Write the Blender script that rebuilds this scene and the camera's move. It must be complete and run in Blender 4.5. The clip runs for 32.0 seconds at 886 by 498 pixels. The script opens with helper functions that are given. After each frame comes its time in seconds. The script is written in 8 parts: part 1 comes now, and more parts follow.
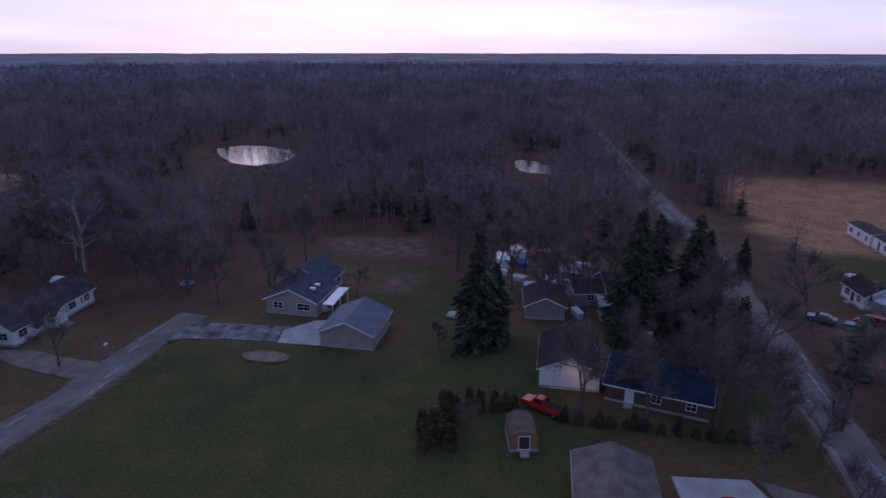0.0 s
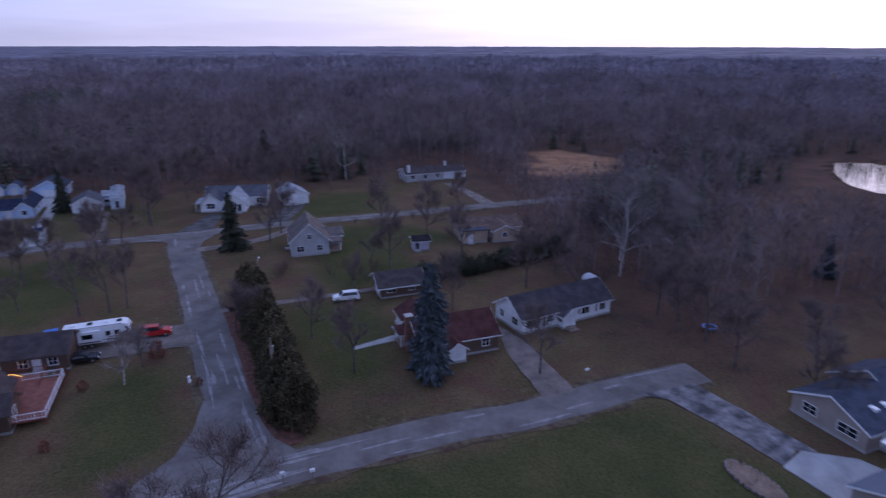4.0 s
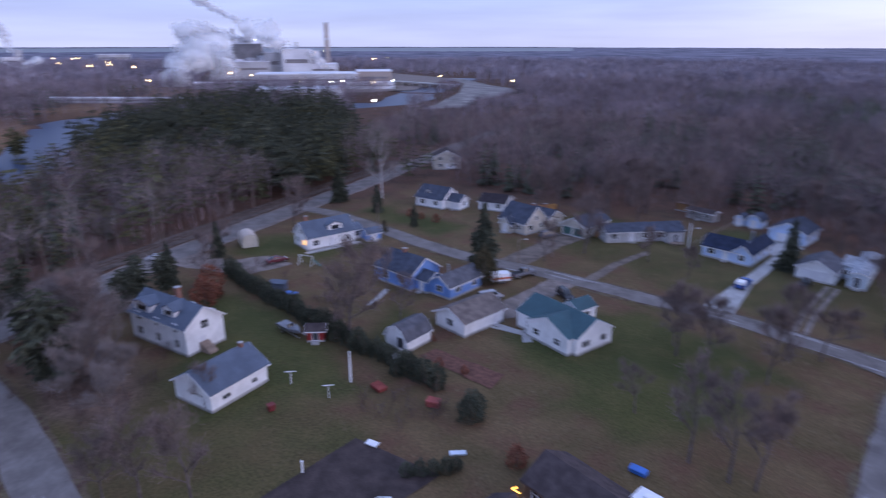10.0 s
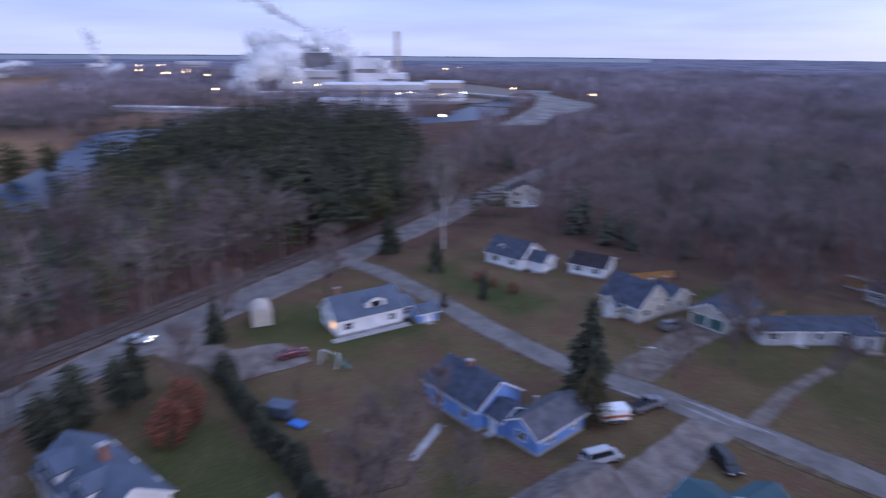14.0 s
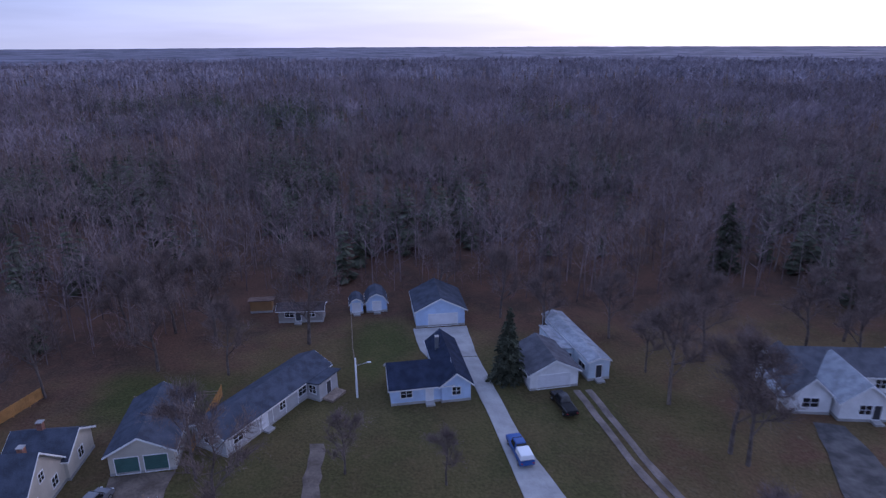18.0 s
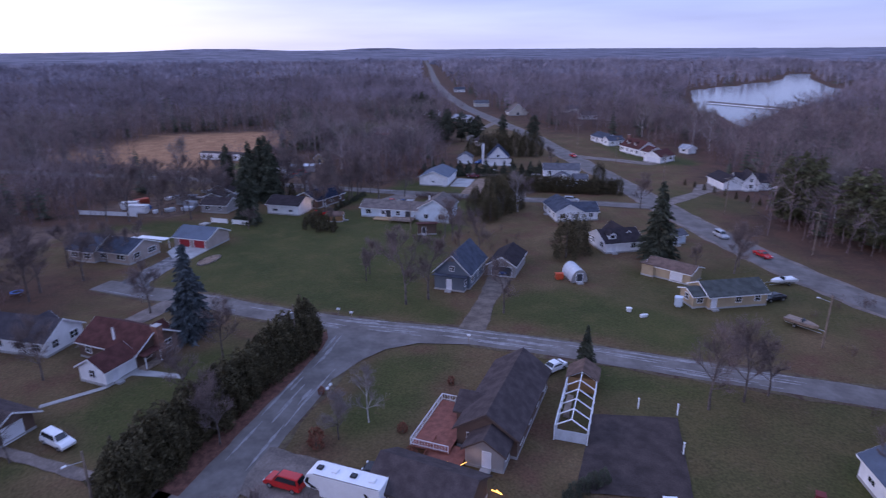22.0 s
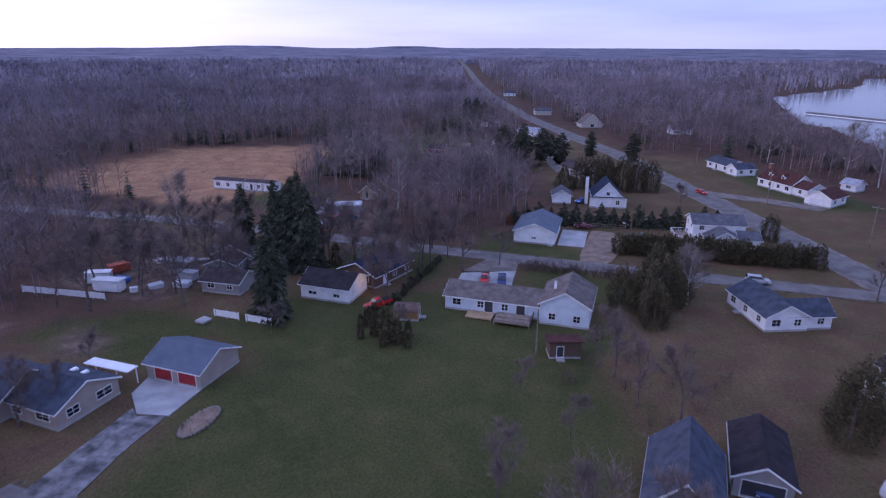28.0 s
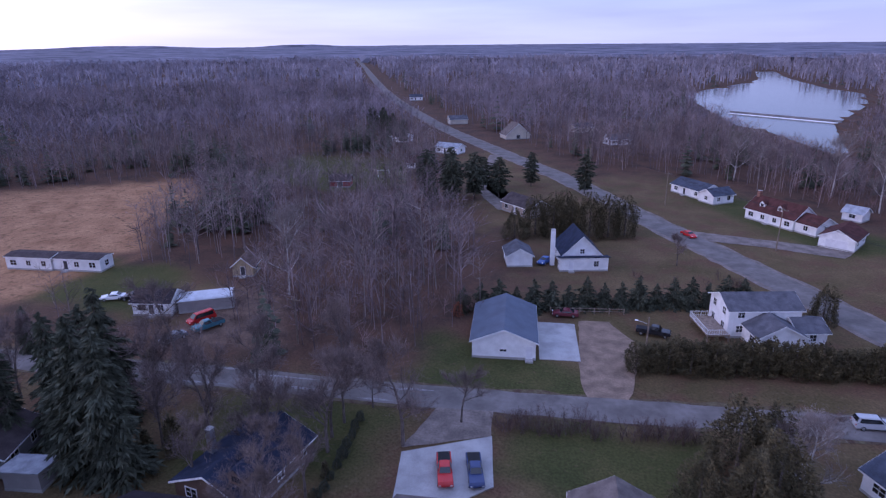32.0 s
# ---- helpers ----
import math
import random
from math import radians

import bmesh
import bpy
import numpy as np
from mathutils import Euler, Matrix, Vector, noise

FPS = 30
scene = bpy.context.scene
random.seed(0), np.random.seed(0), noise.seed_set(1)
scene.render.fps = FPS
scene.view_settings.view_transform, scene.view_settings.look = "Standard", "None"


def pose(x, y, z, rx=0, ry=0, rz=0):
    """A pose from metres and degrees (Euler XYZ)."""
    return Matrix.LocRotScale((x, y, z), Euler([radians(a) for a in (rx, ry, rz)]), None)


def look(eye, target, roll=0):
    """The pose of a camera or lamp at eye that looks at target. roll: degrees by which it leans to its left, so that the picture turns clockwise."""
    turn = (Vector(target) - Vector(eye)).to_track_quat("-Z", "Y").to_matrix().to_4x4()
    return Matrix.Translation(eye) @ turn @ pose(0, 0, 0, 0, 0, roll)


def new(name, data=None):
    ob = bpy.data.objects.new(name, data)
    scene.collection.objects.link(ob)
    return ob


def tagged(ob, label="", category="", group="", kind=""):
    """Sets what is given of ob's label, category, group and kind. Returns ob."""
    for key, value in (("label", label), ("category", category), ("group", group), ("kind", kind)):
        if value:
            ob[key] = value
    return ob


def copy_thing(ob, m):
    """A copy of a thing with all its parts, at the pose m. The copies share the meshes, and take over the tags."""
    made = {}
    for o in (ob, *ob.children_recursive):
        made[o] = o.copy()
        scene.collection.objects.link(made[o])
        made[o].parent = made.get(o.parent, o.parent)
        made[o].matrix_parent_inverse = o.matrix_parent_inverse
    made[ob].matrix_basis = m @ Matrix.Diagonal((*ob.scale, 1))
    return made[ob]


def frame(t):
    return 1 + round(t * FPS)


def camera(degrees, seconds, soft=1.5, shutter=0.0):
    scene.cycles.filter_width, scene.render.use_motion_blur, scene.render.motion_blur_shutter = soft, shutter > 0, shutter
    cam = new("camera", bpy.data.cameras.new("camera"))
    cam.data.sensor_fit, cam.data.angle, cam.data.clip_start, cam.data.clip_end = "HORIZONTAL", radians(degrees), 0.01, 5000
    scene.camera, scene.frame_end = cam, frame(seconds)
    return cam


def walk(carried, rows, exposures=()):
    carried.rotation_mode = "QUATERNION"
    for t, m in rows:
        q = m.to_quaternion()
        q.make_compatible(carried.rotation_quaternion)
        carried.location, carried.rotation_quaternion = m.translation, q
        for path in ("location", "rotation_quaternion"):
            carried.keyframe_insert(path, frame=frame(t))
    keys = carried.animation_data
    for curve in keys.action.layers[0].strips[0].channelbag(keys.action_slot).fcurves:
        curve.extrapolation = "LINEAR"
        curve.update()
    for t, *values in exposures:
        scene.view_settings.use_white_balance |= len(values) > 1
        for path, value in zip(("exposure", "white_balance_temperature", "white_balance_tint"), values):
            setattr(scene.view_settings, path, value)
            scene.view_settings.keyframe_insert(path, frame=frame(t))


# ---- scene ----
cam = camera(71.8, 32.0, soft=1.2, shutter=0.5)
PATH = [
    (0.0, (10.04, -6.97, 43.33), (100.12, 23.46, 12.35), 0.06),
    (0.5, (11.50, -7.89, 43.67), (103.46, 16.04, 12.53), -0.12),
    (1.0, (13.31, -7.13, 43.65), (107.01, 8.65, 12.48), -0.08),
    (1.5, (16.07, -5.53, 43.22), (103.65, 31.31, 12.06), 0.76),
    (2.0, (20.26, -4.46, 42.51), (94.51, 54.66, 11.00), 0.54),
    (2.5, (22.98, -3.16, 42.13), (84.21, 69.38, 10.68), 0.64),
    (3.0, (26.19, -1.65, 42.26), (73.80, 80.38, 10.56), 0.45),
    (3.5, (29.16, -0.04, 42.61), (67.44, 86.79, 11.05), 0.32),
    (4.0, (32.09, 2.95, 43.23), (59.79, 93.58, 11.30), 0.10),
    (4.5, (34.36, 5.58, 44.28), (49.70, 99.06, 12.25), 0.23),
    (6.5, (39.87, 18.07, 46.91), (36.19, 112.68, 14.74), 0.07),
    (7.0, (39.31, 21.82, 46.92), (35.71, 116.46, 14.83), 0.28),
    (7.5, (39.97, 26.76, 46.91), (35.24, 121.29, 14.62), 0.13),
    (8.0, (39.35, 31.39, 46.42), (33.82, 126.02, 14.58), 0.16),
    (8.5, (37.55, 36.09, 46.24), (18.69, 129.01, 14.44), 0.16),
    (9.0, (35.35, 40.50, 46.08), (-5.76, 125.85, 14.05), -0.29),
    (9.5, (32.34, 45.70, 46.05), (-24.99, 121.09, 13.97), -0.28),
    (10.0, (28.98, 50.25, 45.78), (-44.15, 110.56, 13.92), 0.03),
    (10.5, (25.60, 55.05, 45.44), (-57.01, 101.64, 13.77), -0.00),
    (11.0, (22.15, 58.89, 45.75), (-63.89, 98.78, 14.04), 0.13),
    (11.5, (17.91, 62.23, 45.81), (-69.18, 99.77, 14.12), 0.51),
    (12.0, (13.60, 65.10, 46.18), (-73.56, 102.52, 14.50), 0.53),
    (12.5, (8.58, 67.66, 46.18), (-78.10, 106.32, 14.69), 0.55),
    (13.0, (3.11, 70.29, 46.18), (-83.82, 108.35, 14.62), 0.67),
    (13.5, (-1.87, 71.87, 46.21), (-88.57, 110.78, 15.07), 0.80),
    (14.0, (-6.21, 74.98, 46.12), (-85.86, 127.17, 15.59), 0.48),
    (14.5, (-10.11, 78.81, 45.75), (-54.66, 163.04, 15.41), -0.74),
    (15.0, (-15.55, 80.91, 46.13), (-32.91, 174.46, 15.35), -0.73),
    (15.5, (-19.87, 84.33, 45.74), (-11.82, 179.11, 14.90), -0.14),
    (17.5, (-33.12, 102.47, 46.31), (-21.21, 196.52, 14.47), -0.12),
    (18.0, (-34.02, 108.03, 46.18), (-26.43, 202.49, 14.26), -0.24),
    (18.5, (-35.10, 113.59, 46.23), (-28.61, 208.09, 14.15), -0.13),
    (19.0, (-35.42, 119.51, 46.41), (-27.86, 213.75, 13.83), -0.28),
    (19.5, (-35.57, 125.01, 46.72), (-13.13, 216.70, 13.73), -0.13),
    (20.0, (-35.90, 130.00, 46.60), (29.33, 198.74, 14.67), 0.00),
    (20.5, (-34.60, 134.60, 46.20), (60.14, 128.70, 14.74), 0.00),
    (21.0, (-32.20, 138.40, 45.80), (41.70, 78.41, 15.13), -0.19),
    (21.5, (-28.17, 140.47, 45.46), (25.54, 62.03, 14.44), -0.29),
    (22.0, (-24.75, 141.97, 46.23), (14.54, 55.59, 14.67), -0.41),
    (22.5, (-21.13, 141.20, 46.41), (14.83, 53.48, 14.59), -0.40),
    (23.0, (-17.45, 139.28, 46.54), (19.20, 51.89, 14.61), -0.40),
    (23.5, (-14.16, 136.46, 46.69), (24.15, 49.81, 14.69), -0.46),
    (24.0, (-10.57, 132.92, 46.72), (28.77, 46.73, 14.74), -0.48),
    (24.5, (-6.87, 128.66, 46.75), (32.96, 42.70, 14.73), -0.40),
    (25.0, (-3.27, 124.00, 46.89), (37.39, 38.45, 14.81), -0.28),
    (25.5, (0.67, 118.91, 46.60), (42.10, 33.72, 14.57), -0.12),
    (27.5, (17.60, 96.54, 46.92), (59.54, 11.71, 14.60), 0.60),
    (28.0, (20.27, 90.10, 46.12), (63.01, 5.46, 14.36), 0.13),
    (28.5, (23.96, 83.28, 46.17), (66.96, -1.17, 14.24), 0.19),
    (29.0, (27.09, 76.96, 46.50), (70.59, -7.15, 14.35), 0.10),
    (29.5, (30.44, 70.26, 46.59), (74.37, -13.63, 14.45), -0.06),
    (30.0, (34.79, 62.85, 46.75), (78.50, -20.93, 14.05), 0.29),
    (30.5, (38.49, 55.69, 46.66), (82.48, -27.92, 13.89), 0.29),
    (31.0, (40.74, 48.46, 47.11), (84.99, -35.12, 14.61), -0.45),
    (31.5, (44.86, 41.48, 47.08), (76.62, -47.51, 14.34), -0.27),
    (32.0, (47.32, 38.02, 47.65), (76.16, -52.15, 15.44), -0.54),
]
walk(cam, [(t, look(eye, target, roll)) for t, eye, target, roll in PATH],
     exposures=[(0, -1.2, 6000, 20), (1, -1.2, 6000, 20), (3, -0.9, 5900, 22), (4.5, -0.56, 5900, 20), (7, -0.38, 5900, 18), (10, -0.12, 6150, 17), (13, 0.08, 6150, 15), (15, -0.29, 5950, 14), (18, -0.46, 5900, 18), (19, -0.52, 5900, 18), (20.3, -0.5, 5850, 18), (21, -0.6, 5950, 22), (22, -0.2, 5950, 22), (28, -0.2, 5900, 26), (32, -0.1, 5900, 26)])

# ---- light ----
world = bpy.data.worlds.new("dusk_sky")
scene.world = world
world.use_nodes = True
wt = world.node_tree
wt.nodes.clear()
w_out = wt.nodes.new("ShaderNodeOutputWorld")
w_add = wt.nodes.new("ShaderNodeAddShader")
w_sky = wt.nodes.new("ShaderNodeTexSky")
w_sky.sky_type = "NISHITA"
w_sky.sun_disc = False
w_sky.sun_elevation = radians(1.5)
w_sky.sun_rotation = radians(60)
w_bg1 = wt.nodes.new("ShaderNodeBackground")
w_bg1.inputs[1].default_value = 0.012
w_bg2 = wt.nodes.new("ShaderNodeBackground")
w_bg2.inputs[1].default_value = 1.0
w_tc = wt.nodes.new("ShaderNodeTexCoord")
w_sep = wt.nodes.new("ShaderNodeSeparateXYZ")
w_side = wt.nodes.new("ShaderNodeMapRange")      # 0 away from the sunset, 1 towards it
w_side.inputs[1].default_value = -0.65
w_side.inputs[2].default_value = 1.0
w_dir = wt.nodes.new("ShaderNodeVectorMath")
w_dir.operation = "DOT_PRODUCT"
w_dir.inputs[1].default_value = (0.906, 0.423, 0.0)


def ramp(nt, stops):
    r = nt.nodes.new("ShaderNodeValToRGB")
    while len(r.color_ramp.elements) < len(stops):
        r.color_ramp.elements.new(0.5)
    for e, (p, c) in zip(r.color_ramp.elements, stops):
        e.position = p
        e.color = (*c, 1)
    return r


w_warm = ramp(wt, [(0.0, (2.25, 1.98, 2.15)), (0.05, (2.45, 2.28, 2.5)), (0.16, (1.85, 1.8, 2.15)), (0.5, (0.75, 0.90, 1.45)), (1.0, (0.55, 0.73, 1.28))])
w_cool = ramp(wt, [(0.0, (0.66, 0.72, 1.02)), (0.06, (0.54, 0.66, 1.06)), (0.2, (0.50, 0.64, 1.06)), (0.5, (0.60, 0.78, 1.30)), (1.0, (0.55, 0.73, 1.28))])
w_mix = wt.nodes.new("ShaderNodeMix")
w_mix.data_type = "RGBA"
w_map = wt.nodes.new("ShaderNodeMapping")
w_map.inputs[3].default_value = (1.6, 1.6, 16.0)
w_noise = wt.nodes.new("ShaderNodeTexNoise")
w_noise.inputs["Scale"].default_value = 1.3
w_noise.inputs["Detail"].default_value = 5.0
w_cl = wt.nodes.new("ShaderNodeMapRange")
w_cl.inputs[1].default_value = 0.38
w_cl.inputs[2].default_value = 0.66
w_cl.inputs[3].default_value = 0.90
w_cl.inputs[4].default_value = 1.12
w_mul = wt.nodes.new("ShaderNodeVectorMath")
w_mul.operation = "SCALE"
lk = wt.links.new
lk(w_tc.outputs["Generated"], w_sep.inputs[0])
lk(w_tc.outputs["Generated"], w_dir.inputs[0])
lk(w_dir.outputs["Value"], w_side.inputs[0])
lk(w_sep.outputs[2], w_warm.inputs[0])
lk(w_sep.outputs[2], w_cool.inputs[0])
w_pow = wt.nodes.new("ShaderNodeMath")
w_pow.operation = "POWER"
w_pow.inputs[1].default_value = 2.6
lk(w_side.outputs[0], w_pow.inputs[0])
lk(w_pow.outputs[0], w_mix.inputs[0])
lk(w_cool.outputs[0], w_mix.inputs[6])
lk(w_warm.outputs[0], w_mix.inputs[7])
lk(w_tc.outputs["Generated"], w_map.inputs[0])
lk(w_map.outputs[0], w_noise.inputs["Vector"])
lk(w_noise.outputs[0], w_cl.inputs[0])
lk(w_mix.outputs[2], w_mul.inputs[0])
lk(w_cl.outputs[0], w_mul.inputs["Scale"])
lk(w_mul.outputs[0], w_bg2.inputs[0])
lk(w_sky.outputs[0], w_bg1.inputs[0])
lk(w_bg1.outputs[0], w_add.inputs[0])
lk(w_bg2.outputs[0], w_add.inputs[1])
lk(w_add.outputs[0], w_out.inputs[0])

sun = new("sun", bpy.data.lights.new("sun", "SUN"))
sun.data.energy = 0.8
sun.data.angle = radians(40)
sun.data.color = (1.0, 0.86, 0.92)
sun.matrix_world = look((0, 0, 0), (-0.86, -0.5, -0.32))

# ---- materials ----


def mat(name, c, rough=0.85, var=0.25, size=2.0, grain=25.0, bump=0.15, metal=0.0, c2=None, bands=0.0, spec=0.3, island=0.0, glow=None):
    """A weathered surface: blotches of the given size in metres, fine grain, and, with bands, courses that many metres apart."""
    m = bpy.data.materials.new(name)
    m.use_nodes = True
    nt = m.node_tree
    b = nt.nodes["Principled BSDF"]
    b.inputs["Roughness"].default_value = rough
    b.inputs["Metallic"].default_value = metal
    b.inputs["Specular IOR Level"].default_value = spec
    geo = nt.nodes.new("ShaderNodeNewGeometry")
    n1 = nt.nodes.new("ShaderNodeTexNoise")
    n1.inputs["Scale"].default_value = 1.0 / size
    n1.inputs["Detail"].default_value = 4.0
    n2 = nt.nodes.new("ShaderNodeTexNoise")
    n2.inputs["Scale"].default_value = grain
    n2.inputs["Detail"].default_value = 3.0
    nt.links.new(geo.outputs["Position"], n1.inputs["Vector"])
    nt.links.new(geo.outputs["Position"], n2.inputs["Vector"])
    mr = nt.nodes.new("ShaderNodeMapRange")
    mr.inputs[1].default_value = 0.36
    mr.inputs[2].default_value = 0.64
    nt.links.new(n1.outputs[0], mr.inputs[0])
    mix = nt.nodes.new("ShaderNodeMix")
    mix.data_type = "RGBA"
    mix.inputs[6].default_value = (*[v * (1 - var) for v in c], 1)
    mix.inputs[7].default_value = (*(c2 or [min(1, v * (1 + var)) for v in c]), 1)
    nt.links.new(mr.outputs[0], mix.inputs[0])
    sc = nt.nodes.new("ShaderNodeVectorMath")
    sc.operation = "SCALE"
    nt.links.new(mix.outputs[2], sc.inputs[0])
    m2 = nt.nodes.new("ShaderNodeMapRange")
    m2.inputs[1].default_value = 0.3
    m2.inputs[2].default_value = 0.7
    m2.inputs[3].default_value = 1 - var * 0.7
    m2.inputs[4].default_value = 1 + var * 0.7
    nt.links.new(n2.outputs[0], m2.inputs[0])
    last = m2.outputs[0]
    if island:
        add = nt.nodes.new("ShaderNodeMapRange")
        add.inputs[3].default_value = 1 - island
        add.inputs[4].default_value = 1 + island
        nt.links.new(geo.outputs["Random Per Island"], add.inputs[0])
        mm = nt.nodes.new("ShaderNodeMath")
        mm.operation = "MULTIPLY"
        nt.links.new(add.outputs[0], mm.inputs[0])
        nt.links.new(last, mm.inputs[1])
        last = mm.outputs[0]
    nt.links.new(last, sc.inputs["Scale"])
    nt.links.new(sc.outputs[0], b.inputs["Base Color"])
    bp = nt.nodes.new("ShaderNodeBump")
    bp.inputs["Strength"].default_value = bump
    bp.inputs["Distance"].default_value = 0.05
    nt.links.new(n2.outputs[0], bp.inputs["Height"])
    if bands:
        wv = nt.nodes.new("ShaderNodeTexWave")
        wv.bands_direction = "Z"
        wv.wave_profile = "SAW"
        wv.inputs["Scale"].default_value = 0.314 / bands
        wv.inputs["Distortion"].default_value = 0.05
        nt.links.new(geo.outputs["Position"], wv.inputs["Vector"])
        b2 = nt.nodes.new("ShaderNodeBump")
        b2.inputs["Strength"].default_value = 0.5
        b2.inputs["Distance"].default_value = 0.03
        nt.links.new(wv.outputs[1], b2.inputs["Height"])
        nt.links.new(bp.outputs[0], b2.inputs["Normal"])
        bp = b2
    nt.links.new(bp.outputs[0], b.inputs["Normal"])
    if glow:
        b.inputs["Emission Color"].default_value = (*glow[:3], 1)
        b.inputs["Emission Strength"].default_value = glow[3]
    return m


def siding(name, c):
    return mat(name, c, 0.6, 0.08, 1.5, 12, 0.05, bands=0.16)


def shingle(name, c, var=0.22):
    return mat(name, [v * 0.85 for v in c], 0.95, var, 1.3, 9, 0.3, bands=0.14, spec=0.12)


SIDE = {n: siding("siding_" + n, c) for n, c in dict(
    white=(0.78, 0.78, 0.80), cream=(0.52, 0.48, 0.42), grey=(0.42, 0.42, 0.44), paleblue=(0.55, 0.62, 0.70), blue=(0.17, 0.30, 0.62), skyblue=(0.48, 0.60, 0.80),
    tan=(0.36, 0.30, 0.27), peach=(0.50, 0.37, 0.29), brown=(0.13, 0.085, 0.065), yellow=(0.40, 0.31, 0.20), purple=(0.55, 0.50, 0.62), slate=(0.12, 0.14, 0.17), pine=(0.30, 0.17, 0.08), red=(0.30, 0.03, 0.03), dull=(0.30, 0.28, 0.28)).items()}
ROOF = {n: shingle("shingles_" + n, c) for n, c in dict(
    black=(0.044, 0.036, 0.041), grey=(0.12, 0.12, 0.14), slate=(0.075, 0.085, 0.115), brown=(0.084, 0.066, 0.067), dusk=(0.075, 0.065, 0.073), red=(0.10, 0.042, 0.038), tan=(0.17, 0.115, 0.095), warm=(0.175, 0.145, 0.135), navy=(0.032, 0.041, 0.072), moss=(0.085, 0.092, 0.088), pale=(0.36, 0.38, 0.42)).items()}
ROOF["teal"] = mat("metal_roof_teal", (0.034, 0.080, 0.098), 0.6, 0.12, 2, 6, 0.05, 0.0)
ROOF["steel"] = mat("metal_roof_steel", (0.085, 0.105, 0.145), 0.65, 0.12, 2, 6, 0.05, 0.0)
ROOF["tarp"] = mat("fabric_pale", (0.52, 0.54, 0.58), 0.55, 0.1, 1.2, 5, 0.2)
ROOF["beige"] = mat("fabric_beige", (0.50, 0.42, 0.36), 0.7, 0.1, 1.2, 5, 0.2)
TRIM = mat("white_trim", (0.78, 0.78, 0.8), 0.5, 0.05, 1, 20, 0.03)
DARKTRIM = mat("brown_trim", (0.10, 0.07, 0.06), 0.6, 0.1, 1, 20, 0.05)
CONCRETE = mat("concrete", (0.36, 0.35, 0.345), 0.9, 0.15, 2.5, 8, 0.15)
PANE = mat("window_glass", (0.02, 0.022, 0.03), 0.06, 0.1, 3, 2, 0.0, spec=0.8)
LITPANE = mat("lit_window_glass", (0.5, 0.3, 0.1), 0.3, 0.1, 1, 3, 0, glow=(1.0, 0.50, 0.14, 2.2))
DOORW = mat("white_door", (0.70, 0.70, 0.74), 0.5, 0.06, 1, 20, 0.05, bands=0.5)
DOORG = mat("green_door", (0.06, 0.13, 0.12), 0.5, 0.1, 1, 20, 0.05, bands=0.5)
DOORR = mat("red_door", (0.33, 0.03, 0.035), 0.5, 0.1, 1, 20, 0.05, bands=0.5)
DOORD = mat("dark_door", (0.05, 0.05, 0.06), 0.5, 0.1, 1, 20, 0.05)
BRICK = mat("chimney_brick", (0.26, 0.13, 0.10), 0.9, 0.25, 0.4, 20, 0.3, bands=0.08)
ASPHALT = mat("worn_asphalt", (0.160, 0.141, 0.131), 0.95, 0.14, 4.0, 1.2, 0.2, c2=(0.202, 0.180, 0.170), spec=0.1)
CRACKED = mat("cracked_drive_asphalt", (0.10, 0.094, 0.096), 0.95, 0.25, 2.2, 1.5, 0.3, c2=(0.27, 0.25, 0.25), spec=0.15)
STONE = mat("field_stone", (0.24, 0.20, 0.18), 0.9, 0.25, 0.4, 10, 0.3)
MULCH = mat("red_brown_soil", (0.125, 0.058, 0.042), 0.95, 0.3, 0.8, 5, 0.4)
GRAVEL = mat("gravel", (0.185, 0.150, 0.132), 0.95, 0.26, 2.5, 3.0, 0.35)
DARKDRIVE = mat("dark_drive_asphalt", (0.085, 0.080, 0.082), 0.95, 0.22, 2.4, 1.5, 0.3, c2=(0.135, 0.125, 0.122), spec=0.15)
BROWNGRAVEL = mat("brown_leafy_gravel", (0.150, 0.118, 0.096), 0.95, 0.28, 2.2, 3.0, 0.35, c2=(0.190, 0.150, 0.125))
DIRT = mat("bare_soil", (0.055, 0.040, 0.038), 0.95, 0.3, 2.0, 6.0, 0.4)
SAND = mat("sandy_soil", (0.22, 0.155, 0.115), 0.95, 0.25, 2.0, 4.0, 0.3)
PATCH = mat("bleached_patches", (0.27, 0.255, 0.255), 0.95, 0.2, 1.0, 6.0, 0.2, spec=0.15)
WOOD = mat("weathered_wood", (0.26, 0.20, 0.16), 0.85, 0.25, 0.6, 14, 0.25)
DECK = mat("red_cedar_deck", (0.24, 0.085, 0.06), 0.7, 0.2, 0.8, 10, 0.2)
POLE = mat("pole_timber", (0.20, 0.155, 0.125), 0.9, 0.2, 1.0, 12, 0.3)
METAL = mat("galvanised_metal", (0.45, 0.46, 0.48), 0.35, 0.1, 1.0, 10, 0.05, 0.8)
RUBBER = mat("tyre_rubber", (0.02, 0.02, 0.022), 0.8, 0.1, 0.3, 30, 0.1)
GLASS = mat("vehicle_glass", (0.015, 0.017, 0.02), 0.05, 0.05, 2, 2, 0.0, spec=0.8)
PLASTIC = mat("blue_plastic", (0.05, 0.16, 0.5), 0.4, 0.1, 1, 8, 0.05)
BARK = mat("bark", (0.125, 0.100, 0.090), 0.95, 0.3, 0.8, 14, 0.5)
BIRCH = mat("birch_bark", (0.46, 0.43, 0.42), 0.9, 0.3, 0.5, 6, 0.3)
TWIG = mat("bare_twigs", (0.155, 0.118, 0.110), 0.95, 0.2, 3.0, 3, 0.0, island=0.35, c2=(0.215, 0.160, 0.148))
PALETWIG = mat("pale_twigs", (0.215, 0.182, 0.172), 0.95, 0.2, 3.0, 3, 0.0, island=0.3)
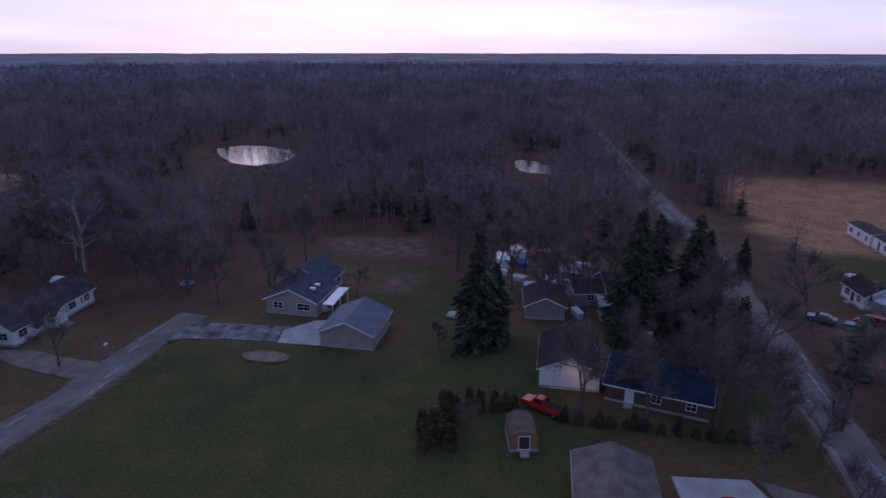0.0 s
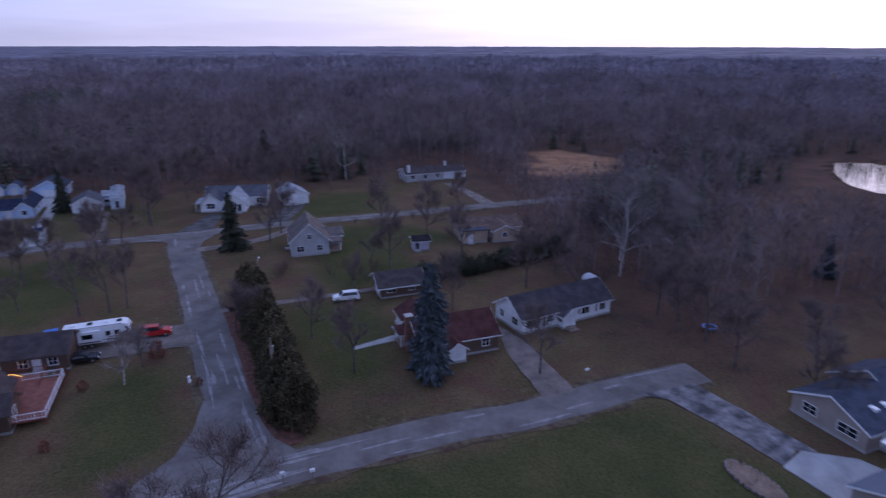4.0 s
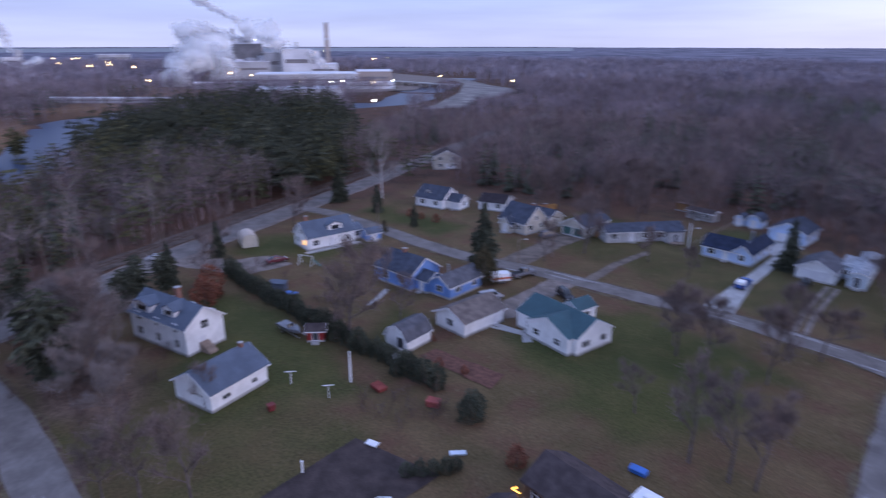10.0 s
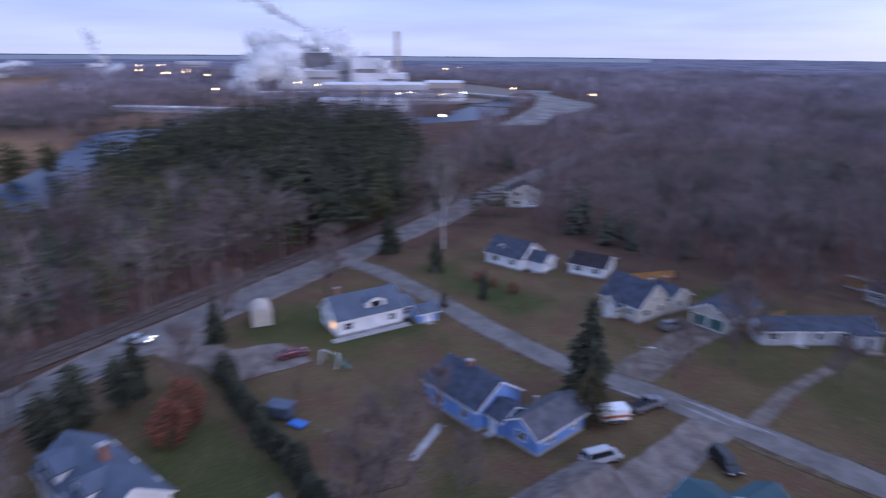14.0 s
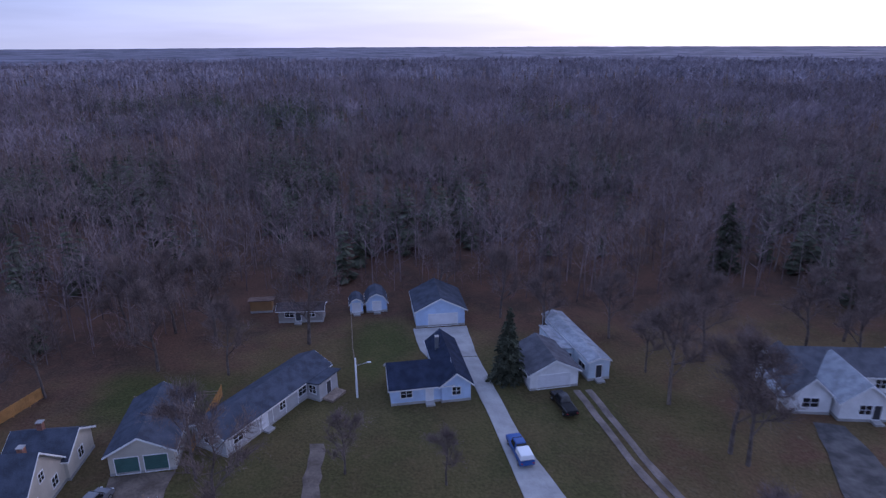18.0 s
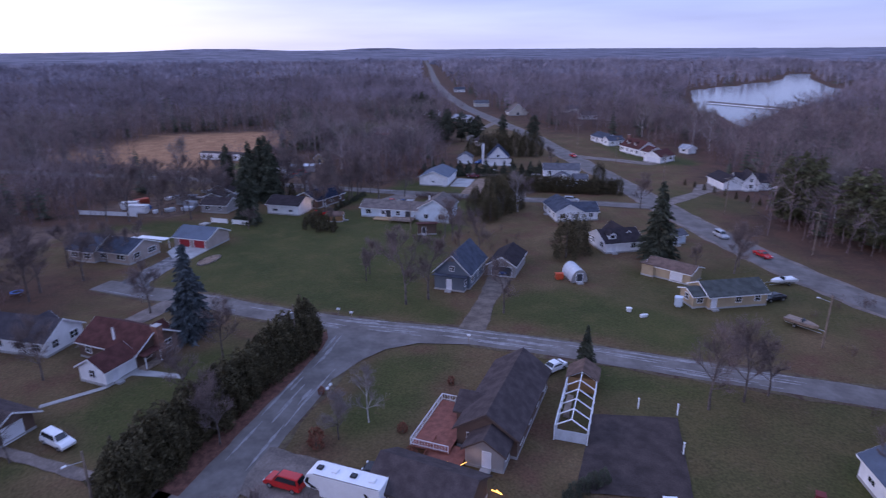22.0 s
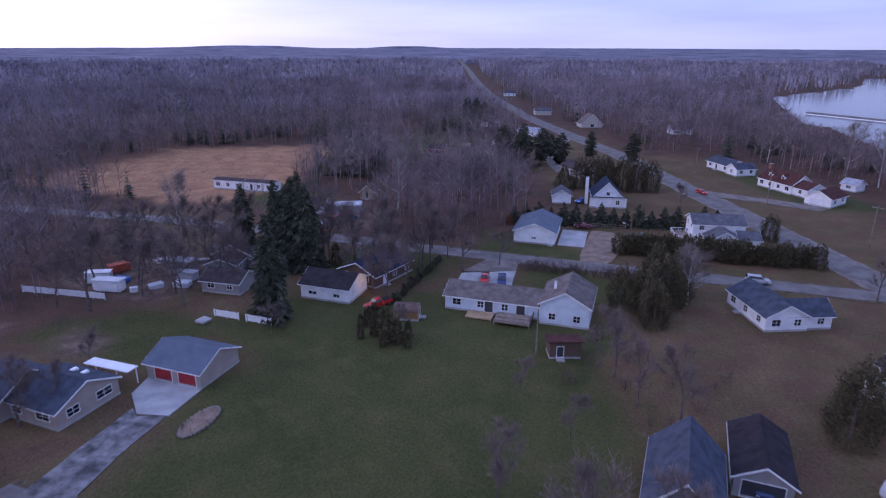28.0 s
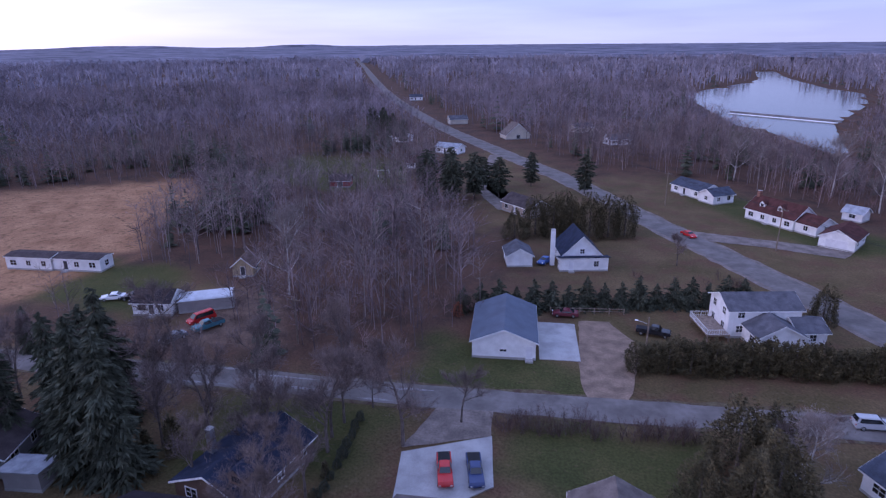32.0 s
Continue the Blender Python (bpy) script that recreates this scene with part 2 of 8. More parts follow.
NEEDLE = mat("spruce_needles", (0.068, 0.074, 0.050), 0.9, 0.3, 1.5, 4, 0.0, island=0.4)
BLUENEEDLE = mat("blue_spruce_needles", (0.085, 0.100, 0.108), 0.85, 0.25, 1.5, 4, 0.0, island=0.35)
OLIVE = mat("olive_pine_needles", (0.098, 0.098, 0.050), 0.9, 0.3, 2.0, 3, 0.0, island=0.4)
CEDAR = mat("cedar_foliage", (0.085, 0.070, 0.036), 0.85, 0.3, 1.0, 4, 0.0, island=0.4)
RUST = mat("rusty_leaves", (0.20, 0.075, 0.045), 0.9, 0.3, 1.0, 4, 0.0, island=0.35)
SCRUB = mat("scrub_twigs", (0.115, 0.072, 0.062), 0.95, 0.3, 1.5, 4, 0.0, island=0.4)
WOODS = mat("woodland_twigs", (0.132, 0.099, 0.102), 0.95, 0.25, 9.0, 0.35, 0.0, island=0.35, c2=(0.265, 0.202, 0.206))
BRUSH = mat("russet_brush_twigs", (0.150, 0.088, 0.080), 0.95, 0.25, 9.0, 0.35, 0.0, island=0.35, c2=(0.250, 0.160, 0.150))
# the same twigs farther off, with air haze painted in as paler, bluer colour
MIDWOODS_HAZE = mat("woodland_twigs_mid_haze", (0.165, 0.134, 0.152), 0.95, 0.3, 26.0, 0.2, 0.0, island=0.25, c2=(0.30, 0.248, 0.282))
FARWOODS_HAZE = mat("woodland_twigs_far_haze", (0.215, 0.192, 0.236), 0.95, 0.3, 70.0, 0.06, 0.0, island=0.2, c2=(0.35, 0.315, 0.375))
STEAM = bpy.data.materials.new("steam")
STEAM.use_nodes = True
_t = STEAM.node_tree
_sn = _t.nodes.new("ShaderNodeTexNoise")
_sn.inputs["Scale"].default_value = 0.022
_sn.inputs["Detail"].default_value = 2.5
_sg = _t.nodes.new("ShaderNodeNewGeometry")
_sr = _t.nodes.new("ShaderNodeMapRange")
_sr.inputs[1].default_value = 0.36
_sr.inputs[2].default_value = 0.62
_sr.inputs[3].default_value = 0.05
_sr.inputs[4].default_value = 0.5
_t.links.new(_sg.outputs["Position"], _sn.inputs["Vector"])
_t.links.new(_sn.outputs[0], _sr.inputs[0])
_sd = _t.nodes.new("ShaderNodeBsdfDiffuse")
_sl = _t.nodes.new("ShaderNodeBsdfTranslucent")
_sc = _t.nodes.new("ShaderNodeBsdfTransparent")
_sm, _sx = _t.nodes.new("ShaderNodeMixShader"), _t.nodes.new("ShaderNodeMixShader")
for _q in (_sd, _sl):
    _q.inputs["Color"].default_value = (0.97, 0.97, 0.98, 1)
_t.links.new(_sd.outputs[0], _sm.inputs[1])
_t.links.new(_sl.outputs[0], _sm.inputs[2])
_t.links.new(_sr.outputs[0], _sx.inputs[0])
_t.links.new(_sc.outputs[0], _sx.inputs[1])
_t.links.new(_sm.outputs[0], _sx.inputs[2])
_t.links.new(_sx.outputs[0], _t.nodes["Material Output"].inputs[0])
_t.nodes.remove(_t.nodes["Principled BSDF"])
PLANT = mat("mill_cladding", (0.42, 0.42, 0.45), 0.7, 0.15, 20, 0.5, 0.05)
PLANTW = mat("mill_roof_white", (0.66, 0.67, 0.72), 0.7, 0.1, 20, 0.5, 0.05)
PLANTD = mat("mill_dark_steel", (0.20, 0.19, 0.20), 0.7, 0.2, 10, 0.5, 0.05)
LAMP = mat("lit_lamp", (1, 0.8, 0.5), 0.5, 0, 1, 1, 0, glow=(1.0, 0.62, 0.28, 14.0))
LAMPW = mat("lit_white_lamp", (1, 0.95, 0.9), 0.5, 0, 1, 1, 0, glow=(1.0, 0.95, 0.9, 10.0))
STRING = mat("lit_string_lights", (1, 0.6, 0.1), 0.5, 0, 1, 1, 0, glow=(1.0, 0.48, 0.08, 5.0))


def paint(name, c):
    return mat("car_paint_" + name, c, 0.25, 0.04, 2, 3, 0.0, spec=0.6)


PAINT = {n: paint(n, c) for n, c in dict(white=(0.8, 0.8, 0.82), silver=(0.42, 0.43, 0.46), red=(0.5, 0.02, 0.02), black=(0.015, 0.015, 0.02), navy=(0.03, 0.05, 0.14), blue=(0.03, 0.09, 0.30), grey=(0.15, 0.15, 0.17), maroon=(0.13, 0.03, 0.04), teal=(0.05, 0.16, 0.2)).items()}

WATER = bpy.data.materials.new("still_water")
WATER.use_nodes = True
_b = WATER.node_tree.nodes["Principled BSDF"]
_b.inputs["Base Color"].default_value = (0.02, 0.025, 0.03, 1)
_b.inputs["Roughness"].default_value = 0.13
_b.inputs["Specular IOR Level"].default_value = 0.9
_n = WATER.node_tree.nodes.new("ShaderNodeTexNoise")
_n.inputs["Scale"].default_value = 0.5
_g = WATER.node_tree.nodes.new("ShaderNodeNewGeometry")
_p = WATER.node_tree.nodes.new("ShaderNodeBump")
_p.inputs["Strength"].default_value = 0.04
WATER.node_tree.links.new(_g.outputs["Position"], _n.inputs["Vector"])
WATER.node_tree.links.new(_n.outputs[0], _p.inputs["Height"])
WATER.node_tree.links.new(_p.outputs[0], _b.inputs["Normal"])

RIVERWATER = WATER.copy()
RIVERWATER.name = "rippled_river_water"
_rn = RIVERWATER.node_tree
_rn.nodes["Principled BSDF"].inputs["Roughness"].default_value = 0.32
_rn.nodes["Bump"].inputs["Strength"].default_value = 0.10
_rn.nodes["Principled BSDF"].inputs["Specular IOR Level"].default_value = 0.1
_rn.nodes["Principled BSDF"].inputs["Base Color"].default_value = (0.014, 0.034, 0.080, 1)
_rn.nodes["Noise Texture"].inputs["Scale"].default_value = 0.9

BAYWATER = WATER.copy()
BAYWATER.name = "distant_bay_water"
BAYWATER.node_tree.nodes["Principled BSDF"].inputs["Roughness"].default_value = 0.35
BAYWATER.node_tree.nodes["Principled BSDF"].inputs["Specular IOR Level"].default_value = 0.45

# ---- helpers for meshes ----
rng = np.random.default_rng(7)


def part(name, bm, material, parent=None, label=""):
    me = bpy.data.meshes.new(name)
    bm.to_mesh(me)
    bm.free()
    me.materials.append(material)
    ob = new(name, me)
    ob.parent = parent
    return tagged(ob, label)


def soup(name, verts, faces, material, parent=None, label=""):
    me = bpy.data.meshes.new(name)
    me.from_pydata(verts, [], faces)
    me.materials.append(material)
    ob = new(name, me)
    ob.parent = parent
    return tagged(ob, label)


def holder(name, x, y, yaw=0.0, z=0.0, label="", category="", group=""):
    e = new(name)
    e.empty_display_size = 0.5
    e.matrix_basis = pose(x, y, z, 0, 0, yaw)
    return tagged(e, label, category, group)


def box(bm, x0, y0, z0, x1, y1, z1, bevel=0.0):
    m = Matrix.Translation(((x0 + x1) / 2, (y0 + y1) / 2, (z0 + z1) / 2)) @ Matrix.Diagonal((x1 - x0, y1 - y0, z1 - z0, 1))
    g = bmesh.ops.create_cube(bm, size=1.0, matrix=m)
    if bevel:
        es = list({e for v in g["verts"] for e in v.link_edges})
        bmesh.ops.bevel(bm, geom=es, offset=bevel, segments=2, affect="EDGES")
    return bm


def boxes(*rows, bevel=0.0):
    bm = bmesh.new()
    for r in rows:
        box(bm, *r, bevel=bevel)
    return bm


def prism(bm, ring, shift):
    """A solid from a flat ring of points, pushed along shift."""
    a = [bm.verts.new(p) for p in ring]
    b = [bm.verts.new(Vector(p) + Vector(shift)) for p in ring]
    bm.faces.new(a)
    bm.faces.new(list(reversed(b)))
    for i in range(len(a)):
        j = (i + 1) % len(a)
        bm.faces.new((a[j], a[i], b[i], b[j]))
    bmesh.ops.recalc_face_normals(bm, faces=bm.faces[:])
    return bm


def rod(bm, p, q, r0, r1=None, n=6):
    p, q = Vector(p), Vector(q)
    r1 = r0 if r1 is None else r1
    d = (q - p).normalized()
    a = d.orthogonal().normalized()
    b = d.cross(a)
    c0 = [bm.verts.new(p + (a * math.cos(t) + b * math.sin(t)) * r0) for t in [6.2832 * i / n for i in range(n)]]
    c1 = [bm.verts.new(q + (a * math.cos(t) + b * math.sin(t)) * r1) for t in [6.2832 * i / n for i in range(n)]]
    for i in range(n):
        j = (i + 1) % n
        bm.faces.new((c0[i], c0[j], c1[j], c1[i]))
    bm.faces.new(list(reversed(c0)))
    bm.faces.new(c1)
    return bm


def inside(px, py, poly):
    """Which points lie in a polygon."""
    res = np.zeros(px.shape, bool)
    n = len(poly)
    for i in range(n):
        (x1, y1), (x2, y2) = poly[i], poly[(i + 1) % n]
        if y1 == y2:
            continue
        c = ((y1 > py) != (y2 > py)) & (px < (x2 - x1) * (py - y1) / (y2 - y1) + x1)
        res ^= c
    return res


def off_line(px, py, line):
    """Distance from points to a polyline."""
    best = np.full(px.shape, 1e9)
    for (x1, y1), (x2, y2) in zip(line, line[1:]):
        dx, dy = x2 - x1, y2 - y1
        t = np.clip(((px - x1) * dx + (py - y1) * dy) / (dx * dx + dy * dy), 0, 1)
        best = np.minimum(best, np.hypot(px - x1 - t * dx, py - y1 - t * dy))
    return best


def waves(px, py, size, seed):
    """Smooth noise from -1 to 1."""
    r = np.random.default_rng(seed)
    out = np.zeros(px.shape)
    for k in range(7):
        a, f, p = r.uniform(0, 6.28), r.uniform(0.6, 1.9) * 6.28 / size, r.uniform(0, 6.28)
        out += np.sin((px * math.cos(a) + py * math.sin(a)) * f + p)
    return out / 3.2


def smooth_line(line, step=3.0):
    """A curve through the points of a polyline."""
    p = [Vector((*q, 0)) for q in line]
    p = [2 * p[0] - p[1]] + p + [2 * p[-1] - p[-2]]
    out = []
    for a, b, c, d in zip(p, p[1:], p[2:], p[3:]):
        n = max(1, int((c - b).length / step))
        for i in range(n):
            t = i / n
            out.append(0.5 * (2 * b + (c - a) * t + (2 * a - 5 * b + 4 * c - d) * t * t + (3 * b - a - 3 * c + d) * t ** 3))
    return out + [p[-2]]


# ---- plan ----
R_LANE = [(28.5, 62), (26.8, 70), (25.7, 77.6), (23.8, 88.2), (21.5, 102), (18.1, 122), (15.0, 140), (13.2, 153)]
R_CROSS = [(-87, 43), (-78, 46), (-70, 47.6), (-59.5, 49.6), (-51.8, 50.7), (-42, 51.4), (-30, 52.2), (-6, 54), (13, 56.3), (24, 58.8), (36, 60.6), (50, 61.8), (62, 62), (76, 63.8), (88, 64.5)]
R_NORTH = [(-136, 128), (-120, 133), (-99, 135), (-80, 136.1), (-66, 138.1), (-58, 141.2), (-46, 144.3), (-28, 148.2), (-14, 151.6), (3, 152.6), (14, 153.3), (28, 155.4), (48, 156.5), (75, 157.5), (101, 159), (122, 160)]
R_SOUTH = [(-12, -46.5), (8, -43.5), (22, -41.3), (40, -38.3), (70, -33.6), (107, -28.8), (123, -26.2), (158, -21.5), (192, -13.5), (275, 4.6), (500, 51)]
R_MAIN = [(-260, 380), (-195, 250), (-150, 165), (-131, 125), (-116, 95), (-107, 78), (-93, 57), (-85, 42.5), (-72, 28), (-54, 13), (-40, -3), (-28, -20), (-12, -45), (5, -74), (22, -102), (42, -134), (72, -184), (109, -236), (181, -345), (310, -580), (597, -1159), (900, -1760)]
ROADS = [(R_LANE, 3.1), (R_CROSS, 2.8), (R_NORTH, 2.4), (R_SOUTH, 2.8), (R_MAIN, 3.7)]
RIVER = [(-205, -160), (-206, -80), (-218, 8), (-226, 34), (-241, 58), (-264, 76), (-320, 96), (-400, 118), (-450, 180), (-430, 270), (-385, 322), (-405, 365), (-450, 410), (-520, 490), (-640, 640)]
BACKWATER = [(-262, 228), (-317, 262), (-380, 300), (-372, 345), (-321, 304), (-288, 262)]
LAKE = [(12, -575), (-50, -720), (-85, -810), (-110, -1010), (-140, -1030), (-124, -840), (-128, -670), (-142, -610), (-115, -505), (-80, -420), (-60, -370), (-47, -305), (-41, -268), (-34, -262), (-28, -290), (-19, -335), (-6, -358), (-2, -400), (4, -460)]
POND_A = [(246, 184), (228, 168), (216, 152), (214, 140), (224, 134), (240, 138), (252, 146), (260, 165), (258, 180)]
POND_B = [(262, 46), (250, 44), (237, 39), (233, 28), (242, 26), (253, 31), (262, 38)]
OPEN_MAIN = [(-146, 188), (-118, 186), (-97, 189), (-73, 198), (-62, 214), (-36, 219), (-8, 209), (17, 210), (33, 214), (52, 205), (78, 216), (108, 220), (104, 170), (97, 142), (92, 120), (93, 104), (98, 96), (94, 82), (96, 73), (121, 80), (134, 76), (142, 64), (145, 42), (128, 33), (145, 28), (152, 3), (180, -5), (195, -18), (185, -40), (125, -36), (78, -42)]
OPEN_MAIN += [(74, -55), (82, -100), (97, -114), (112, -150), (120, -185), (140, -205), (128, -240), (95, -250), (60, -200), (36, -205), (15, -186), (-18, -147), (-34, -75), (-41, -30), (-62, -9), (-90, 35), (-102, 50), (-110, 70), (-120, 85), (-138, 115), (-140, 160)]
FIELD = [(165, -36), (250, -28), (256, -108), (205, -147), (186, -130), (173, -92), (160, -72)]
OPEN_PLAY = [(188, -157), (191, -199), (140, -204), (124, -160), (130, -150), (144, -143)]
OPEN_YARD = [(110, -34), (185, -40), (180, -66), (140, -66), (120, -58)]
CLEARING = [(140, 234), (155, 240), (169, 209), (157, 190), (131, 185), (123, 196)]
WEST_FIELD = [(-236, -120), (-250, 10), (-284, 62), (-330, 74), (-396, 92), (-432, 70), (-436, 18), (-446, -20), (-440, -140)]
FAR_FIELD = [(-475, -60), (-540, 0), (-776, 61), (-1159, 150), (-1300, 90), (-1195, -43), (-1000, -260)]
THIN_FIELD = [(-470, 112), (-492, 108), (-620, 228), (-680, 300), (-640, 306), (-560, 245), (-488, 160)]
MILL_GROUND = [(-600, 290), (-510, 345), (-490, 440), (-640, 620), (-900, 660), (-1000, 560), (-980, 400), (-800, 330), (-690, 300)]
LOT = [(-335, 328), (-356, 360), (-436, 454), (-542, 553), (-654, 617), (-608, 612), (-499, 556), (-451, 540), (-418, 516), (-388, 465), (-362, 408), (-322, 362)]
FIRS = [(-224, 84), (-262, 104), (-330, 136), (-372, 170), (-392, 218), (-318, 240), (-236, 214), (-176, 170), (-140, 146), (-142, 128), (-178, 126), (-206, 104)]
LAWNS = [
    [(34, 4), (50, 4), (78, 13), (92, 10), (98, 16), (100, 8), (84, 0), (76, -3), (70, -11), (56, -12), (40, -10), (34, -6)],
    [(-16, 104), (-4, 110), (2, 124), (-4, 140), (-20, 128)],
    [(44, 122), (62, 128), (76, 136), (60, 150), (44, 148)],
    [(-30, 57), (-24, 64), (-12, 64), (2, 58), (20, 62), (6, 56)],
    [(-104, 150), (-120, 148), (-118, 140), (-100, 140), (-84, 146), (-86, 156)],
    [(30, 56), (60, 59), (80, 60), (79, 47), (84, 47), (84, 40), (83, 28), (97, 24), (100, 40), (124, 42), (124, 28), (100, 20), (90, 8), (78, 12), (62, 4), (50, 2), (36, 6), (28, 22), (27, 40), (14, 48), (16, 53)],
    [(-36, 114), (-20, 110), (-8, 122), (4, 138), (-18, 143), (-36, 134)],
    [(36, 72), (49, 78), (50, 102), (34, 102)],
    [(-82, 80), (-58, 70), (-42, 66), (-36, 90), (-60, 91), (-80, 91)],
    [(-2, 28), (-20, 31), (-32, 46), (9, 48), (10, 34)],
    [(46, -37), (76, -33), (78, -54), (48, -46)],
    [(34, -34), (60, -31), (62, -20), (40, -16)],
    [(-41, 186), (-33, 186), (-33, 205), (-41, 207)],
    [(-74, 178), (-58, 180), (-56, 190), (-78, 190)],
    [(128, -42), (190, -46), (182, -65), (140, -66)],
    [(-30, 57), (-14, 57), (-12, 65), (-30, 62)],
    [(8, 63), (20, 66), (18, 88), (10, 90), (7, 76)],
    [(42, 108), (62, 112), (62, 150), (46, 150)],
    [(-50, 100), (-60, 112), (-46, 108), (-40, 98)],
    [(-100, 128), (-112, 108), (-104, 96), (-90, 108), (-88, 126)],
    [(30, 160), (60, 162), (70, 185), (48, 186)],
    [(72, -30), (100, -26), (98, -8), (80, -14)],
    [(-20, -125), (20, -175), (36, -190), (30, -160), (2, -112)],
    OPEN_PLAY,
]
SOILS = [[(-82, 60), (-68, 68), (-54, 65), (-46, 58), (-60, 54), (-76, 52)], [(135, 66), (144, 42), (130, 37), (125, 56)], [(113, 42), (121, 35), (112, 32), (106, 37)], [(112, -4), (140, 0), (146, 22), (118, 22)], [(100, -40), (120, -36), (128, -60), (112, -60)]]

# ---- ground: one sheet to the horizon, with zones of lawn, litter, straw and woodland floor ----


def axis_steps(lo, hi, step, far):
    mid = list(np.arange(lo, hi + 0.1, step))
    up, s = [], step
    while (up[-1] if up else hi) < far:
        s *= 1.16
        up.append(min((up[-1] if up else hi) + s, far))
    down, s = [], step
    while (down[-1] if down else lo) > -far:
        s *= 1.16
        down.append(max((down[-1] if down else lo) - s, -far))
    return np.array(down[::-1] + mid + up)


gx, gy = axis_steps(-150, 200, 1.6, 4900), axis_steps(-150, 225, 1.6, 4900)
GX, GY = np.meshgrid(gx, gy)
nx, ny = len(gx), len(gy)
near_noise = waves(GX, GY, 14, 3) * 1.6 + waves(GX, GY, 5, 4) * 0.8


def zone(polys, wob=1.0):
    res = np.zeros(GX.shape)
    for p in polys:
        res = np.maximum(res, inside(GX + near_noise * wob, GY - near_noise * wob, p))
    for _ in range(2):
        pad = np.pad(res, 1, mode="edge")
        res = (pad[:-2, 1:-1] + pad[2:, 1:-1] + pad[1:-1, :-2] + pad[1:-1, 2:] + 2 * res) / 6
    return res


z_open = zone([OPEN_MAIN, OPEN_YARD, OPEN_PLAY, WEST_FIELD, FAR_FIELD, THIN_FIELD])
edge = off_line(GX, GY, OPEN_MAIN + OPEN_MAIN[:1])        # leaf litter drifts out from the trees
z_open *= np.clip((edge - 3 + 5 * waves(GX, GY, 9, 8)) / 16, 0.12, 1)
z_lawn = zone(LAWNS)
z_lawn = np.maximum(z_lawn, 0.6 * zone([[(-8, 72), (-14, 60), (-34, 56), (-62, 44), (-70, 56), (-52, 82), (-30, 84)], [(-4, 44), (-42, 34), (-60, 24), (-52, 6), (-26, 0), (-6, 16)],
                                        [(-10, -42), (-22, -41), (-34, -51), (-37, -62), (-22, -72), (-8, -72)], [(-72, 160), (-62, 186), (-40, 196), (-8, 196), (6, 176), (-12, 158)]], 2.0))
z_straw = np.maximum(zone([FIELD, CLEARING], 2.0), 0.6 * zone([WEST_FIELD, THIN_FIELD, FAR_FIELD], 2.0))
z_soil = zone(SOILS, 0.8)
gz = 0.02 * near_noise - 0.03
gz[(np.abs(GX) > 260) | (np.abs(GY) > 260)] = 0
for line, half in ROADS:
    d = off_line(GX, GY, line)
    gz = np.where(d < half + 3.5, np.minimum(gz, -0.05) * 0 - 0.06, gz)
gz = np.where(off_line(GX, GY, RIVER) < 18, -2.0, gz)
for pond in (LAKE, POND_A, POND_B):
    gz = np.where(inside(GX, GY, pond), -1.2, gz)
gv = np.stack([GX, GY, gz - 0.05], -1).reshape(-1, 3)
ii = (np.arange(ny - 1)[:, None] * nx + np.arange(nx - 1)[None]).ravel()
gf = np.stack([ii, ii + 1, ii + nx + 1, ii + nx], 1)
ground_mesh = bpy.data.meshes.new("ground")
ground_mesh.from_pydata(gv.tolist(), [], gf.tolist())
for nm, arr in (("open", z_open), ("lawn", z_lawn), ("straw", z_straw), ("soil", z_soil)):
    at = ground_mesh.attributes.new(nm, "FLOAT", "POINT")
    at.data.foreach_set("value", arr.ravel().astype(np.float32))
GROUND = bpy.data.materials.new("ground_cover")
GROUND.use_nodes = True
nt = GROUND.node_tree
gb = nt.nodes["Principled BSDF"]
gb.inputs["Roughness"].default_value = 0.95
gb.inputs["Specular IOR Level"].default_value = 0.1
gpos = nt.nodes.new("ShaderNodeNewGeometry")


def blotch(scale, lo, hi, detail=5.0):
    n = nt.nodes.new("ShaderNodeTexNoise")
    n.inputs["Scale"].default_value = scale
    n.inputs["Detail"].default_value = detail
    nt.links.new(gpos.outputs["Position"], n.inputs["Vector"])
    r = nt.nodes.new("ShaderNodeMapRange")
    r.inputs[1].default_value = lo
    r.inputs[2].default_value = hi
    nt.links.new(n.outputs[0], r.inputs[0])
    return r.outputs[0]


def two(a, b, f):
    m = nt.nodes.new("ShaderNodeMix")
    m.data_type = "RGBA"
    for k, v in ((6, a), (7, b)):
        if isinstance(v, tuple):
            m.inputs[k].default_value = (*v, 1)
        else:
            nt.links.new(v, m.inputs[k])
    nt.links.new(f, m.inputs[0])
    return m.outputs[2]


def zone_value(nm):
    a = nt.nodes.new("ShaderNodeAttribute")
    a.attribute_name = nm
    return a.outputs["Fac"]


floor_c = two((0.066, 0.047, 0.038), (0.115, 0.068, 0.050), blotch(0.12, 0.35, 0.65))
floor_c = two(floor_c, (0.125, 0.070, 0.053), blotch(0.5, 0.52, 0.75))
dull_c = two((0.092, 0.075, 0.038), (0.142, 0.104, 0.060), blotch(0.10, 0.35, 0.65))
dull_c = two(dull_c, (0.118, 0.070, 0.048), blotch(0.16, 0.46, 0.68))
dull_c = two(dull_c, (0.145, 0.118, 0.074), blotch(0.9, 0.58, 0.78))
lawn_c = two((0.050, 0.061, 0.023), (0.077, 0.080, 0.031), blotch(0.06, 0.30, 0.70))
lawn_c = two(lawn_c, (0.090, 0.086, 0.036), blotch(0.20, 0.46, 0.76))
lawn_c = two(lawn_c, (0.105, 0.080, 0.046), blotch(0.9, 0.60, 0.80))
straw_c = two((0.26, 0.142, 0.082), (0.42, 0.25, 0.145), blotch(0.14, 0.3, 0.7))
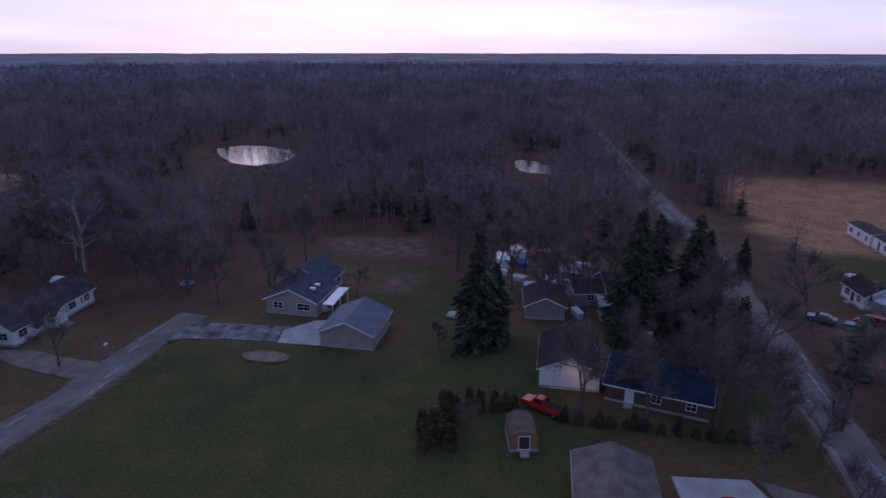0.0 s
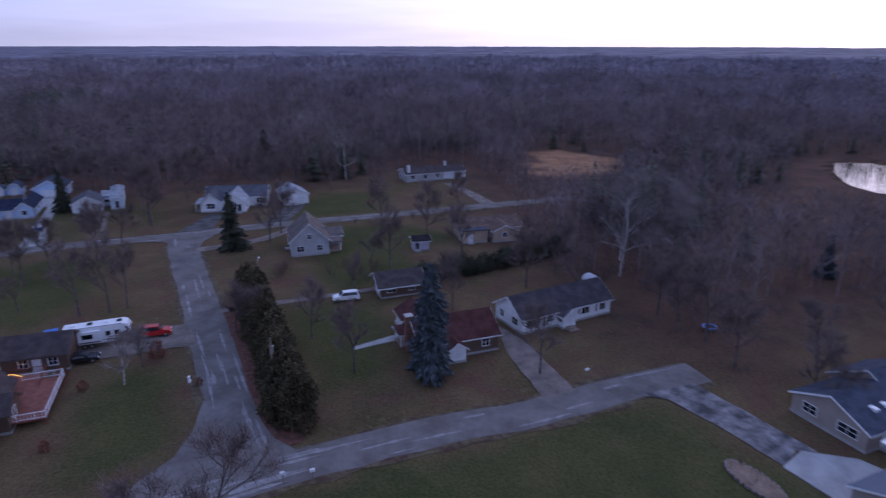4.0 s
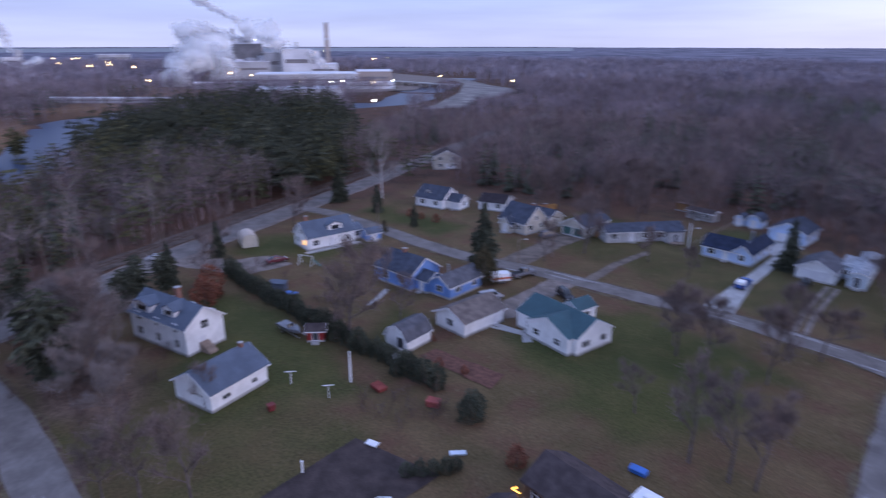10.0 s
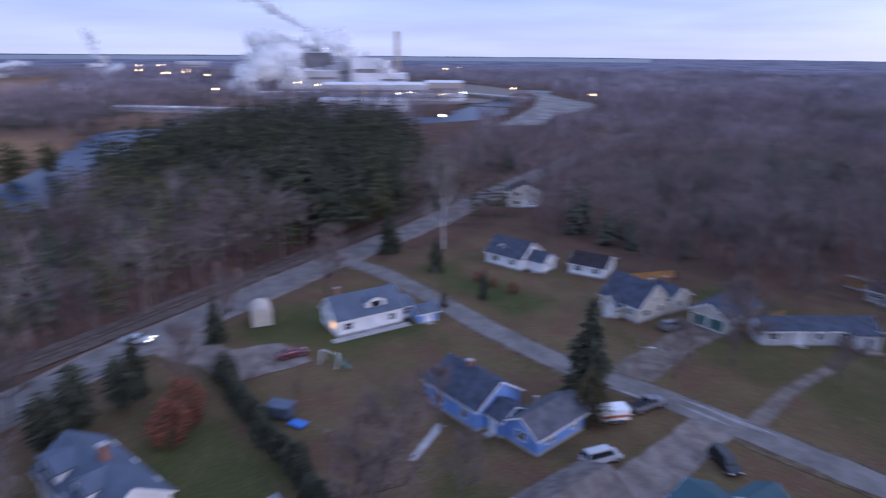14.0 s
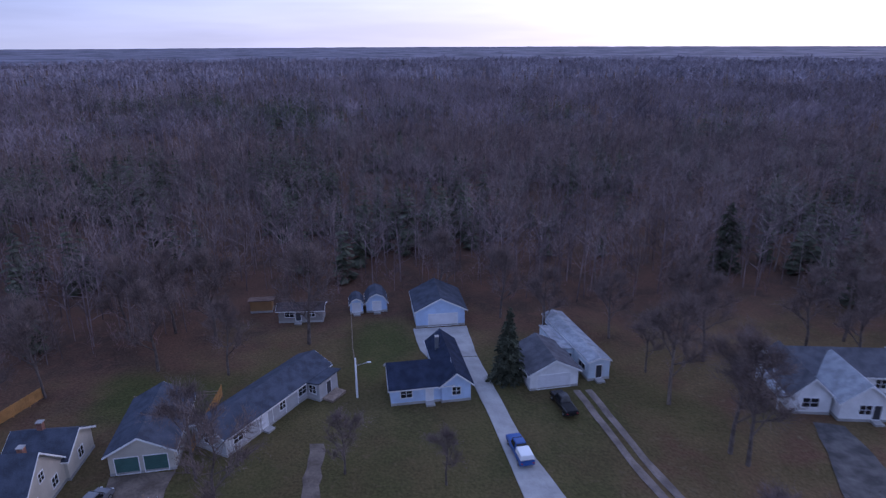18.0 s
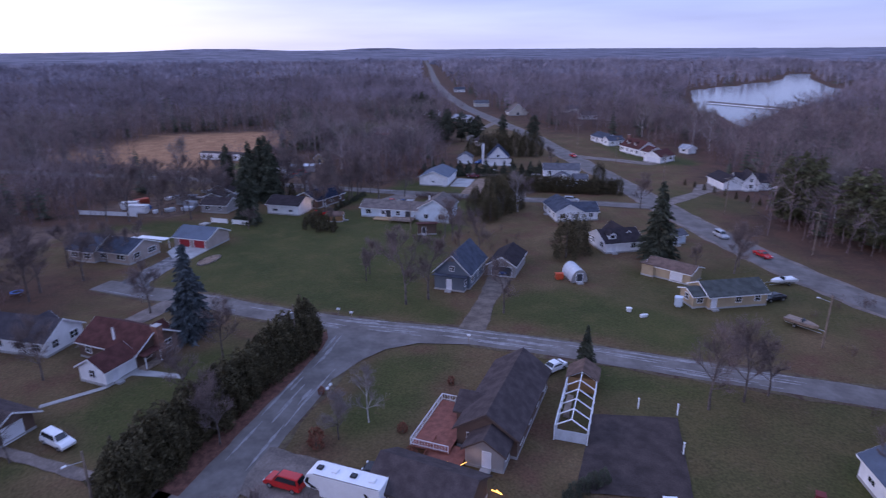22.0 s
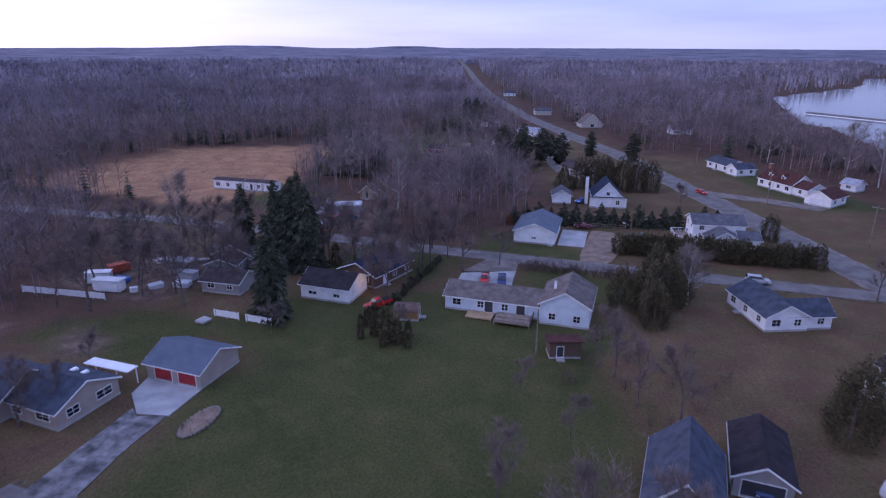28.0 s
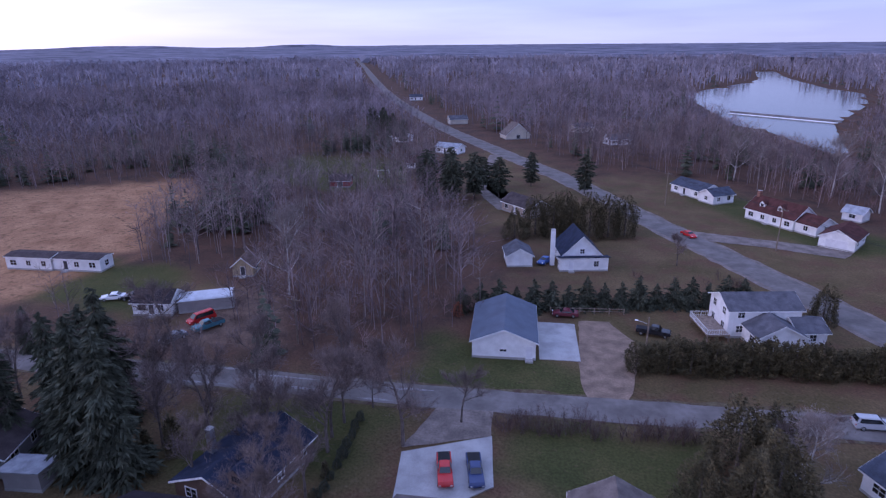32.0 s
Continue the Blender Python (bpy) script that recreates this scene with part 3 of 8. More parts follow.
straw_c = two(straw_c, (0.13, 0.085, 0.05), blotch(0.6, 0.52, 0.75))
soil_c = two((0.10, 0.072, 0.060), (0.20, 0.145, 0.115), blotch(0.35, 0.35, 0.65))
col = two(floor_c, dull_c, zone_value("open"))
col = two(col, lawn_c, zone_value("lawn"))
col = two(col, straw_c, zone_value("straw"))
col = two(col, soil_c, zone_value("soil"))
fine = two((0.75, 0.70, 0.66), (1.32, 1.22, 1.15), blotch(3.0, 0.3, 0.7, 6.0))
mulc = nt.nodes.new("ShaderNodeVectorMath")
mulc.operation = "MULTIPLY"
nt.links.new(col, mulc.inputs[0])
nt.links.new(fine, mulc.inputs[1])
nt.links.new(mulc.outputs[0], gb.inputs["Base Color"])
gbump = nt.nodes.new("ShaderNodeBump")
gbump.inputs["Strength"].default_value = 0.6
gbump.inputs["Distance"].default_value = 0.15
nt.links.new(blotch(4.0, 0.2, 0.8, 6.0), gbump.inputs["Height"])
nt.links.new(gbump.outputs[0], gb.inputs["Normal"])
ground_mesh.materials.append(GROUND)
tagged(new("ground", ground_mesh), "flat ground with dull autumn lawns and brown leaf litter", "ground", kind="structure")


def ribbon(line, half, z, material, name, label, wob=0.25, seed=1, kind="structure", step=3.0):
    pts = smooth_line(line, step)
    r = random.Random(seed)
    vs, fs = [], []
    for i, p in enumerate(pts):
        d = (pts[min(i + 1, len(pts) - 1)] - pts[max(i - 1, 0)]).normalized()
        s = Vector((-d.y, d.x, 0))
        wl, wr = half + r.uniform(-wob, wob), half + r.uniform(-wob, wob)
        vs += [p + s * wl + Vector((0, 0, z)), p + s * wl * 0.4 + Vector((0, 0, z + 0.04)), p - s * wr * 0.4 + Vector((0, 0, z + 0.04)), p - s * wr + Vector((0, 0, z))]
    for i in range(len(pts) - 1):
        for k in range(3):
            a = i * 4 + k
            fs.append((a, a + 1, a + 5, a + 4))
    ob = soup(name, vs, fs, material)
    return tagged(ob, label, "road" if name == "road" else name.replace("_", " "), kind=kind)


for k, (line, half) in enumerate(ROADS):
    ribbon(line, half, -0.02 + 0.006 * k, ASPHALT, "road", "worn grey asphalt road with ragged grass edges", 0.22 if k < 4 else 0.1, k + 1)
LITTER = mat("leaf_litter", (0.105, 0.060, 0.042), 0.95, 0.3, 1.2, 3.0, 0.3, c2=(0.13, 0.105, 0.06))
for k, (line, half) in enumerate(ROADS[:4]):
    ribbon(line, half + 0.75, -0.062 + 0.002 * k, LITTER, "road_verge", "leaf-strewn verge along the road", 0.5, k + 30)
ribbon([(32.6, 64), (31.0, 70), (29.8, 76), (27.2, 95), (25.6, 107)], 2.0, -0.040, MULCH, "road_verge", "rust-coloured needle litter beneath the hedge", 0.5, 41)
ribbon([(x - 0, y) for x, y in R_MAIN], 4.8, -0.055, GRAVEL, "road_shoulder", "gravel shoulder along the main road", 0.4, 20)


def patch(name, ring, z, material, label, wob=0.35, seed=0, thick=0.0):
    """A flat area with an uneven edge laid on the ground."""
    r = random.Random(seed + len(ring))
    pts = []
    for (x1, y1), (x2, y2) in zip(ring, ring[1:] + ring[:1]):
        n = max(1, int(math.hypot(x2 - x1, y2 - y1) / 1.5)) if wob else 1
        for i in range(n):
            t = i / n
            pts.append((x1 + (x2 - x1) * t + 0.5 * r.uniform(-wob, wob), y1 + (y2 - y1) * t + 0.5 * r.uniform(-wob, wob), z))
    bm = bmesh.new()
    if thick:
        prism(bm, pts, (0, 0, -thick))
    else:
        bm.faces.new([bm.verts.new(p) for p in pts])
        bmesh.ops.triangulate(bm, faces=bm.faces[:])
        bmesh.ops.recalc_face_normals(bm, faces=bm.faces[:])
        if bm.faces and sum(f.normal.z for f in bm.faces) < 0:
            bmesh.ops.reverse_faces(bm, faces=bm.faces[:])
    return tagged(part(name, bm, material), label, name.replace("_", " "), kind="structure")


# drives, pads and paths
patch("driveway", [(-20.4, 153.0), (-15.0, 153.8), (-19.2, 170), (-21.9, 192), (-24.6, 192), (-22.6, 176)], 0.05, CONCRETE, "long pale concrete drive beside the blue house", 0.05, thick=0.12)
patch("driveway", [(-31.6, 202.6), (-22.4, 203), (-22.0, 192.3), (-24.8, 192.3), (-28.7, 190), (-30.8, 195)], 0.04, CONCRETE, "concrete apron in front of the blue garage", 0.1, thick=0.12)
for off in (-0.85, 0.85):
    ribbon([(-8.6 + off, 181.2), (-7.4 + off, 172), (-6.2 + off, 163), (-4.4 + off, 155)], 0.5, -0.02, GRAVEL, "driveway", "worn wheel track of the two-track gravel drive", 0.12, 61)
patch("driveway", [(-43.2, 147.5), (-40.6, 148.0), (-43.0, 160), (-43.4, 172), (-45.2, 172), (-45.0, 160)], 0.0, BROWNGRAVEL, "faint gravel drive beside the long house", 0.4)
patch("driveway", [(-62.6, 142), (-56.2, 144.6), (-59.6, 160), (-60, 168.4), (-67, 168), (-65, 158)], 0.0, BROWNGRAVEL, "brown leaf-strewn gravel drive to the garage with green doors", 0.4)
patch("driveway", [(12.2, 156), (20.2, 156.5), (22.0, 170), (18.5, 171), (16.0, 165)], 0.0, DARKDRIVE, "dark patched asphalt drive of the white house", 0.3)
patch("driveway", [(31, 157), (38, 157), (44, 174), (39, 174.3)], 0.0, DARKDRIVE, "dark asphalt drive of the pale garage", 0.3)
ribbon([(17.6, 140.6), (23, 141.6), (29, 143.6), (35, 147.5), (40, 154)], 1.5, -0.03, GRAVEL, "driveway", "sandy gravel cut-off round a grass island", 0.2, 62)
patch("driveway", [(-47.5, 143.0), (-42.2, 144.8), (-38.8, 122.6), (-39.4, 120.8), (-45.0, 124.0)], 0.0, GRAVEL, "grey gravel drive between garage and green-roofed house", 0.35)
patch("driveway", [(-112, 92), (-107, 83), (-96, 90), (-89, 93), (-89, 105), (-98, 103), (-100, 95)], 0.0, GRAVEL, "curved gravel drive of the white farmhouse", 0.5)
patch("driveway", [(3.2, 92.2), (20.3, 93.2), (21.2, 94.0), (18.6, 101.2), (2.6, 100.8)], 0.0, GRAVEL, "gravel parking pad beside the camper", 0.3)
patch("driveway", [(64.4, 64.0), (69.2, 64.4), (69.0, 79.2), (66.9, 85.6), (64.8, 78.5)], 0.0, GRAVEL, "gravel drive beside the white ranch house", 0.35)
patch("driveway", [(22.0, 105.8), (50.8, 108.0), (50.8, 106.4), (22.2, 104.0)], 0.0, GRAVEL, "narrow two-track lane to the red-roofed garage", 0.25)
patch("driveway", [(7.6, 53.5), (12.6, 54.4), (13.9, 42), (16.6, 28), (11.6, 27.5), (10.4, 42)], 0.0, BROWNGRAVEL, "gravel drive to the open garage", 0.3)
patch("driveway", [(76.0, 62.6), (84.5, 66.6), (85.4, 61.8), (87.4, 53.8), (89.0, 45.7), (87.0, 46.7), (83.4, 44.95), (82.3, 51.3), (79.7, 59.5)], 0.0, CRACKED, "patched asphalt drive of the tan house", 0.2)
patch("parking_pad", [(93.9, 39.45), (84.4, 38.3), (83.2, 44.8), (87.3, 46.4), (92.2, 43.4)], 0.07, CONCRETE, "bright new concrete pad in front of red garage doors", 0.0, thick=0.14)
patch("parking_pad", [(59.1, -48.2), (52.8, -49.2), (55.2, -62.4), (61.6, -61.4)], 0.07, CONCRETE, "bright concrete pad beside the large white garage", 0.0, thick=0.14)
patch("parking_pad", [(71.6, -20.4), (61.7, -26.6), (59.4, -17.6), (62.0, -14.6), (69.6, -12.6)], 0.05, CONCRETE, "pale concrete parking pad behind the long grey house", 0.05, thick=0.12)
patch("driveway", [(72.0, -21.1), (61.8, -26.6), (63.4, -35.4), (69.7, -34.4)], 0.0, GRAVEL, "gravel drive to the parking pad", 0.25)
patch("driveway", [(53.4, -49.5), (54.6, -64.0), (49.6, -65.0), (43.4, -56.0), (45.4, -39.0), (50.0, -36.0), (52.4, -44.0)], 0.0, SAND, "bare sandy drive beside the concrete pad", 0.4)
patch("driveway", [(37, -128), (14, -124), (3, -122), (-3, -119.5), (0, -114), (16, -118), (34, -120)], 0.0, GRAVEL, "pale gravel drive of the red-roofed house", 0.4)
patch("driveway", [(95, -160), (101, -190), (104, -224), (109, -224), (105, -190), (99, -160), (92, -146), (85, -134), (78, -140), (88, -148)], 0.0, GRAVEL, "gravel drive of the brown house", 0.2)
patch("driveway", [(91.5, 159.5), (96, 160), (94.4, 176), (91.6, 190), (89.2, 190), (91.4, 174)], 0.0, GRAVEL, "pale gravel drive to the far ranch house", 0.3)
patch("road_junction", [(5, 150.0), (9.5, 149.2), (12, 146.5), (13, 142), (18.0, 142), (18.6, 146.5), (20.6, 150.2), (20.6, 153), (5, 152)], 0.016, ASPHALT, "rounded asphalt mouth of the lane", 0.0)
patch("road_junction", [(36.5, 60.6), (33.2, 63.2), (31.0, 66), (29.2, 71), (26.5, 76), (22.7, 76.4), (21.9, 70), (20.2, 65.5), (16.5, 61.6), (8.6, 58.6), (9.2, 56.0), (24, 57.9), (36.5, 59.2)], 0.012, ASPHALT, "rounded asphalt mouth of the lane", 0.06)
patch("driveway", [(-13.5, -51), (-17, -57), (-23, -72), (-26.8, -76), (-22, -86), (-18.5, -83), (-18, -70), (-10, -55)], 0.0, GRAVEL, "pale gravel drive to the white garage", 0.15)
patch("garden_plot", [(-38.4, 101.2), (-38.6, 104.6), (-26.0, 107.2), (-24.6, 103.0)], 0.02, MULCH, "long bed of bare reddish soil beside the hedge", 0.3)
patch("garden_plot", [(-13.7, 70.5), (-24.0, 66.9), (-26.9, 82.5), (-15.0, 86.2)], 0.02, DIRT, "dark freshly tilled vegetable plot", 0.1)
patch("path", [(54.9, 99.2), (51.2, 92.4), (50.9, 87.9), (43.2, 85.5), (43.4, 84.6), (51.9, 86.2), (52.0, 92.0), (55.6, 98.7)], 0.03, CONCRETE, "narrow concrete garden path", 0.0, thick=0.1)
patch("path", [(-40.0, 118.4), (-39.2, 116.4), (-33.4, 118.6), (-31.4, 116.8), (-30.6, 118.2), (-33.0, 120.0)], 0.03, CONCRETE, "concrete path between garage and house", 0.0, thick=0.1)
patch("path", [(-64.5, 112.5), (-60, 105.5), (-59.2, 106.0), (-63.4, 113)], 0.03, CONCRETE, "thin concrete path to the blue house", 0.0, thick=0.1)
for line, lo, hi, n in ((R_CROSS, 0.26, 0.70, 60), (R_CROSS, 0.70, 0.95, 8), (R_LANE, 0.02, 0.97, 20), (R_NORTH, 0.3, 0.75, 22), (R_SOUTH, 0.05, 0.45, 22)):
    p = smooth_line(line, 1.0)
    for i in range(n):
        k = int((lo + (hi - lo) * rng.uniform(0, 1)) * (len(p) - 3))
        m = min(len(p) - 2, k + int(rng.uniform(2, 13)))
        if m - k < 2:
            continue
        off, drift = rng.choice([-2.1, -1.2, -0.3, 0.9, 1.8]) + rng.uniform(-0.35, 0.35), rng.uniform(-0.03, 0.03)
        left, right = [], []
        for q in range(k, m + 1):
            d = (p[q + 1] - p[q]).normalized()
            w = 0.20 * math.sin(math.pi * (q - k + 0.4) / (m - k + 0.8)) * rng.uniform(0.35, 1.7)
            c = p[q] + Vector((-d.y, d.x, 0)) * (off + drift * (q - k))
            left.append((c.x - d.y * w, c.y + d.x * w))
            right.append((c.x + d.y * w, c.y - d.x * w))
        patch("road_patch", left + right[::-1], 0.036 + 0.0003 * i, PATCH, "bleached streak of worn road surface", 0.0)

water_line = smooth_line(RIVER, 8.0)
vs = []
for i, p in enumerate(water_line):
    d = (water_line[min(i + 1, len(water_line) - 1)] - water_line[max(i - 1, 0)]).normalized()
    s = Vector((-d.y, d.x, 0)) * (20 + 2.5 * math.sin(i * 0.7))
    vs += [p + s + Vector((0, 0, -0.6)), p - s + Vector((0, 0, -0.6))]
tagged(soup("river", vs, [(2 * i + 1, 2 * i + 3, 2 * i + 2, 2 * i) for i in range(len(water_line) - 1)], RIVERWATER), "dark calm river reflecting the pale evening sky", "water", kind="structure")
patch("river_backwater", BACKWATER, -0.58, RIVERWATER, "broad bend of the river below the mill", 0.5)
patch("lake", LAKE, -0.5, WATER, "wide calm lake mirroring the evening sky", 0.0)
patch("pond", POND_A, -0.5, WATER, "small still pond mirroring the bright sky", 0.5)
patch("pond", POND_B, -0.5, WATER, "small woodland pond mirroring the bright sky", 0.5)
WEIR = holder("weir", -11, -426, -37, 0, "low dark weir across the lake with a line of white foam", "weir")
part("sill", boxes((-70, 0.2, -0.5, 0, 1.4, 0.9)), PLANTD, WEIR)
part("foam", boxes((-69, 2.4, -0.55, -2, 6.5, -0.3)), TRIM, WEIR, "white foam below the sill")
bay_az = np.radians(np.linspace(129, 184, 67))
bay_in = 3300 + 130 * np.sin(bay_az * 23) + 90 * np.sin(bay_az * 61)
bay_v = [(20 + r_ * math.cos(a), 60 + r_ * math.sin(a), z_) for a, r0_ in zip(bay_az, bay_in) for r_, z_ in ((r0_, 3.0), (4830, 14.0))]
tagged(soup("bay", bay_v, [(2 * i, 2 * i + 1, 2 * i + 3, 2 * i + 2) for i in range(66)], BAYWATER), "distant pale bay on the horizon", "water", kind="structure")

# ---- houses ----


def profile(kind, w, e, r, o):
    if kind == "gable":
        s = r / (w / 2)
        return [(-o, e - o * s), (w / 2, e + r), (w + o, e - o * s)]
    if kind == "gambrel":
        return [(-0.2, e - 0.2), (w * 0.17, e + r * 0.66), (w / 2, e + r), (w * 0.83, e + r * 0.66), (w + 0.2, e - 0.2)]
    if kind == "arch":
        return [(w / 2 - (w / 2 + 0.08) * math.cos(a), e + r * math.sin(a)) for a in np.linspace(0, math.pi, 11)]
    return [(-o, e + r + 0.02), (w + o, e)]


def trapped(x, y, bodies, me):
    return any(b is not me and b[0] - 0.2 < x < b[0] + b[2] + 0.2 and b[1] - 0.2 < y < b[1] + b[3] + 0.2 for b in bodies)


def opening(parent, side, body, pos, z, w, h, kind):
    x0, y0, L, W = body[:4]
    ob = holder("window" if kind in ("window", "lit") else ("garage_door" if w > 1.6 else "door"), 0, 0)
    ob.parent = parent
    turn = {"S": pose(x0 + pos, y0, 0), "N": pose(x0 + pos, y0 + W, 0, 0, 0, 180), "W": pose(x0, y0 + pos, 0, 0, 0, -90), "E": pose(x0 + L, y0 + pos, 0, 0, 0, 90)}[side]
    ob.matrix_basis = turn
    t = 0.09
    frame_bm = boxes((-w / 2 - t, -0.06, z - t, -w / 2, 0.03, z + h + t), (w / 2, -0.06, z - t, w / 2 + t, 0.03, z + h + t), (-w / 2, -0.06, z + h, w / 2, 0.03, z + h + t), (-w / 2, -0.08, z - t, w / 2, 0.03, z))
    me = bpy.data.meshes.new("frame")
    if kind in ("window", "lit"):
        if w > 0.7:
            box(frame_bm, -0.03, -0.045, z, 0.03, 0.02, z + h)
        if h > 0.9:
            box(frame_bm, -w / 2, -0.04, z + h * 0.5 - 0.025, w / 2, 0.02, z + h * 0.5 + 0.025)
    part("frame", frame_bm, TRIM, ob)
    if kind == "window":
        part("pane", boxes((-w / 2, -0.02, z, w / 2, 0.02, z + h)), PANE, ob)
    elif kind == "lit":
        part("pane", boxes((-w / 2, -0.02, z, w / 2, 0.02, z + h)), LITPANE, ob, "pane glowing with warm lamplight")
    else:
        m = {"door": DOORW, "dark": DOORD, "green": DOORG, "red": DOORR}[kind]
        bm = boxes((-w / 2, -0.03, z, w / 2, 0.02, z + h))
        if w > 1.6:
            for k in range(1, 4):
                box(bm, -w / 2 + 0.05, -0.045, z + h * k / 4 - 0.02, w / 2 - 0.05, -0.02, z + h * k / 4 + 0.02)
        else:
            box(bm, -w * 0.32, -0.05, z + h * 0.55, w * 0.32, -0.02, z + h * 0.9)
        part("panel", bm, m, ob)
    return ob


def house(label, a, b, bodies, wall, roof, doors=(), wins="SNEW", group="houses", name="house", category="house", chimneys=(), trim=None, overhang=0.4, lit=(), win=(1.1, 1.15), base=True):
    """A building whose front wall runs from a to b, with the rest to the left of that line. Bodies: x, y, length, width, eaves, rise, ridge axis, roof kind."""
    yaw = math.degrees(math.atan2(b[1] - a[1], b[0] - a[0]))
    h = holder(name, a[0], a[1], yaw, 0, label, category, group)
    trim = trim or TRIM
    for n, bd in enumerate(bodies):
        x0, y0, L, W, e, r, ax = bd[:7]
        kind = bd[7] if len(bd) > 7 else "gable"
        length, width = (L, W) if ax == "x" else (W, L)
        put = (lambda u, v, z: (x0 + u, y0 + v, z)) if ax == "x" else (lambda u, v, z: (x0 + v, y0 + u, z))
        pr = profile(kind, width, e, r, overhang)
        top = [(v, z) for v, z in pr if 0.01 < v < width - 0.01]
        first, last = (e, e) if kind != "shed" else (e + r, e)
        ring = [(0, 0), (width, 0), (width, last)] + top[::-1] + [(0, first)]
        d = Vector(put(length, 0, 0)) - Vector(put(0, 0, 0))
        wm = wall[n] if isinstance(wall, list) else wall
        part("wall", prism(bmesh.new(), [put(0, v, z - 0.02 * (z > e)) for v, z in ring], d), SIDE[wm], h)
        rm = roof[n] if isinstance(roof, list) else roof
        o = overhang if kind != "arch" else 0.06
        th = 0.16 if kind != "arch" else 0.05
        for (v1, z1), (v2, z2) in zip(pr, pr[1:]):
            bm = bmesh.new()
            prism(bm, [put(-o, v1, z1 + 0.02), put(-o, v2, z2 + 0.02), put(-o, v2, z2 + th), put(-o, v1, z1 + th)], (d.normalized()) * (length + 2 * o))
            part("roof_slope" if kind != "arch" else "roof_panel", bm, ROOF[rm], h)
        if kind in ("gable", "gambrel"):
            for u in (-o - 0.035, length + o):
                bm = bmesh.new()
                for (v1, z1), (v2, z2) in zip(pr, pr[1:]):
                    prism(bm, [put(u, v1, z1 - 0.10), put(u, v2, z2 - 0.10), put(u, v2, z2 + th - 0.02), put(u, v1, z1 + th - 0.02)], d.normalized() * 0.035)
                part("fascia", bm, trim, h)
            for v, z in (pr[0], pr[-1]):
                p = Vector(put(-o, v, z - 0.1))
                bm = bmesh.new()
                q = Vector(put(length + o, v, z + 0.08))
                box(bm, min(p.x, q.x) - 0.03, min(p.y, q.y) - 0.03, p.z, max(p.x, q.x) + 0.03, max(p.y, q.y) + 0.03, q.z)
                part("gutter", bm, trim, h)
        if base:
            part("foundation", boxes((x0 - 0.04, y0 - 0.04, -0.3, x0 + L + 0.04, y0 + W + 0.04, 0.28)), CONCRETE, h)
        taken = [(s, p, w) for bi, s, p, w, *_ in doors if bi == n]
        for side in wins:
            span = L if side in "SN" else W
            if e < 2.3 or kind == "arch":
                continue
            cnt = max(1, int(span / 3.6))
            for level in ([1.0] if e < 4.4 else [1.0, 3.6]):
                for i in range(cnt):
                    p = span * (i + 0.5) / cnt
                    w, hh = win if (i + n) % 3 else (win[0] * 1.35, win[1])
                    cx, cy = {"S": (x0 + p, y0 - 0.5), "N": (x0 + p, y0 + W + 0.5), "W": (x0 - 0.5, y0 + p), "E": (x0 + L + 0.5, y0 + p)}[side]
                    if trapped(cx, cy, bodies, bd) or (level < 2 and any(s == side and abs(p - q) < (w + dw) / 2 + 0.2 for s, q, dw in taken)):
                        continue
                    opening(h, side, bd, p, level, w, hh, "lit" if (n, side, i) in lit else "window")
            gable_side = side in ("EW" if ax == "x" else "SN")
            if gable_side and r > 2.6 and e < 4.4 and kind == "gable":
                opening(h, side, bd, span / 2, e + 0.25, 0.9, 1.0, "window")
        for bi, s, p, w, hh, k in doors:
            if bi == n:
                opening(h, s, bd, p, 0.3 if w < 1.6 else 0.06, w, hh, k)
                if w < 1.6:
                    q = {"S": (x0 + p, y0 - 0.55), "N": (x0 + p, y0 + W + 0.55), "W": (x0 - 0.55, y0 + p), "E": (x0 + L + 0.55, y0 + p)}[s]
                    part("step", boxes((q[0] - 0.6, q[1] - 0.5, -0.1, q[0] + 0.6, q[1] + 0.5, 0.2)), CONCRETE, h)
    for x, y, s, z0, z1, m in chimneys:
        ch = part("chimney", boxes((x - s / 2, y - s / 2, z0, x + s / 2, y + s / 2, z1)), m, h)
        part("chimney_cap", boxes((x - s / 2 - 0.06, y - s / 2 - 0.06, z1, x + s / 2 + 0.06, y + s / 2 + 0.06, z1 + 0.1)), CONCRETE, ch)
    return h


def dormer(h, x, y, w, depth, z, height, rise, wall, roof, face="S"):
    """A dormer on a roof slope that faces S or N."""
    d = holder("dormer", x, y, 0 if face == "S" else 180)
    d.parent = h
    d.matrix_basis = pose(x, y, 0, 0, 0, 0 if face == "S" else 180)
    part("dormer_wall", prism(bmesh.new(), [(-w / 2, 0, z), (w / 2, 0, z), (w / 2, 0, z + height), (0, 0, z + height + rise), (-w / 2, 0, z + height)], (0, depth, 0)), SIDE[wall], d)
    for s in (-1, 1):
        bm = prism(bmesh.new(), [(s * (w / 2 + 0.25), -0.25, z + height - 0.15), (0, -0.25, z + height + rise + 0.02), (0, -0.25, z + height + rise + 0.16), (s * (w / 2 + 0.25), -0.25, z + height)], (0, depth + 0.25, 0))
        part("dormer_roof", bm, ROOF[roof], d)
    part("dormer_pane", boxes((-w * 0.28, -0.04, z + height * 0.3, w * 0.28, 0.02, z + height * 0.9)), PANE, d)
    return d


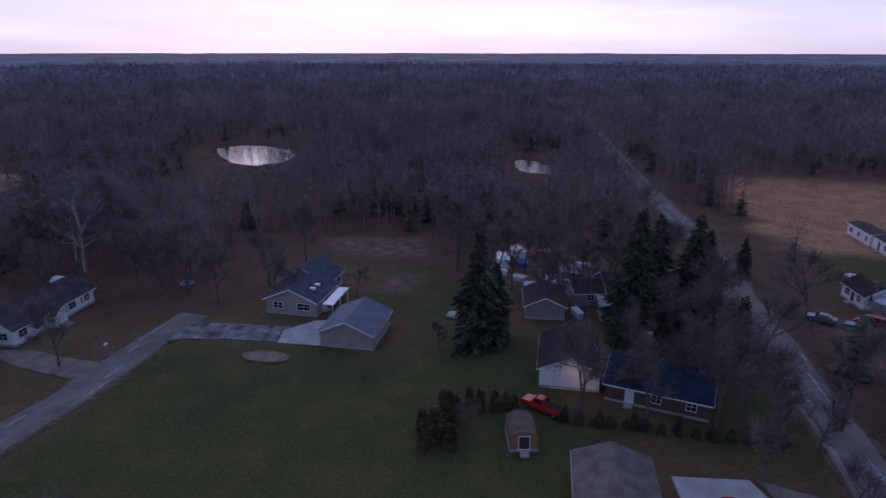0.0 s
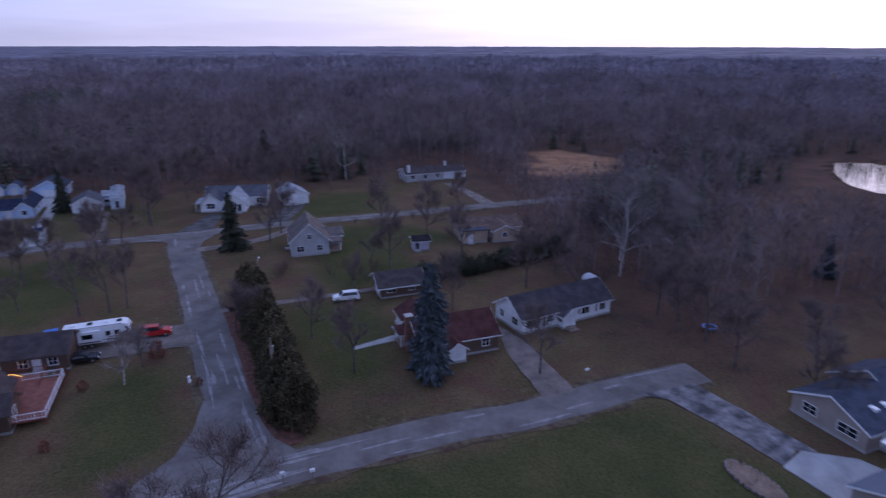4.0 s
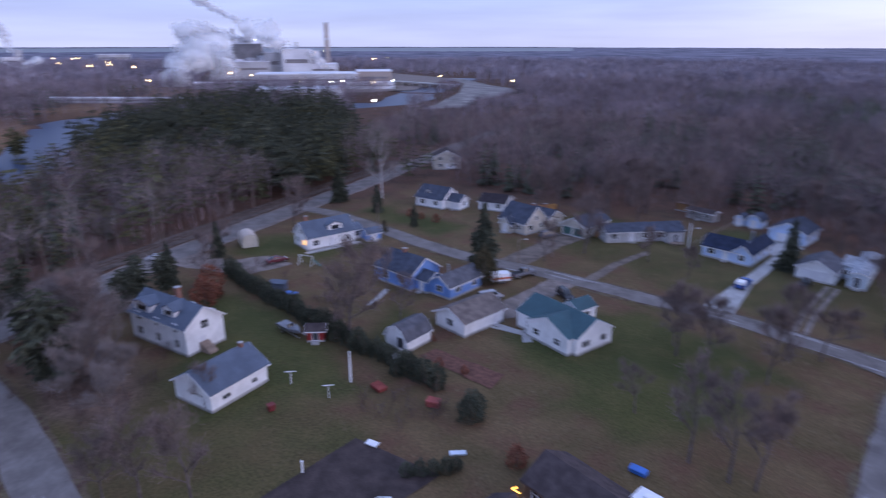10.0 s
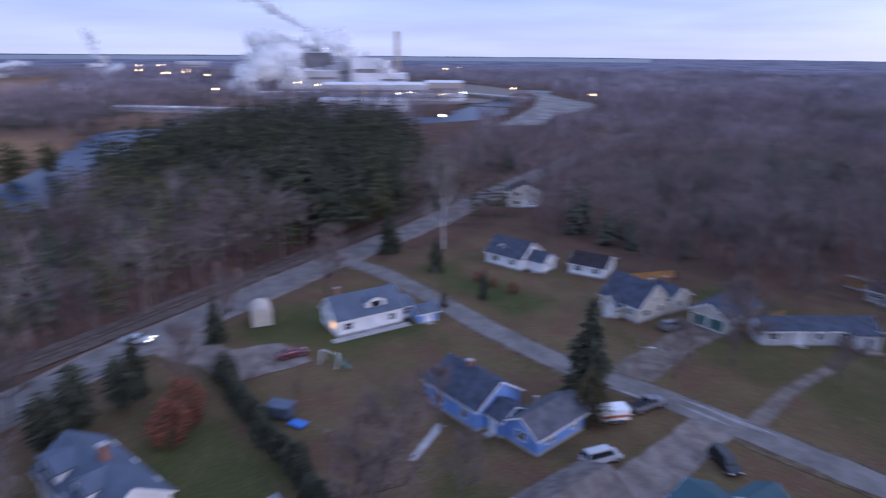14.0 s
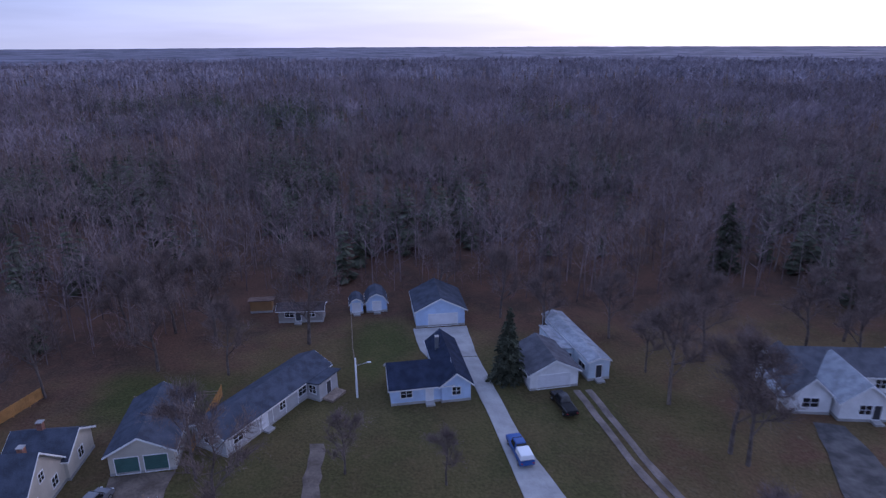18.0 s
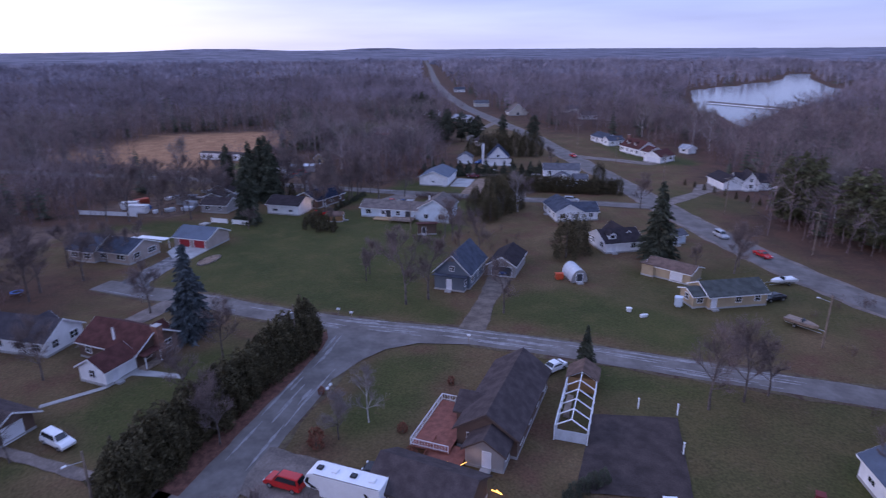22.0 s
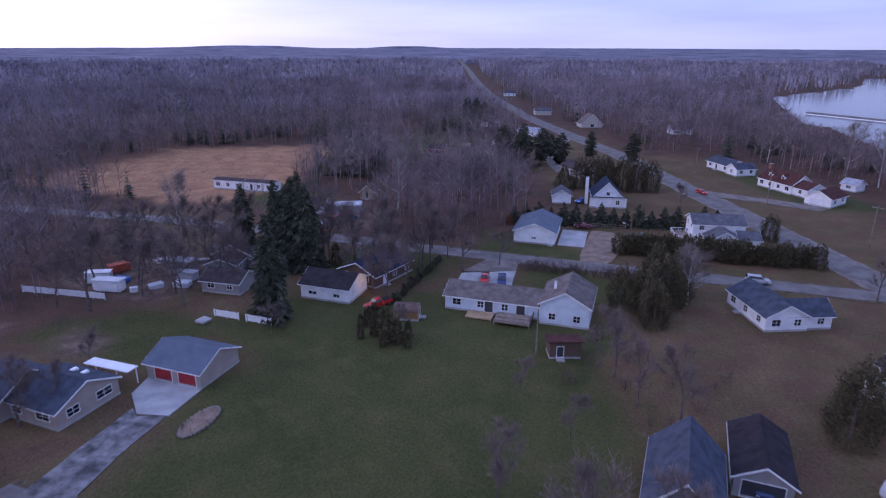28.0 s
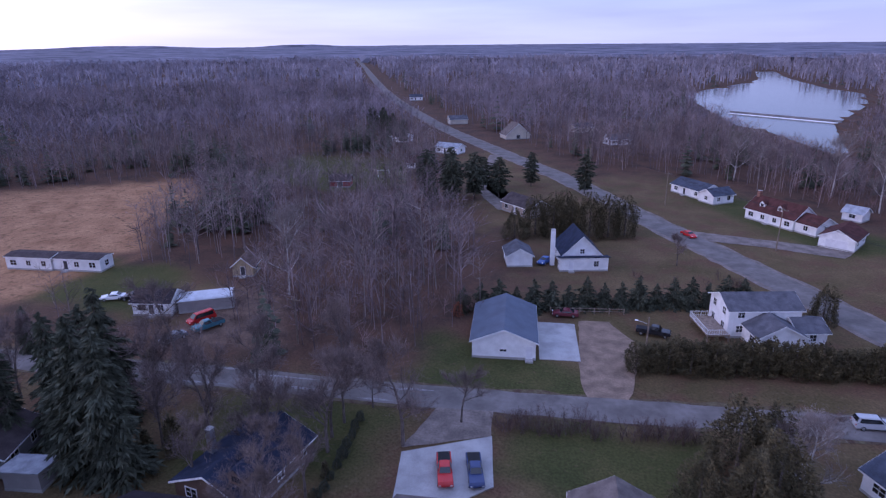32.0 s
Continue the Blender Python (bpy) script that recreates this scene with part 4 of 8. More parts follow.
def porch(h, x0, y0, x1, y1, z, posts, roof="grey", slope=0.0, floor=True):
    """An open porch: floor, posts and a lean-to roof."""
    if floor:
        part("porch_floor", boxes((x0, y0, 0.02, x1, y1, 0.3)), WOOD, h)
    for px, py in posts:
        part("post", boxes((px - 0.07, py - 0.07, 0.1, px + 0.07, py + 0.07, z)), TRIM, h)
    bm = prism(bmesh.new(), [(x0 - 0.2, y0 - 0.2, z), (x0 - 0.2, y1, z + slope), (x0 - 0.2, y1, z + slope + 0.14), (x0 - 0.2, y0 - 0.2, z + 0.14)], (x1 - x0 + 0.4, 0, 0))
    part("porch_roof", bm, ROOF[roof], h)


def deck(h, x0, y0, x1, y1, z, m, rails="SEW", railm=None, gap=None):
    """A raised deck of boards with posts and rails."""
    d = holder("deck", 0, 0)
    d.parent = h
    d.matrix_basis = Matrix.Identity(4)
    n = int((y1 - y0) / 0.22)
    mesh = None
    for i in range(n):
        if mesh is None:
            b = part("board", boxes((x0, 0, z - 0.05, x1, 0.2, z)), m, d)
            mesh = b.data
        else:
            b = new("board", mesh)
            b.parent = d
        b.matrix_basis = pose(0, y0 + i * 0.22, 0)
    part("deck_frame", boxes((x0 + 0.05, y0 + 0.05, z - 0.25, x1 - 0.05, y1 - 0.05, z - 0.06)), m, d)
    for px in (x0 + 0.15, x1 - 0.15):
        for py in (y0 + 0.15, y1 - 0.15):
            part("deck_post", boxes((px - 0.07, py - 0.07, -0.2, px + 0.07, py + 0.07, z - 0.2)), m, d)
    rm = railm or m
    for s in rails:
        (ax, ay), (bx, by) = {"S": ((x0, y0), (x1, y0)), "N": ((x0, y1), (x1, y1)), "W": ((x0, y0), (x0, y1)), "E": ((x1, y0), (x1, y1))}[s]
        rail = bmesh.new()
        rod(rail, (ax, ay, z + 0.95), (bx, by, z + 0.95), 0.05, n=4)
        rod(rail, (ax, ay, z + 0.2), (bx, by, z + 0.2), 0.035, n=4)
        k = max(2, int(math.hypot(bx - ax, by - ay) / 0.35))
        for i in range(k + 1):
            t = i / k
            rod(rail, (ax + (bx - ax) * t, ay + (by - ay) * t, z), (ax + (bx - ax) * t, ay + (by - ay) * t, z + 0.95), 0.025 if i % 5 else 0.05, n=4)
        part("railing", rail, rm, d)
    return d


G = "houses of the neighbourhood"
H = house("long white ranch house with dark roof and small portico", (69.1, 82.0), (86.8, 85.4), [(0, 0, 18, 7.5, 2.7, 2.3, "x"), (7.0, -1.5, 2.4, 2.0, 2.3, 0.9, "y")], "white", "dusk", [(1, "S", 1.2, 0.95, 2.0, "door")], "SNEW", G, win=(1.2, 1.15))
part("stair", boxes((7.3, -3.0, 0, 9.1, -1.5, 0.2), (7.5, -2.5, 0.2, 8.9, -1.5, 0.4)), WOOD, H)
for wx in (3.4, 12.2, 15.8):
    for sx in (wx - 1.0, wx + 0.72):
        part("shutter", boxes((sx, -0.05, 0.95, sx + 0.28, 0.0, 2.2)), DARKTRIM, H)
H = house("white cottage with rust-red roof and brick chimney", (51.8, 78.0), (63.5, 78.6), [(0, 0, 12, 8.2, 2.7, 2.3, "x"), (0.2, 8.2, 5.2, 5.4, 2.5, 1.5, "y"), (3.6, -1.7, 2.6, 1.7, 2.2, 0.9, "y")], ["brown", "white", "white"], "red", [(1, "W", 3.8, 0.95, 2.0, "door")], "SNEW", G, chimneys=[(-0.5, 4.2, 1.1, 0, 5.6, BRICK), (5.5, 7.0, 0.25, 2.5, 5.4, TRIM)])
porch(H, -1.6, 5.0, 0.0, 8.2, 2.3, [(-1.5, 5.1), (-1.5, 8.0)], "red")
H = house("low brown garage with dark roof and white gable", (51.0, 102.2), (58.6, 102.6), [(0, 0, 7.6, 5.6, 2.5, 1.5, "x")], "brown", "brown", [(0, "W", 2.8, 2.6, 2.1, "door")], "S", G, "garage", "garage", overhang=0.8)
H = house("tan brick house with low red-brown roof and recessed entry", (76.4, 127.3), (88.9, 126.7), [(-1.0, 3.2, 14.4, 8.0, 2.6, 1.5, "x"), (5.6, 0, 5.6, 7.5, 2.6, 1.3, "y"), (-1.2, 0.6, 5.6, 4.0, 2.5, 0.4, "x", "shed")], "peach", ["tan", "tan", "slate"], [(2, "S", 1.6, 0.95, 2.0, "door")], "SNEW", G)
H = house("little pale lilac shed with dark roof", (63.0, 126.3), (66.5, 125.9), [(0, 0, 3.5, 2.8, 2.3, 0.7, "x")], "purple", "black", [(0, "S", 0.9, 0.8, 1.9, "dark")], "S", G, "shed", "shed", win=(0.8, 0.7))
H = house("grey shingled house with steep front gable and side porch", (37.2, 129.8), (45.2, 129.6), [(0, 0, 8.0, 10.5, 3.4, 3.6, "y"), (8.0, 5.0, 3.2, 5.0, 2.6, 1.2, "x")], "grey", "warm", [(0, "W", 6.0, 0.95, 2.0, "door")], "SNEW", G)
porch(H, 8.0, 1.0, 10.8, 5.0, 2.3, [(10.6, 1.2), (10.6, 4.8)], "warm")
H = house("pale garage with light weathered roof", (38.2, 174.4), (45.0, 175.6), [(0, 0, 6.9, 8.5, 2.9, 1.8, "y")], "white", "pale", [(0, "S", 3.4, 4.6, 2.1, "door")], "EW", G, "garage", "garage")
H = house("white house of several gabled wings with dark roof panels", (16.4, 172.6), (28.2, 170.9), [(0, 0.8, 5.2, 10, 2.8, 2.4, "y"), (5.6, -0.6, 6.2, 9.0, 2.8, 2.4, "y"), (0.5, 6, 16, 7, 3.0, 2.2, "x")], "white", ["grey", "pale", "grey"], [(1, "S", 4.6, 0.95, 2.0, "dark")], "SEW", G, win=(1.5, 1.3))
porch(H, -1.4, 1.0, 0.0, 8.0, 2.3, [(-1.3, 1.2), (-1.3, 7.8)], "pale")
H = house("grey ranch house with brown roof and two white chimneys", (78.0, 194.2), (99.0, 195.6), [(0, 0, 13, 8, 2.6, 1.4, "x"), (13, 0.6, 8, 7, 2.6, 1.3, "x")], ["grey", "white"], "brown", [(1, "S", 4, 4.6, 2.1, "door")], "SNEW", G, chimneys=[(1.2, 1.0, 0.8, 0, 5.4, TRIM), (15.0, 4, 0.7, 2, 5.4, TRIM)])
H = house("long weathered mobile home with patched pale roof", (-7.1, 183.6), (-4.0, 184.1), [(0, 0, 3.3, 17, 2.9, 0.45, "y"), (-2.2, 5, 2.2, 8, 2.5, 0.3, "y", "shed")], "paleblue", "pale", [(0, "S", 1.6, 0.9, 2.0, "dark")], "SEW", G, "mobile_home", "mobile home", overhang=0.15, win=(1.5, 0.9))
H = house("white two-car garage with grey gabled roof", (-16.0, 181.7), (-9.0, 182.5), [(0, 0, 7.1, 8, 2.6, 1.8, "y")], "white", "grey", [(0, "S", 3.5, 4.8, 2.1, "door")], "EW", G, "garage", "garage")
H = house("light blue cottage with navy roof and gabled wing", (-35.3, 179.6), (-24.6, 180.6), [(0, 0, 8.2, 6.4, 2.6, 2.0, "x"), (6.8, -0.4, 4.0, 13, 2.7, 1.6, "y")], "skyblue", "navy", [(0, "S", 5.2, 0.95, 2.0, "door")], "SNEW", G, chimneys=[(7.6, 8.5, 0.5, 3, 5.4, METAL)])
H = house("light blue garage with slate roof and wide white door", (-31.0, 203.2), (-22.6, 203.7), [(0, 0, 8.4, 9.0, 3.0, 2.1, "y")], "skyblue", "slate", [(0, "S", 4.6, 5.0, 2.2, "door")], "EW", G, "garage", "garage")
for sa, sb, dd in (((-42.6, 209.8), (-40.3, 210.0), 3.0), ((-39.7, 210.2), (-36.0, 210.5), 4.4)):
    w = sb[0] - sa[0]
    house("white barn-shaped garden shed with double doors", sa, sb, [(0, 0, w, dd, 1.9, 1.3 * w / 3, "y", "gambrel")], "skyblue", "slate", [(0, "S", w / 2, 1.5, 1.7, "door")], "", "garden sheds", "shed", "shed")
H = house("low weathered cabin with pale boarded walls", (-54.8, 207.2), (-47.2, 207.0), [(0, 0, 7.6, 3.2, 2.3, 0.6, "x")], "dull", "brown", [(0, "S", 3.4, 0.9, 1.9, "dark")], "S", G, "cabin", "cabin")
H = house("long low house with dark roof and pale battened wall", (-54.6, 170.4), (-42.8, 189.0), [(0, 0, 19.4, 5.6, 2.7, 1.3, "x"), (14.5, -2.2, 4.0, 2.3, 2.3, 0.5, "x", "shed")], "grey", "slate", [(0, "S", 6.4, 0.95, 2.0, "door"), (1, "S", 2.0, 0.9, 1.9, "dark")], "SWE", G)
for i in range(8):
    part("batten", boxes((0.6 + i * 2.4, -0.05, 0.1, 0.68 + i * 2.4, 0.0, 2.6)), TRIM, H)
part("landing", boxes((15, -4.0, 0.0, 18, -2.3, 0.35)), WOOD, H)
H = house("grey garage with two dark green doors", (-66.9, 168.2), (-60.0, 168.9), [(0, 0, 7.0, 11.4, 2.8, 1.9, "y")], "cream", "slate", [(0, "S", 1.9, 2.5, 2.1, "green"), (0, "S", 5.0, 2.5, 2.1, "green")], "EW", G, "garage", "garage")
H = house("cream house with steep grey roof and front porch", (-80.2, 159.6), (-71.4, 159.7), [(0, 0, 8.8, 8.2, 3.0, 3.6, "x"), (2.6, 8.2, 6.6, 6.0, 2.8, 1.8, "x"), (2.0, -1.8, 3.2, 1.9, 2.5, 1.6, "y")], "cream", ["slate", "slate", "slate"], [(2, "S", 1.6, 0.95, 2.0, "door")], "SNEW", G, chimneys=[(7.4, 4.4, 0.6, 4, 7.2, BRICK), (5.4, 11.4, 0.6, 3, 5.6, BRICK)])
H = house("white cottage with dark steep roof and small porch", (-113.0, 157.0), (-104.0, 159.6), [(0, 0, 9.5, 8.5, 2.8, 2.9, "x"), (9.5, 2.0, 4.5, 5.0, 2.5, 1.6, "x")], "white", "slate", [(1, "S", 2.4, 0.95, 2.0, "door")], "SNEW", G)
dormer(H, 3.4, 1.4, 1.6, 2.4, 3.4, 1.1, 0.6, "white", "slate")
H = house("low white garage with dark roof at the wood's edge", (-97.4, 168.0), (-90.4, 171.4), [(0, 0, 7.8, 8.0, 2.5, 1.6, "x")], "white", "black", [(0, "E", 4, 2.6, 2.0, "door")], "SE", G, "garage", "garage")
H = house("tan two-storey house among bare trees", (-152, 195), (-146.3, 203), [(0, 0, 10, 8, 4.8, 2.4, "y")], "cream", "brown", [(0, "S", 5, 0.95, 2.0, "door")], "SEW", G)
H = house("white farmhouse with blue-grey roof and wide dormer", (-94.8, 111.8), (-94.4, 124.2), [(0, 0, 12.4, 7.2, 3.1, 2.9, "x"), (12.4, 1.0, 2.6, 5, 2.6, 1.0, "x")], "white", "steel", [(0, "S", 6.0, 0.95, 2.0, "door")], "SNEW", G, chimneys=[(2.0, 4.6, 0.6, 4, 7.0, BRICK)], lit=[(0, "W", 0)])
dormer(H, 7.6, 0.7, 3.6, 2.8, 3.4, 1.6, 0.7, "white", "steel")
part("walk", boxes((-1.2, -2.0, -0.05, 13, -0.6, 0.12)), CONCRETE, H)
house("small bright blue barn-shaped shed", (-92.1, 126.2), (-91.7, 130.0), [(0, 0, 3.8, 3.0, 1.9, 1.0, "x", "gambrel")], "blue", "steel", [(0, "S", 1.9, 1.4, 1.6, "door")], "", "garden sheds", "shed", "shed")
house("beige fabric carport shelter with arched roof", (-106.2, 100.8), (-105.4, 104.2), [(0, 0, 3.5, 5.5, 1.7, 1.5, "y", "arch")], "cream", "beige", [], "", "fabric shelters", "shelter", "shelter", base=False)
H = house("tall white house with slate roof, dormers and entry stairs", (-74.0, 69.0), (-60.7, 73.5), [(0, 0, 14.0, 7.0, 4.7, 2.5, "x")], "white", "steel", [(0, "E", 3.0, 0.95, 2.1, "door")], "SNEW", G, chimneys=[(7.6, 4.0, 0.8, 6, 8.8, BRICK)], win=(1.0, 1.3))
dormer(H, 3.0, 0.3, 4.4, 3.2, 4.7, 1.7, 0.5, "white", "steel")
dormer(H, 9.2, 0.8, 3.0, 3.0, 5.2, 1.3, 0.8, "white", "steel")
for i in range(7):
    part("stair_tread", boxes((14.0 + 0.32 * i, 2.2, 0.0, 14.32 + 0.32 * i, 3.8, 1.5 - 0.19 * i)), WOOD, H)
H = house("grey-roofed pale garage beside the lawn", (-50.3, 68.5), (-43.3, 70.9), [(0, 0, 7.4, 9.6, 2.8, 2.1, "y")], "white", "steel", [(0, "W", 4.8, 2.6, 2.1, "door")], "E", G, "garage", "garage", win=(0.9, 0.6), chimneys=[(3.8, 8.4, 0.5, 3.5, 5.6, BRICK)])
H = house("bright blue house of stepped gables with grey roofs", (-52.1, 118.8), (-53.4, 128.1), [(0, 0, 9.4, 5.4, 2.5, 1.6, "x"), (-0.6, 5.4, 4.5, 3.5, 2.5, 1.2, "y"), (-2.0, 8.4, 8.0, 9.5, 3.2, 2.6, "y"), (-1.0, 17.5, 3.5, 2.5, 2.4, 0.8, "y")], "blue", ["grey", "slate", "slate", "slate"], [(1, "W", 1.5, 0.95, 2.0, "door")], "SNEW", G, chimneys=[(3.4, 3.4, 0.3, 3, 5.3, METAL), (2.0, 14, 0.7, 4, 6.6, BRICK)])
H = house("white garage with wide warm grey roof", (-38.7, 110.6), (-39.2, 120.2), [(0, 0, 9.5, 6.9, 2.6, 1.6, "x")], "white", "warm", [(0, "S", 7.3, 0.9, 2.0, "door")], "WN", G, "garage", "garage", overhang=0.5)
H = house("white barn-shaped shed with grey roof and dark door", (-40.4, 100.3), (-41.4, 105.7), [(0, 0, 5.5, 4.8, 1.9, 2.0, "x", "gambrel")], "white", "grey", [(0, "W", 1.5, 1.3, 1.8, "dark")], "", "garden sheds", "shed", "shed")
H = house("white house with teal metal roof and cross gable", (-36.4, 120.6), (-23.0, 119.8), [(0, 0, 13.4, 8.2, 2.8, 2.2, "x"), (3.6, -1.2, 9.0, 5.0, 2.8, 2.0, "y"), (2.0, 8.5, 4.0, 4.5, 2.5, 1.2, "y")], "white", "teal", [(0, "S", 2.8, 0.95, 2.1, "dark")], "SNEW", G, win=(1.3, 1.0), overhang=0.2)
H = house("brown house with large brown roof and lit window", (-6.5, 66.4), (0.8, 66.8), [(0, 0, 7.5, 17.0, 2.8, 2.5, "y"), (4.2, 8.8, 4.6, 4.6, 2.6, 1.4, "x"), (0.8, 17.0, 4.6, 3.0, 2.5, 1.5, "y")], ["brown", "brown", "dull"], "brown", [(2, "N", 2.0, 0.95, 2.0, "door")], "SNEW", G, trim=DARKTRIM, lit=[(0, "N", 2), (0, "N", 0)])
deck(H, 7.5, 9.5, 12.3, 20.0, 0.9, DECK, "SEN", TRIM)
deck(H, 5.5, 18.0, 9.8, 22.5, 0.6, DECK, "NE", DECK)
part("string_light", rod(rod(bmesh.new(), (5.9, 22.4, 0.9), (4.7, 21.4, 1.5), 0.03), (5.9, 22.4, 0.9), (7.1, 21.4, 0.9), 0.03), STRING, H, "glowing amber string light")
H = house("dark brown garage with low brown roof", (-6.4, 90.6), (4.4, 90.4), [(0, 0, 10.8, 6.6, 2.6, 1.8, "x")], "brown", "brown", [(0, "S", 7.0, 0.95, 2.0, "door")], "SN", G, "garage", "garage", trim=DARKTRIM)
part("string_light", rod(rod(bmesh.new(), (-1.6, -0.3, 0.5), (-0.4, -0.3, 0.7), 0.06), (-1.6, -0.3, 0.5), (-1.0, -0.1, 1.0), 0.06), STRING, H, "glowing amber string light")
H = house("yellow bungalow with grey-green roof", (-26.4, 28.2), (-36.2, 21.6), [(0, 0, 11.6, 7.0, 2.5, 1.6, "x"), (-2.6, 1.0, 2.6, 4.5, 2.4, 0.8, "x")], "yellow", "moss", [(0, "S", 0.9, 0.95, 2.0, "door")], "SNEW", G)
H = house("low tan outbuilding with faded red roof", (-13.6, 14.0), (-22.6, 17.2), [(0, 0, 9.4, 5.5, 2.4, 0.9, "x"), (-0.8, -0.5, 2.6, 4, 2.2, 0.3, "x", "shed")], "yellow", "tan", [(0, "S", 6.5, 2.4, 1.9, "door")], "", G, "outbuilding", "outbuilding")
house("pale quonset shelter with ribbed fabric", (-0.4, 25.2), (-3.2, 23.4), [(0, 0, 3.3, 5.6, 0.3, 2.4, "y", "arch")], "dull", "tarp", [(0, "S", 1.65, 1.3, 1.6, "dark")], "", "fabric shelters", "shelter", "shelter", base=False)
H = house("dark slate house with steep gable and pale trim", (24.8, 37.2), (17.4, 36.6), [(0, 0, 7.4, 11.5, 3.2, 3.6, "y"), (0.6, -1.8, 6.2, 1.9, 2.5, 0.4, "x", "shed")], "slate", "slate", [(1, "S", 3.1, 0.95, 2.0, "door")], "SNEW", G)
H = house("open dark-roofed garage at the end of its drive", (16.9, 27.4), (11.3, 26.9), [(0, 0, 5.8, 10.0, 2.6, 1.7, "y")], "dull", "black", [(0, "S", 2.9, 4.2, 2.1, "dark")], "", G, "garage", "garage")
H = house("white house with grey roof among bushes", (20.4, -29.0), (14.0, -18.2), [(0, 0, 12.5, 7.5, 2.7, 2.0, "x"), (6.5, 4.0, 5.6, 8.0, 2.6, 1.9, "y")], "white", "slate", [(0, "S", 4.5, 0.95, 2.0, "door")], "SNEW", G)
H = house("long pale grey house with taller gabled wing", (66.6, -2.6), (49.0, -5.4), [(0, 0, 17.8, 7.6, 2.7, 1.5, "x"), (17.6, -1.2, 8.4, 10.2, 3.9, 2.3, "y")], "paleblue", "warm", [(0, "S", 8.2, 1.5, 2.0, "dark"), (0, "S", 14.0, 1.5, 2.0, "dark")], "SNEW", G, chimneys=[(19.5, 3.0, 0.4, 4, 6.4, TRIM)])
deck(H, 10.0, -4.2, 16.4, -0.1, 0.7, WOOD, "SE", DARKTRIM)
deck(H, 4.6, -3.0, 9.4, -0.1, 0.3, mat("new_pine_boards", (0.42, 0.29, 0.17), 0.8, 0.15, 1, 10, 0.1), "")
H = house("white garage with black roof", (93.4, 5.5), (83.4, 4.1), [(0, 0, 10.1, 7.9, 2.9, 1.8, "x")], "white", "black", [(0, "E", 4, 4.6, 2.1, "door")], "S", G, "garage", "garage", win=(1.2, 0.6))
H = house("brown house with blue roof and dormer", (92.4, -5.6), (83.0, -4.6), [(0, 0, 9.4, 12.5, 2.5, 2.0, "y")], "brown", "navy", [(0, "E", 3, 0.95, 2.0, "door")], "SNEW", G, chimneys=[(2, 4, 0.7, 4, 7, METAL)], lit=[(0, "E", 0)])
dormer(H, 8.0, 1.0, 2.0, 3, 3.6, 1.2, 0.8, "brown", "navy")
house("small brown arched garden shed", (72.4, 6.2), (68.3, 4.7), [(0, 0, 4.4, 3.2, 1.5, 1.0, "x", "arch")], "pine", "tan", [(0, "E", 1.6, 1.2, 1.6, "dark")], "", "garden sheds", "shed", "shed")
H = house("low white house with dark roof and small gables", (-3.4, 3.7), (-10.8, -1.8), [(0, 0, 9.2, 9.0, 2.5, 2.0, "x"), (5.0, 3.0, 4.0, 8.5, 2.5, 1.8, "y")], "white", "black", [(0, "S", 2.0, 0.95, 2.0, "door")], "SNEW", G)
dormer(H, 2.0, 1.0, 1.8, 2.6, 3.0, 1.1, 0.7, "white", "black")
house("small pale shed beside the main road", (-17.0, -8.5), (-19.8, -12.3), [(0, 0, 4.6, 3.4, 2.3, 0.9, "x")], "paleblue", "grey", [(0, "S", 1.2, 0.9, 1.9, "dark")], "S", "garden sheds", "shed", "shed")
house("white garage with dark hipped gable roof", (-22.0, -87.0), (-27.2, -76.4), [(0, 0, 11.8, 7.0, 2.7, 1.9, "x")], "white", "black", [(0, "S", 3.4, 2.6, 2.1, "door"), (0, "S", 7.4, 2.6, 2.1, "door")], "N", G, "garage", "garage")
H = house("white cottage with steep front gable and dark roof", (-31.0, -80.0), (-43.6, -82.6), [(0, 0.6, 12.8, 7.5, 2.6, 2.3, "x"), (1.6, -1.6, 5.0, 8.0, 2.8, 3.2, "y")], "white", "black", [(1, "S", 1.2, 0.95, 2.0, "door")], "SNEW", G)
H = house("large white garage with dark blue-grey roof", (69.5, -45.9), (59.6, -47.8), [(0, 0, 10.0, 14.0, 3.0, 2.0, "y")], "white", "steel", [(0, "S", 9.0, 0.95, 2.0, "door"), (0, "E", 5.5, 4.8, 2.3, "door")], "", G, "garage", "garage")
opening(H, "S", (0, 0, 10.0, 14.0), 4.9, 1.2, 1.0, 0.4, "window")
H = house("white gabled farmhouse with dark roof and glazed front porch", (63.2, -89.6), (52.0, -93.4), [(2.5, 0, 8.5, 9.5, 3.0, 4.2, "y"), (1.5, -2.2, 10.5, 2.3, 2.5, 0.6, "x", "shed")], "white", "navy", [(1, "S", 2.4, 0.95, 2.0, "door")], "SNEW", G, chimneys=[(0.6, 2.0, 0.9, 0, 8.2, TRIM)], win=(1.0, 1.2))
H = house("small white garage with grey roof", (72.6, -87.6), (67.2, -89.4), [(0, 0, 5.6, 6.6, 2.6, 1.6, "y")], "white", "grey", [], "EW", G, "garage", "garage")
H = house("white two-level house with grey roofs and rear deck", (29.0, -58.6), (15.0, -63.0), [(3.0, 0.5, 7.5, 8.0, 2.7, 2.0, "y"), (0.5, 6.0, 12.0, 7.5, 5.0, 1.6, "x"), (10.5, 2.5, 4.6, 6.0, 2.6, 1.2, "x")], "white", "grey", [(0, "S", 6.0, 0.95, 2.0, "door")], "SNEW", G)
deck(H, -3.4, 4.5, 0.4, 12.0, 1.2, WOOD, "SNW", TRIM)
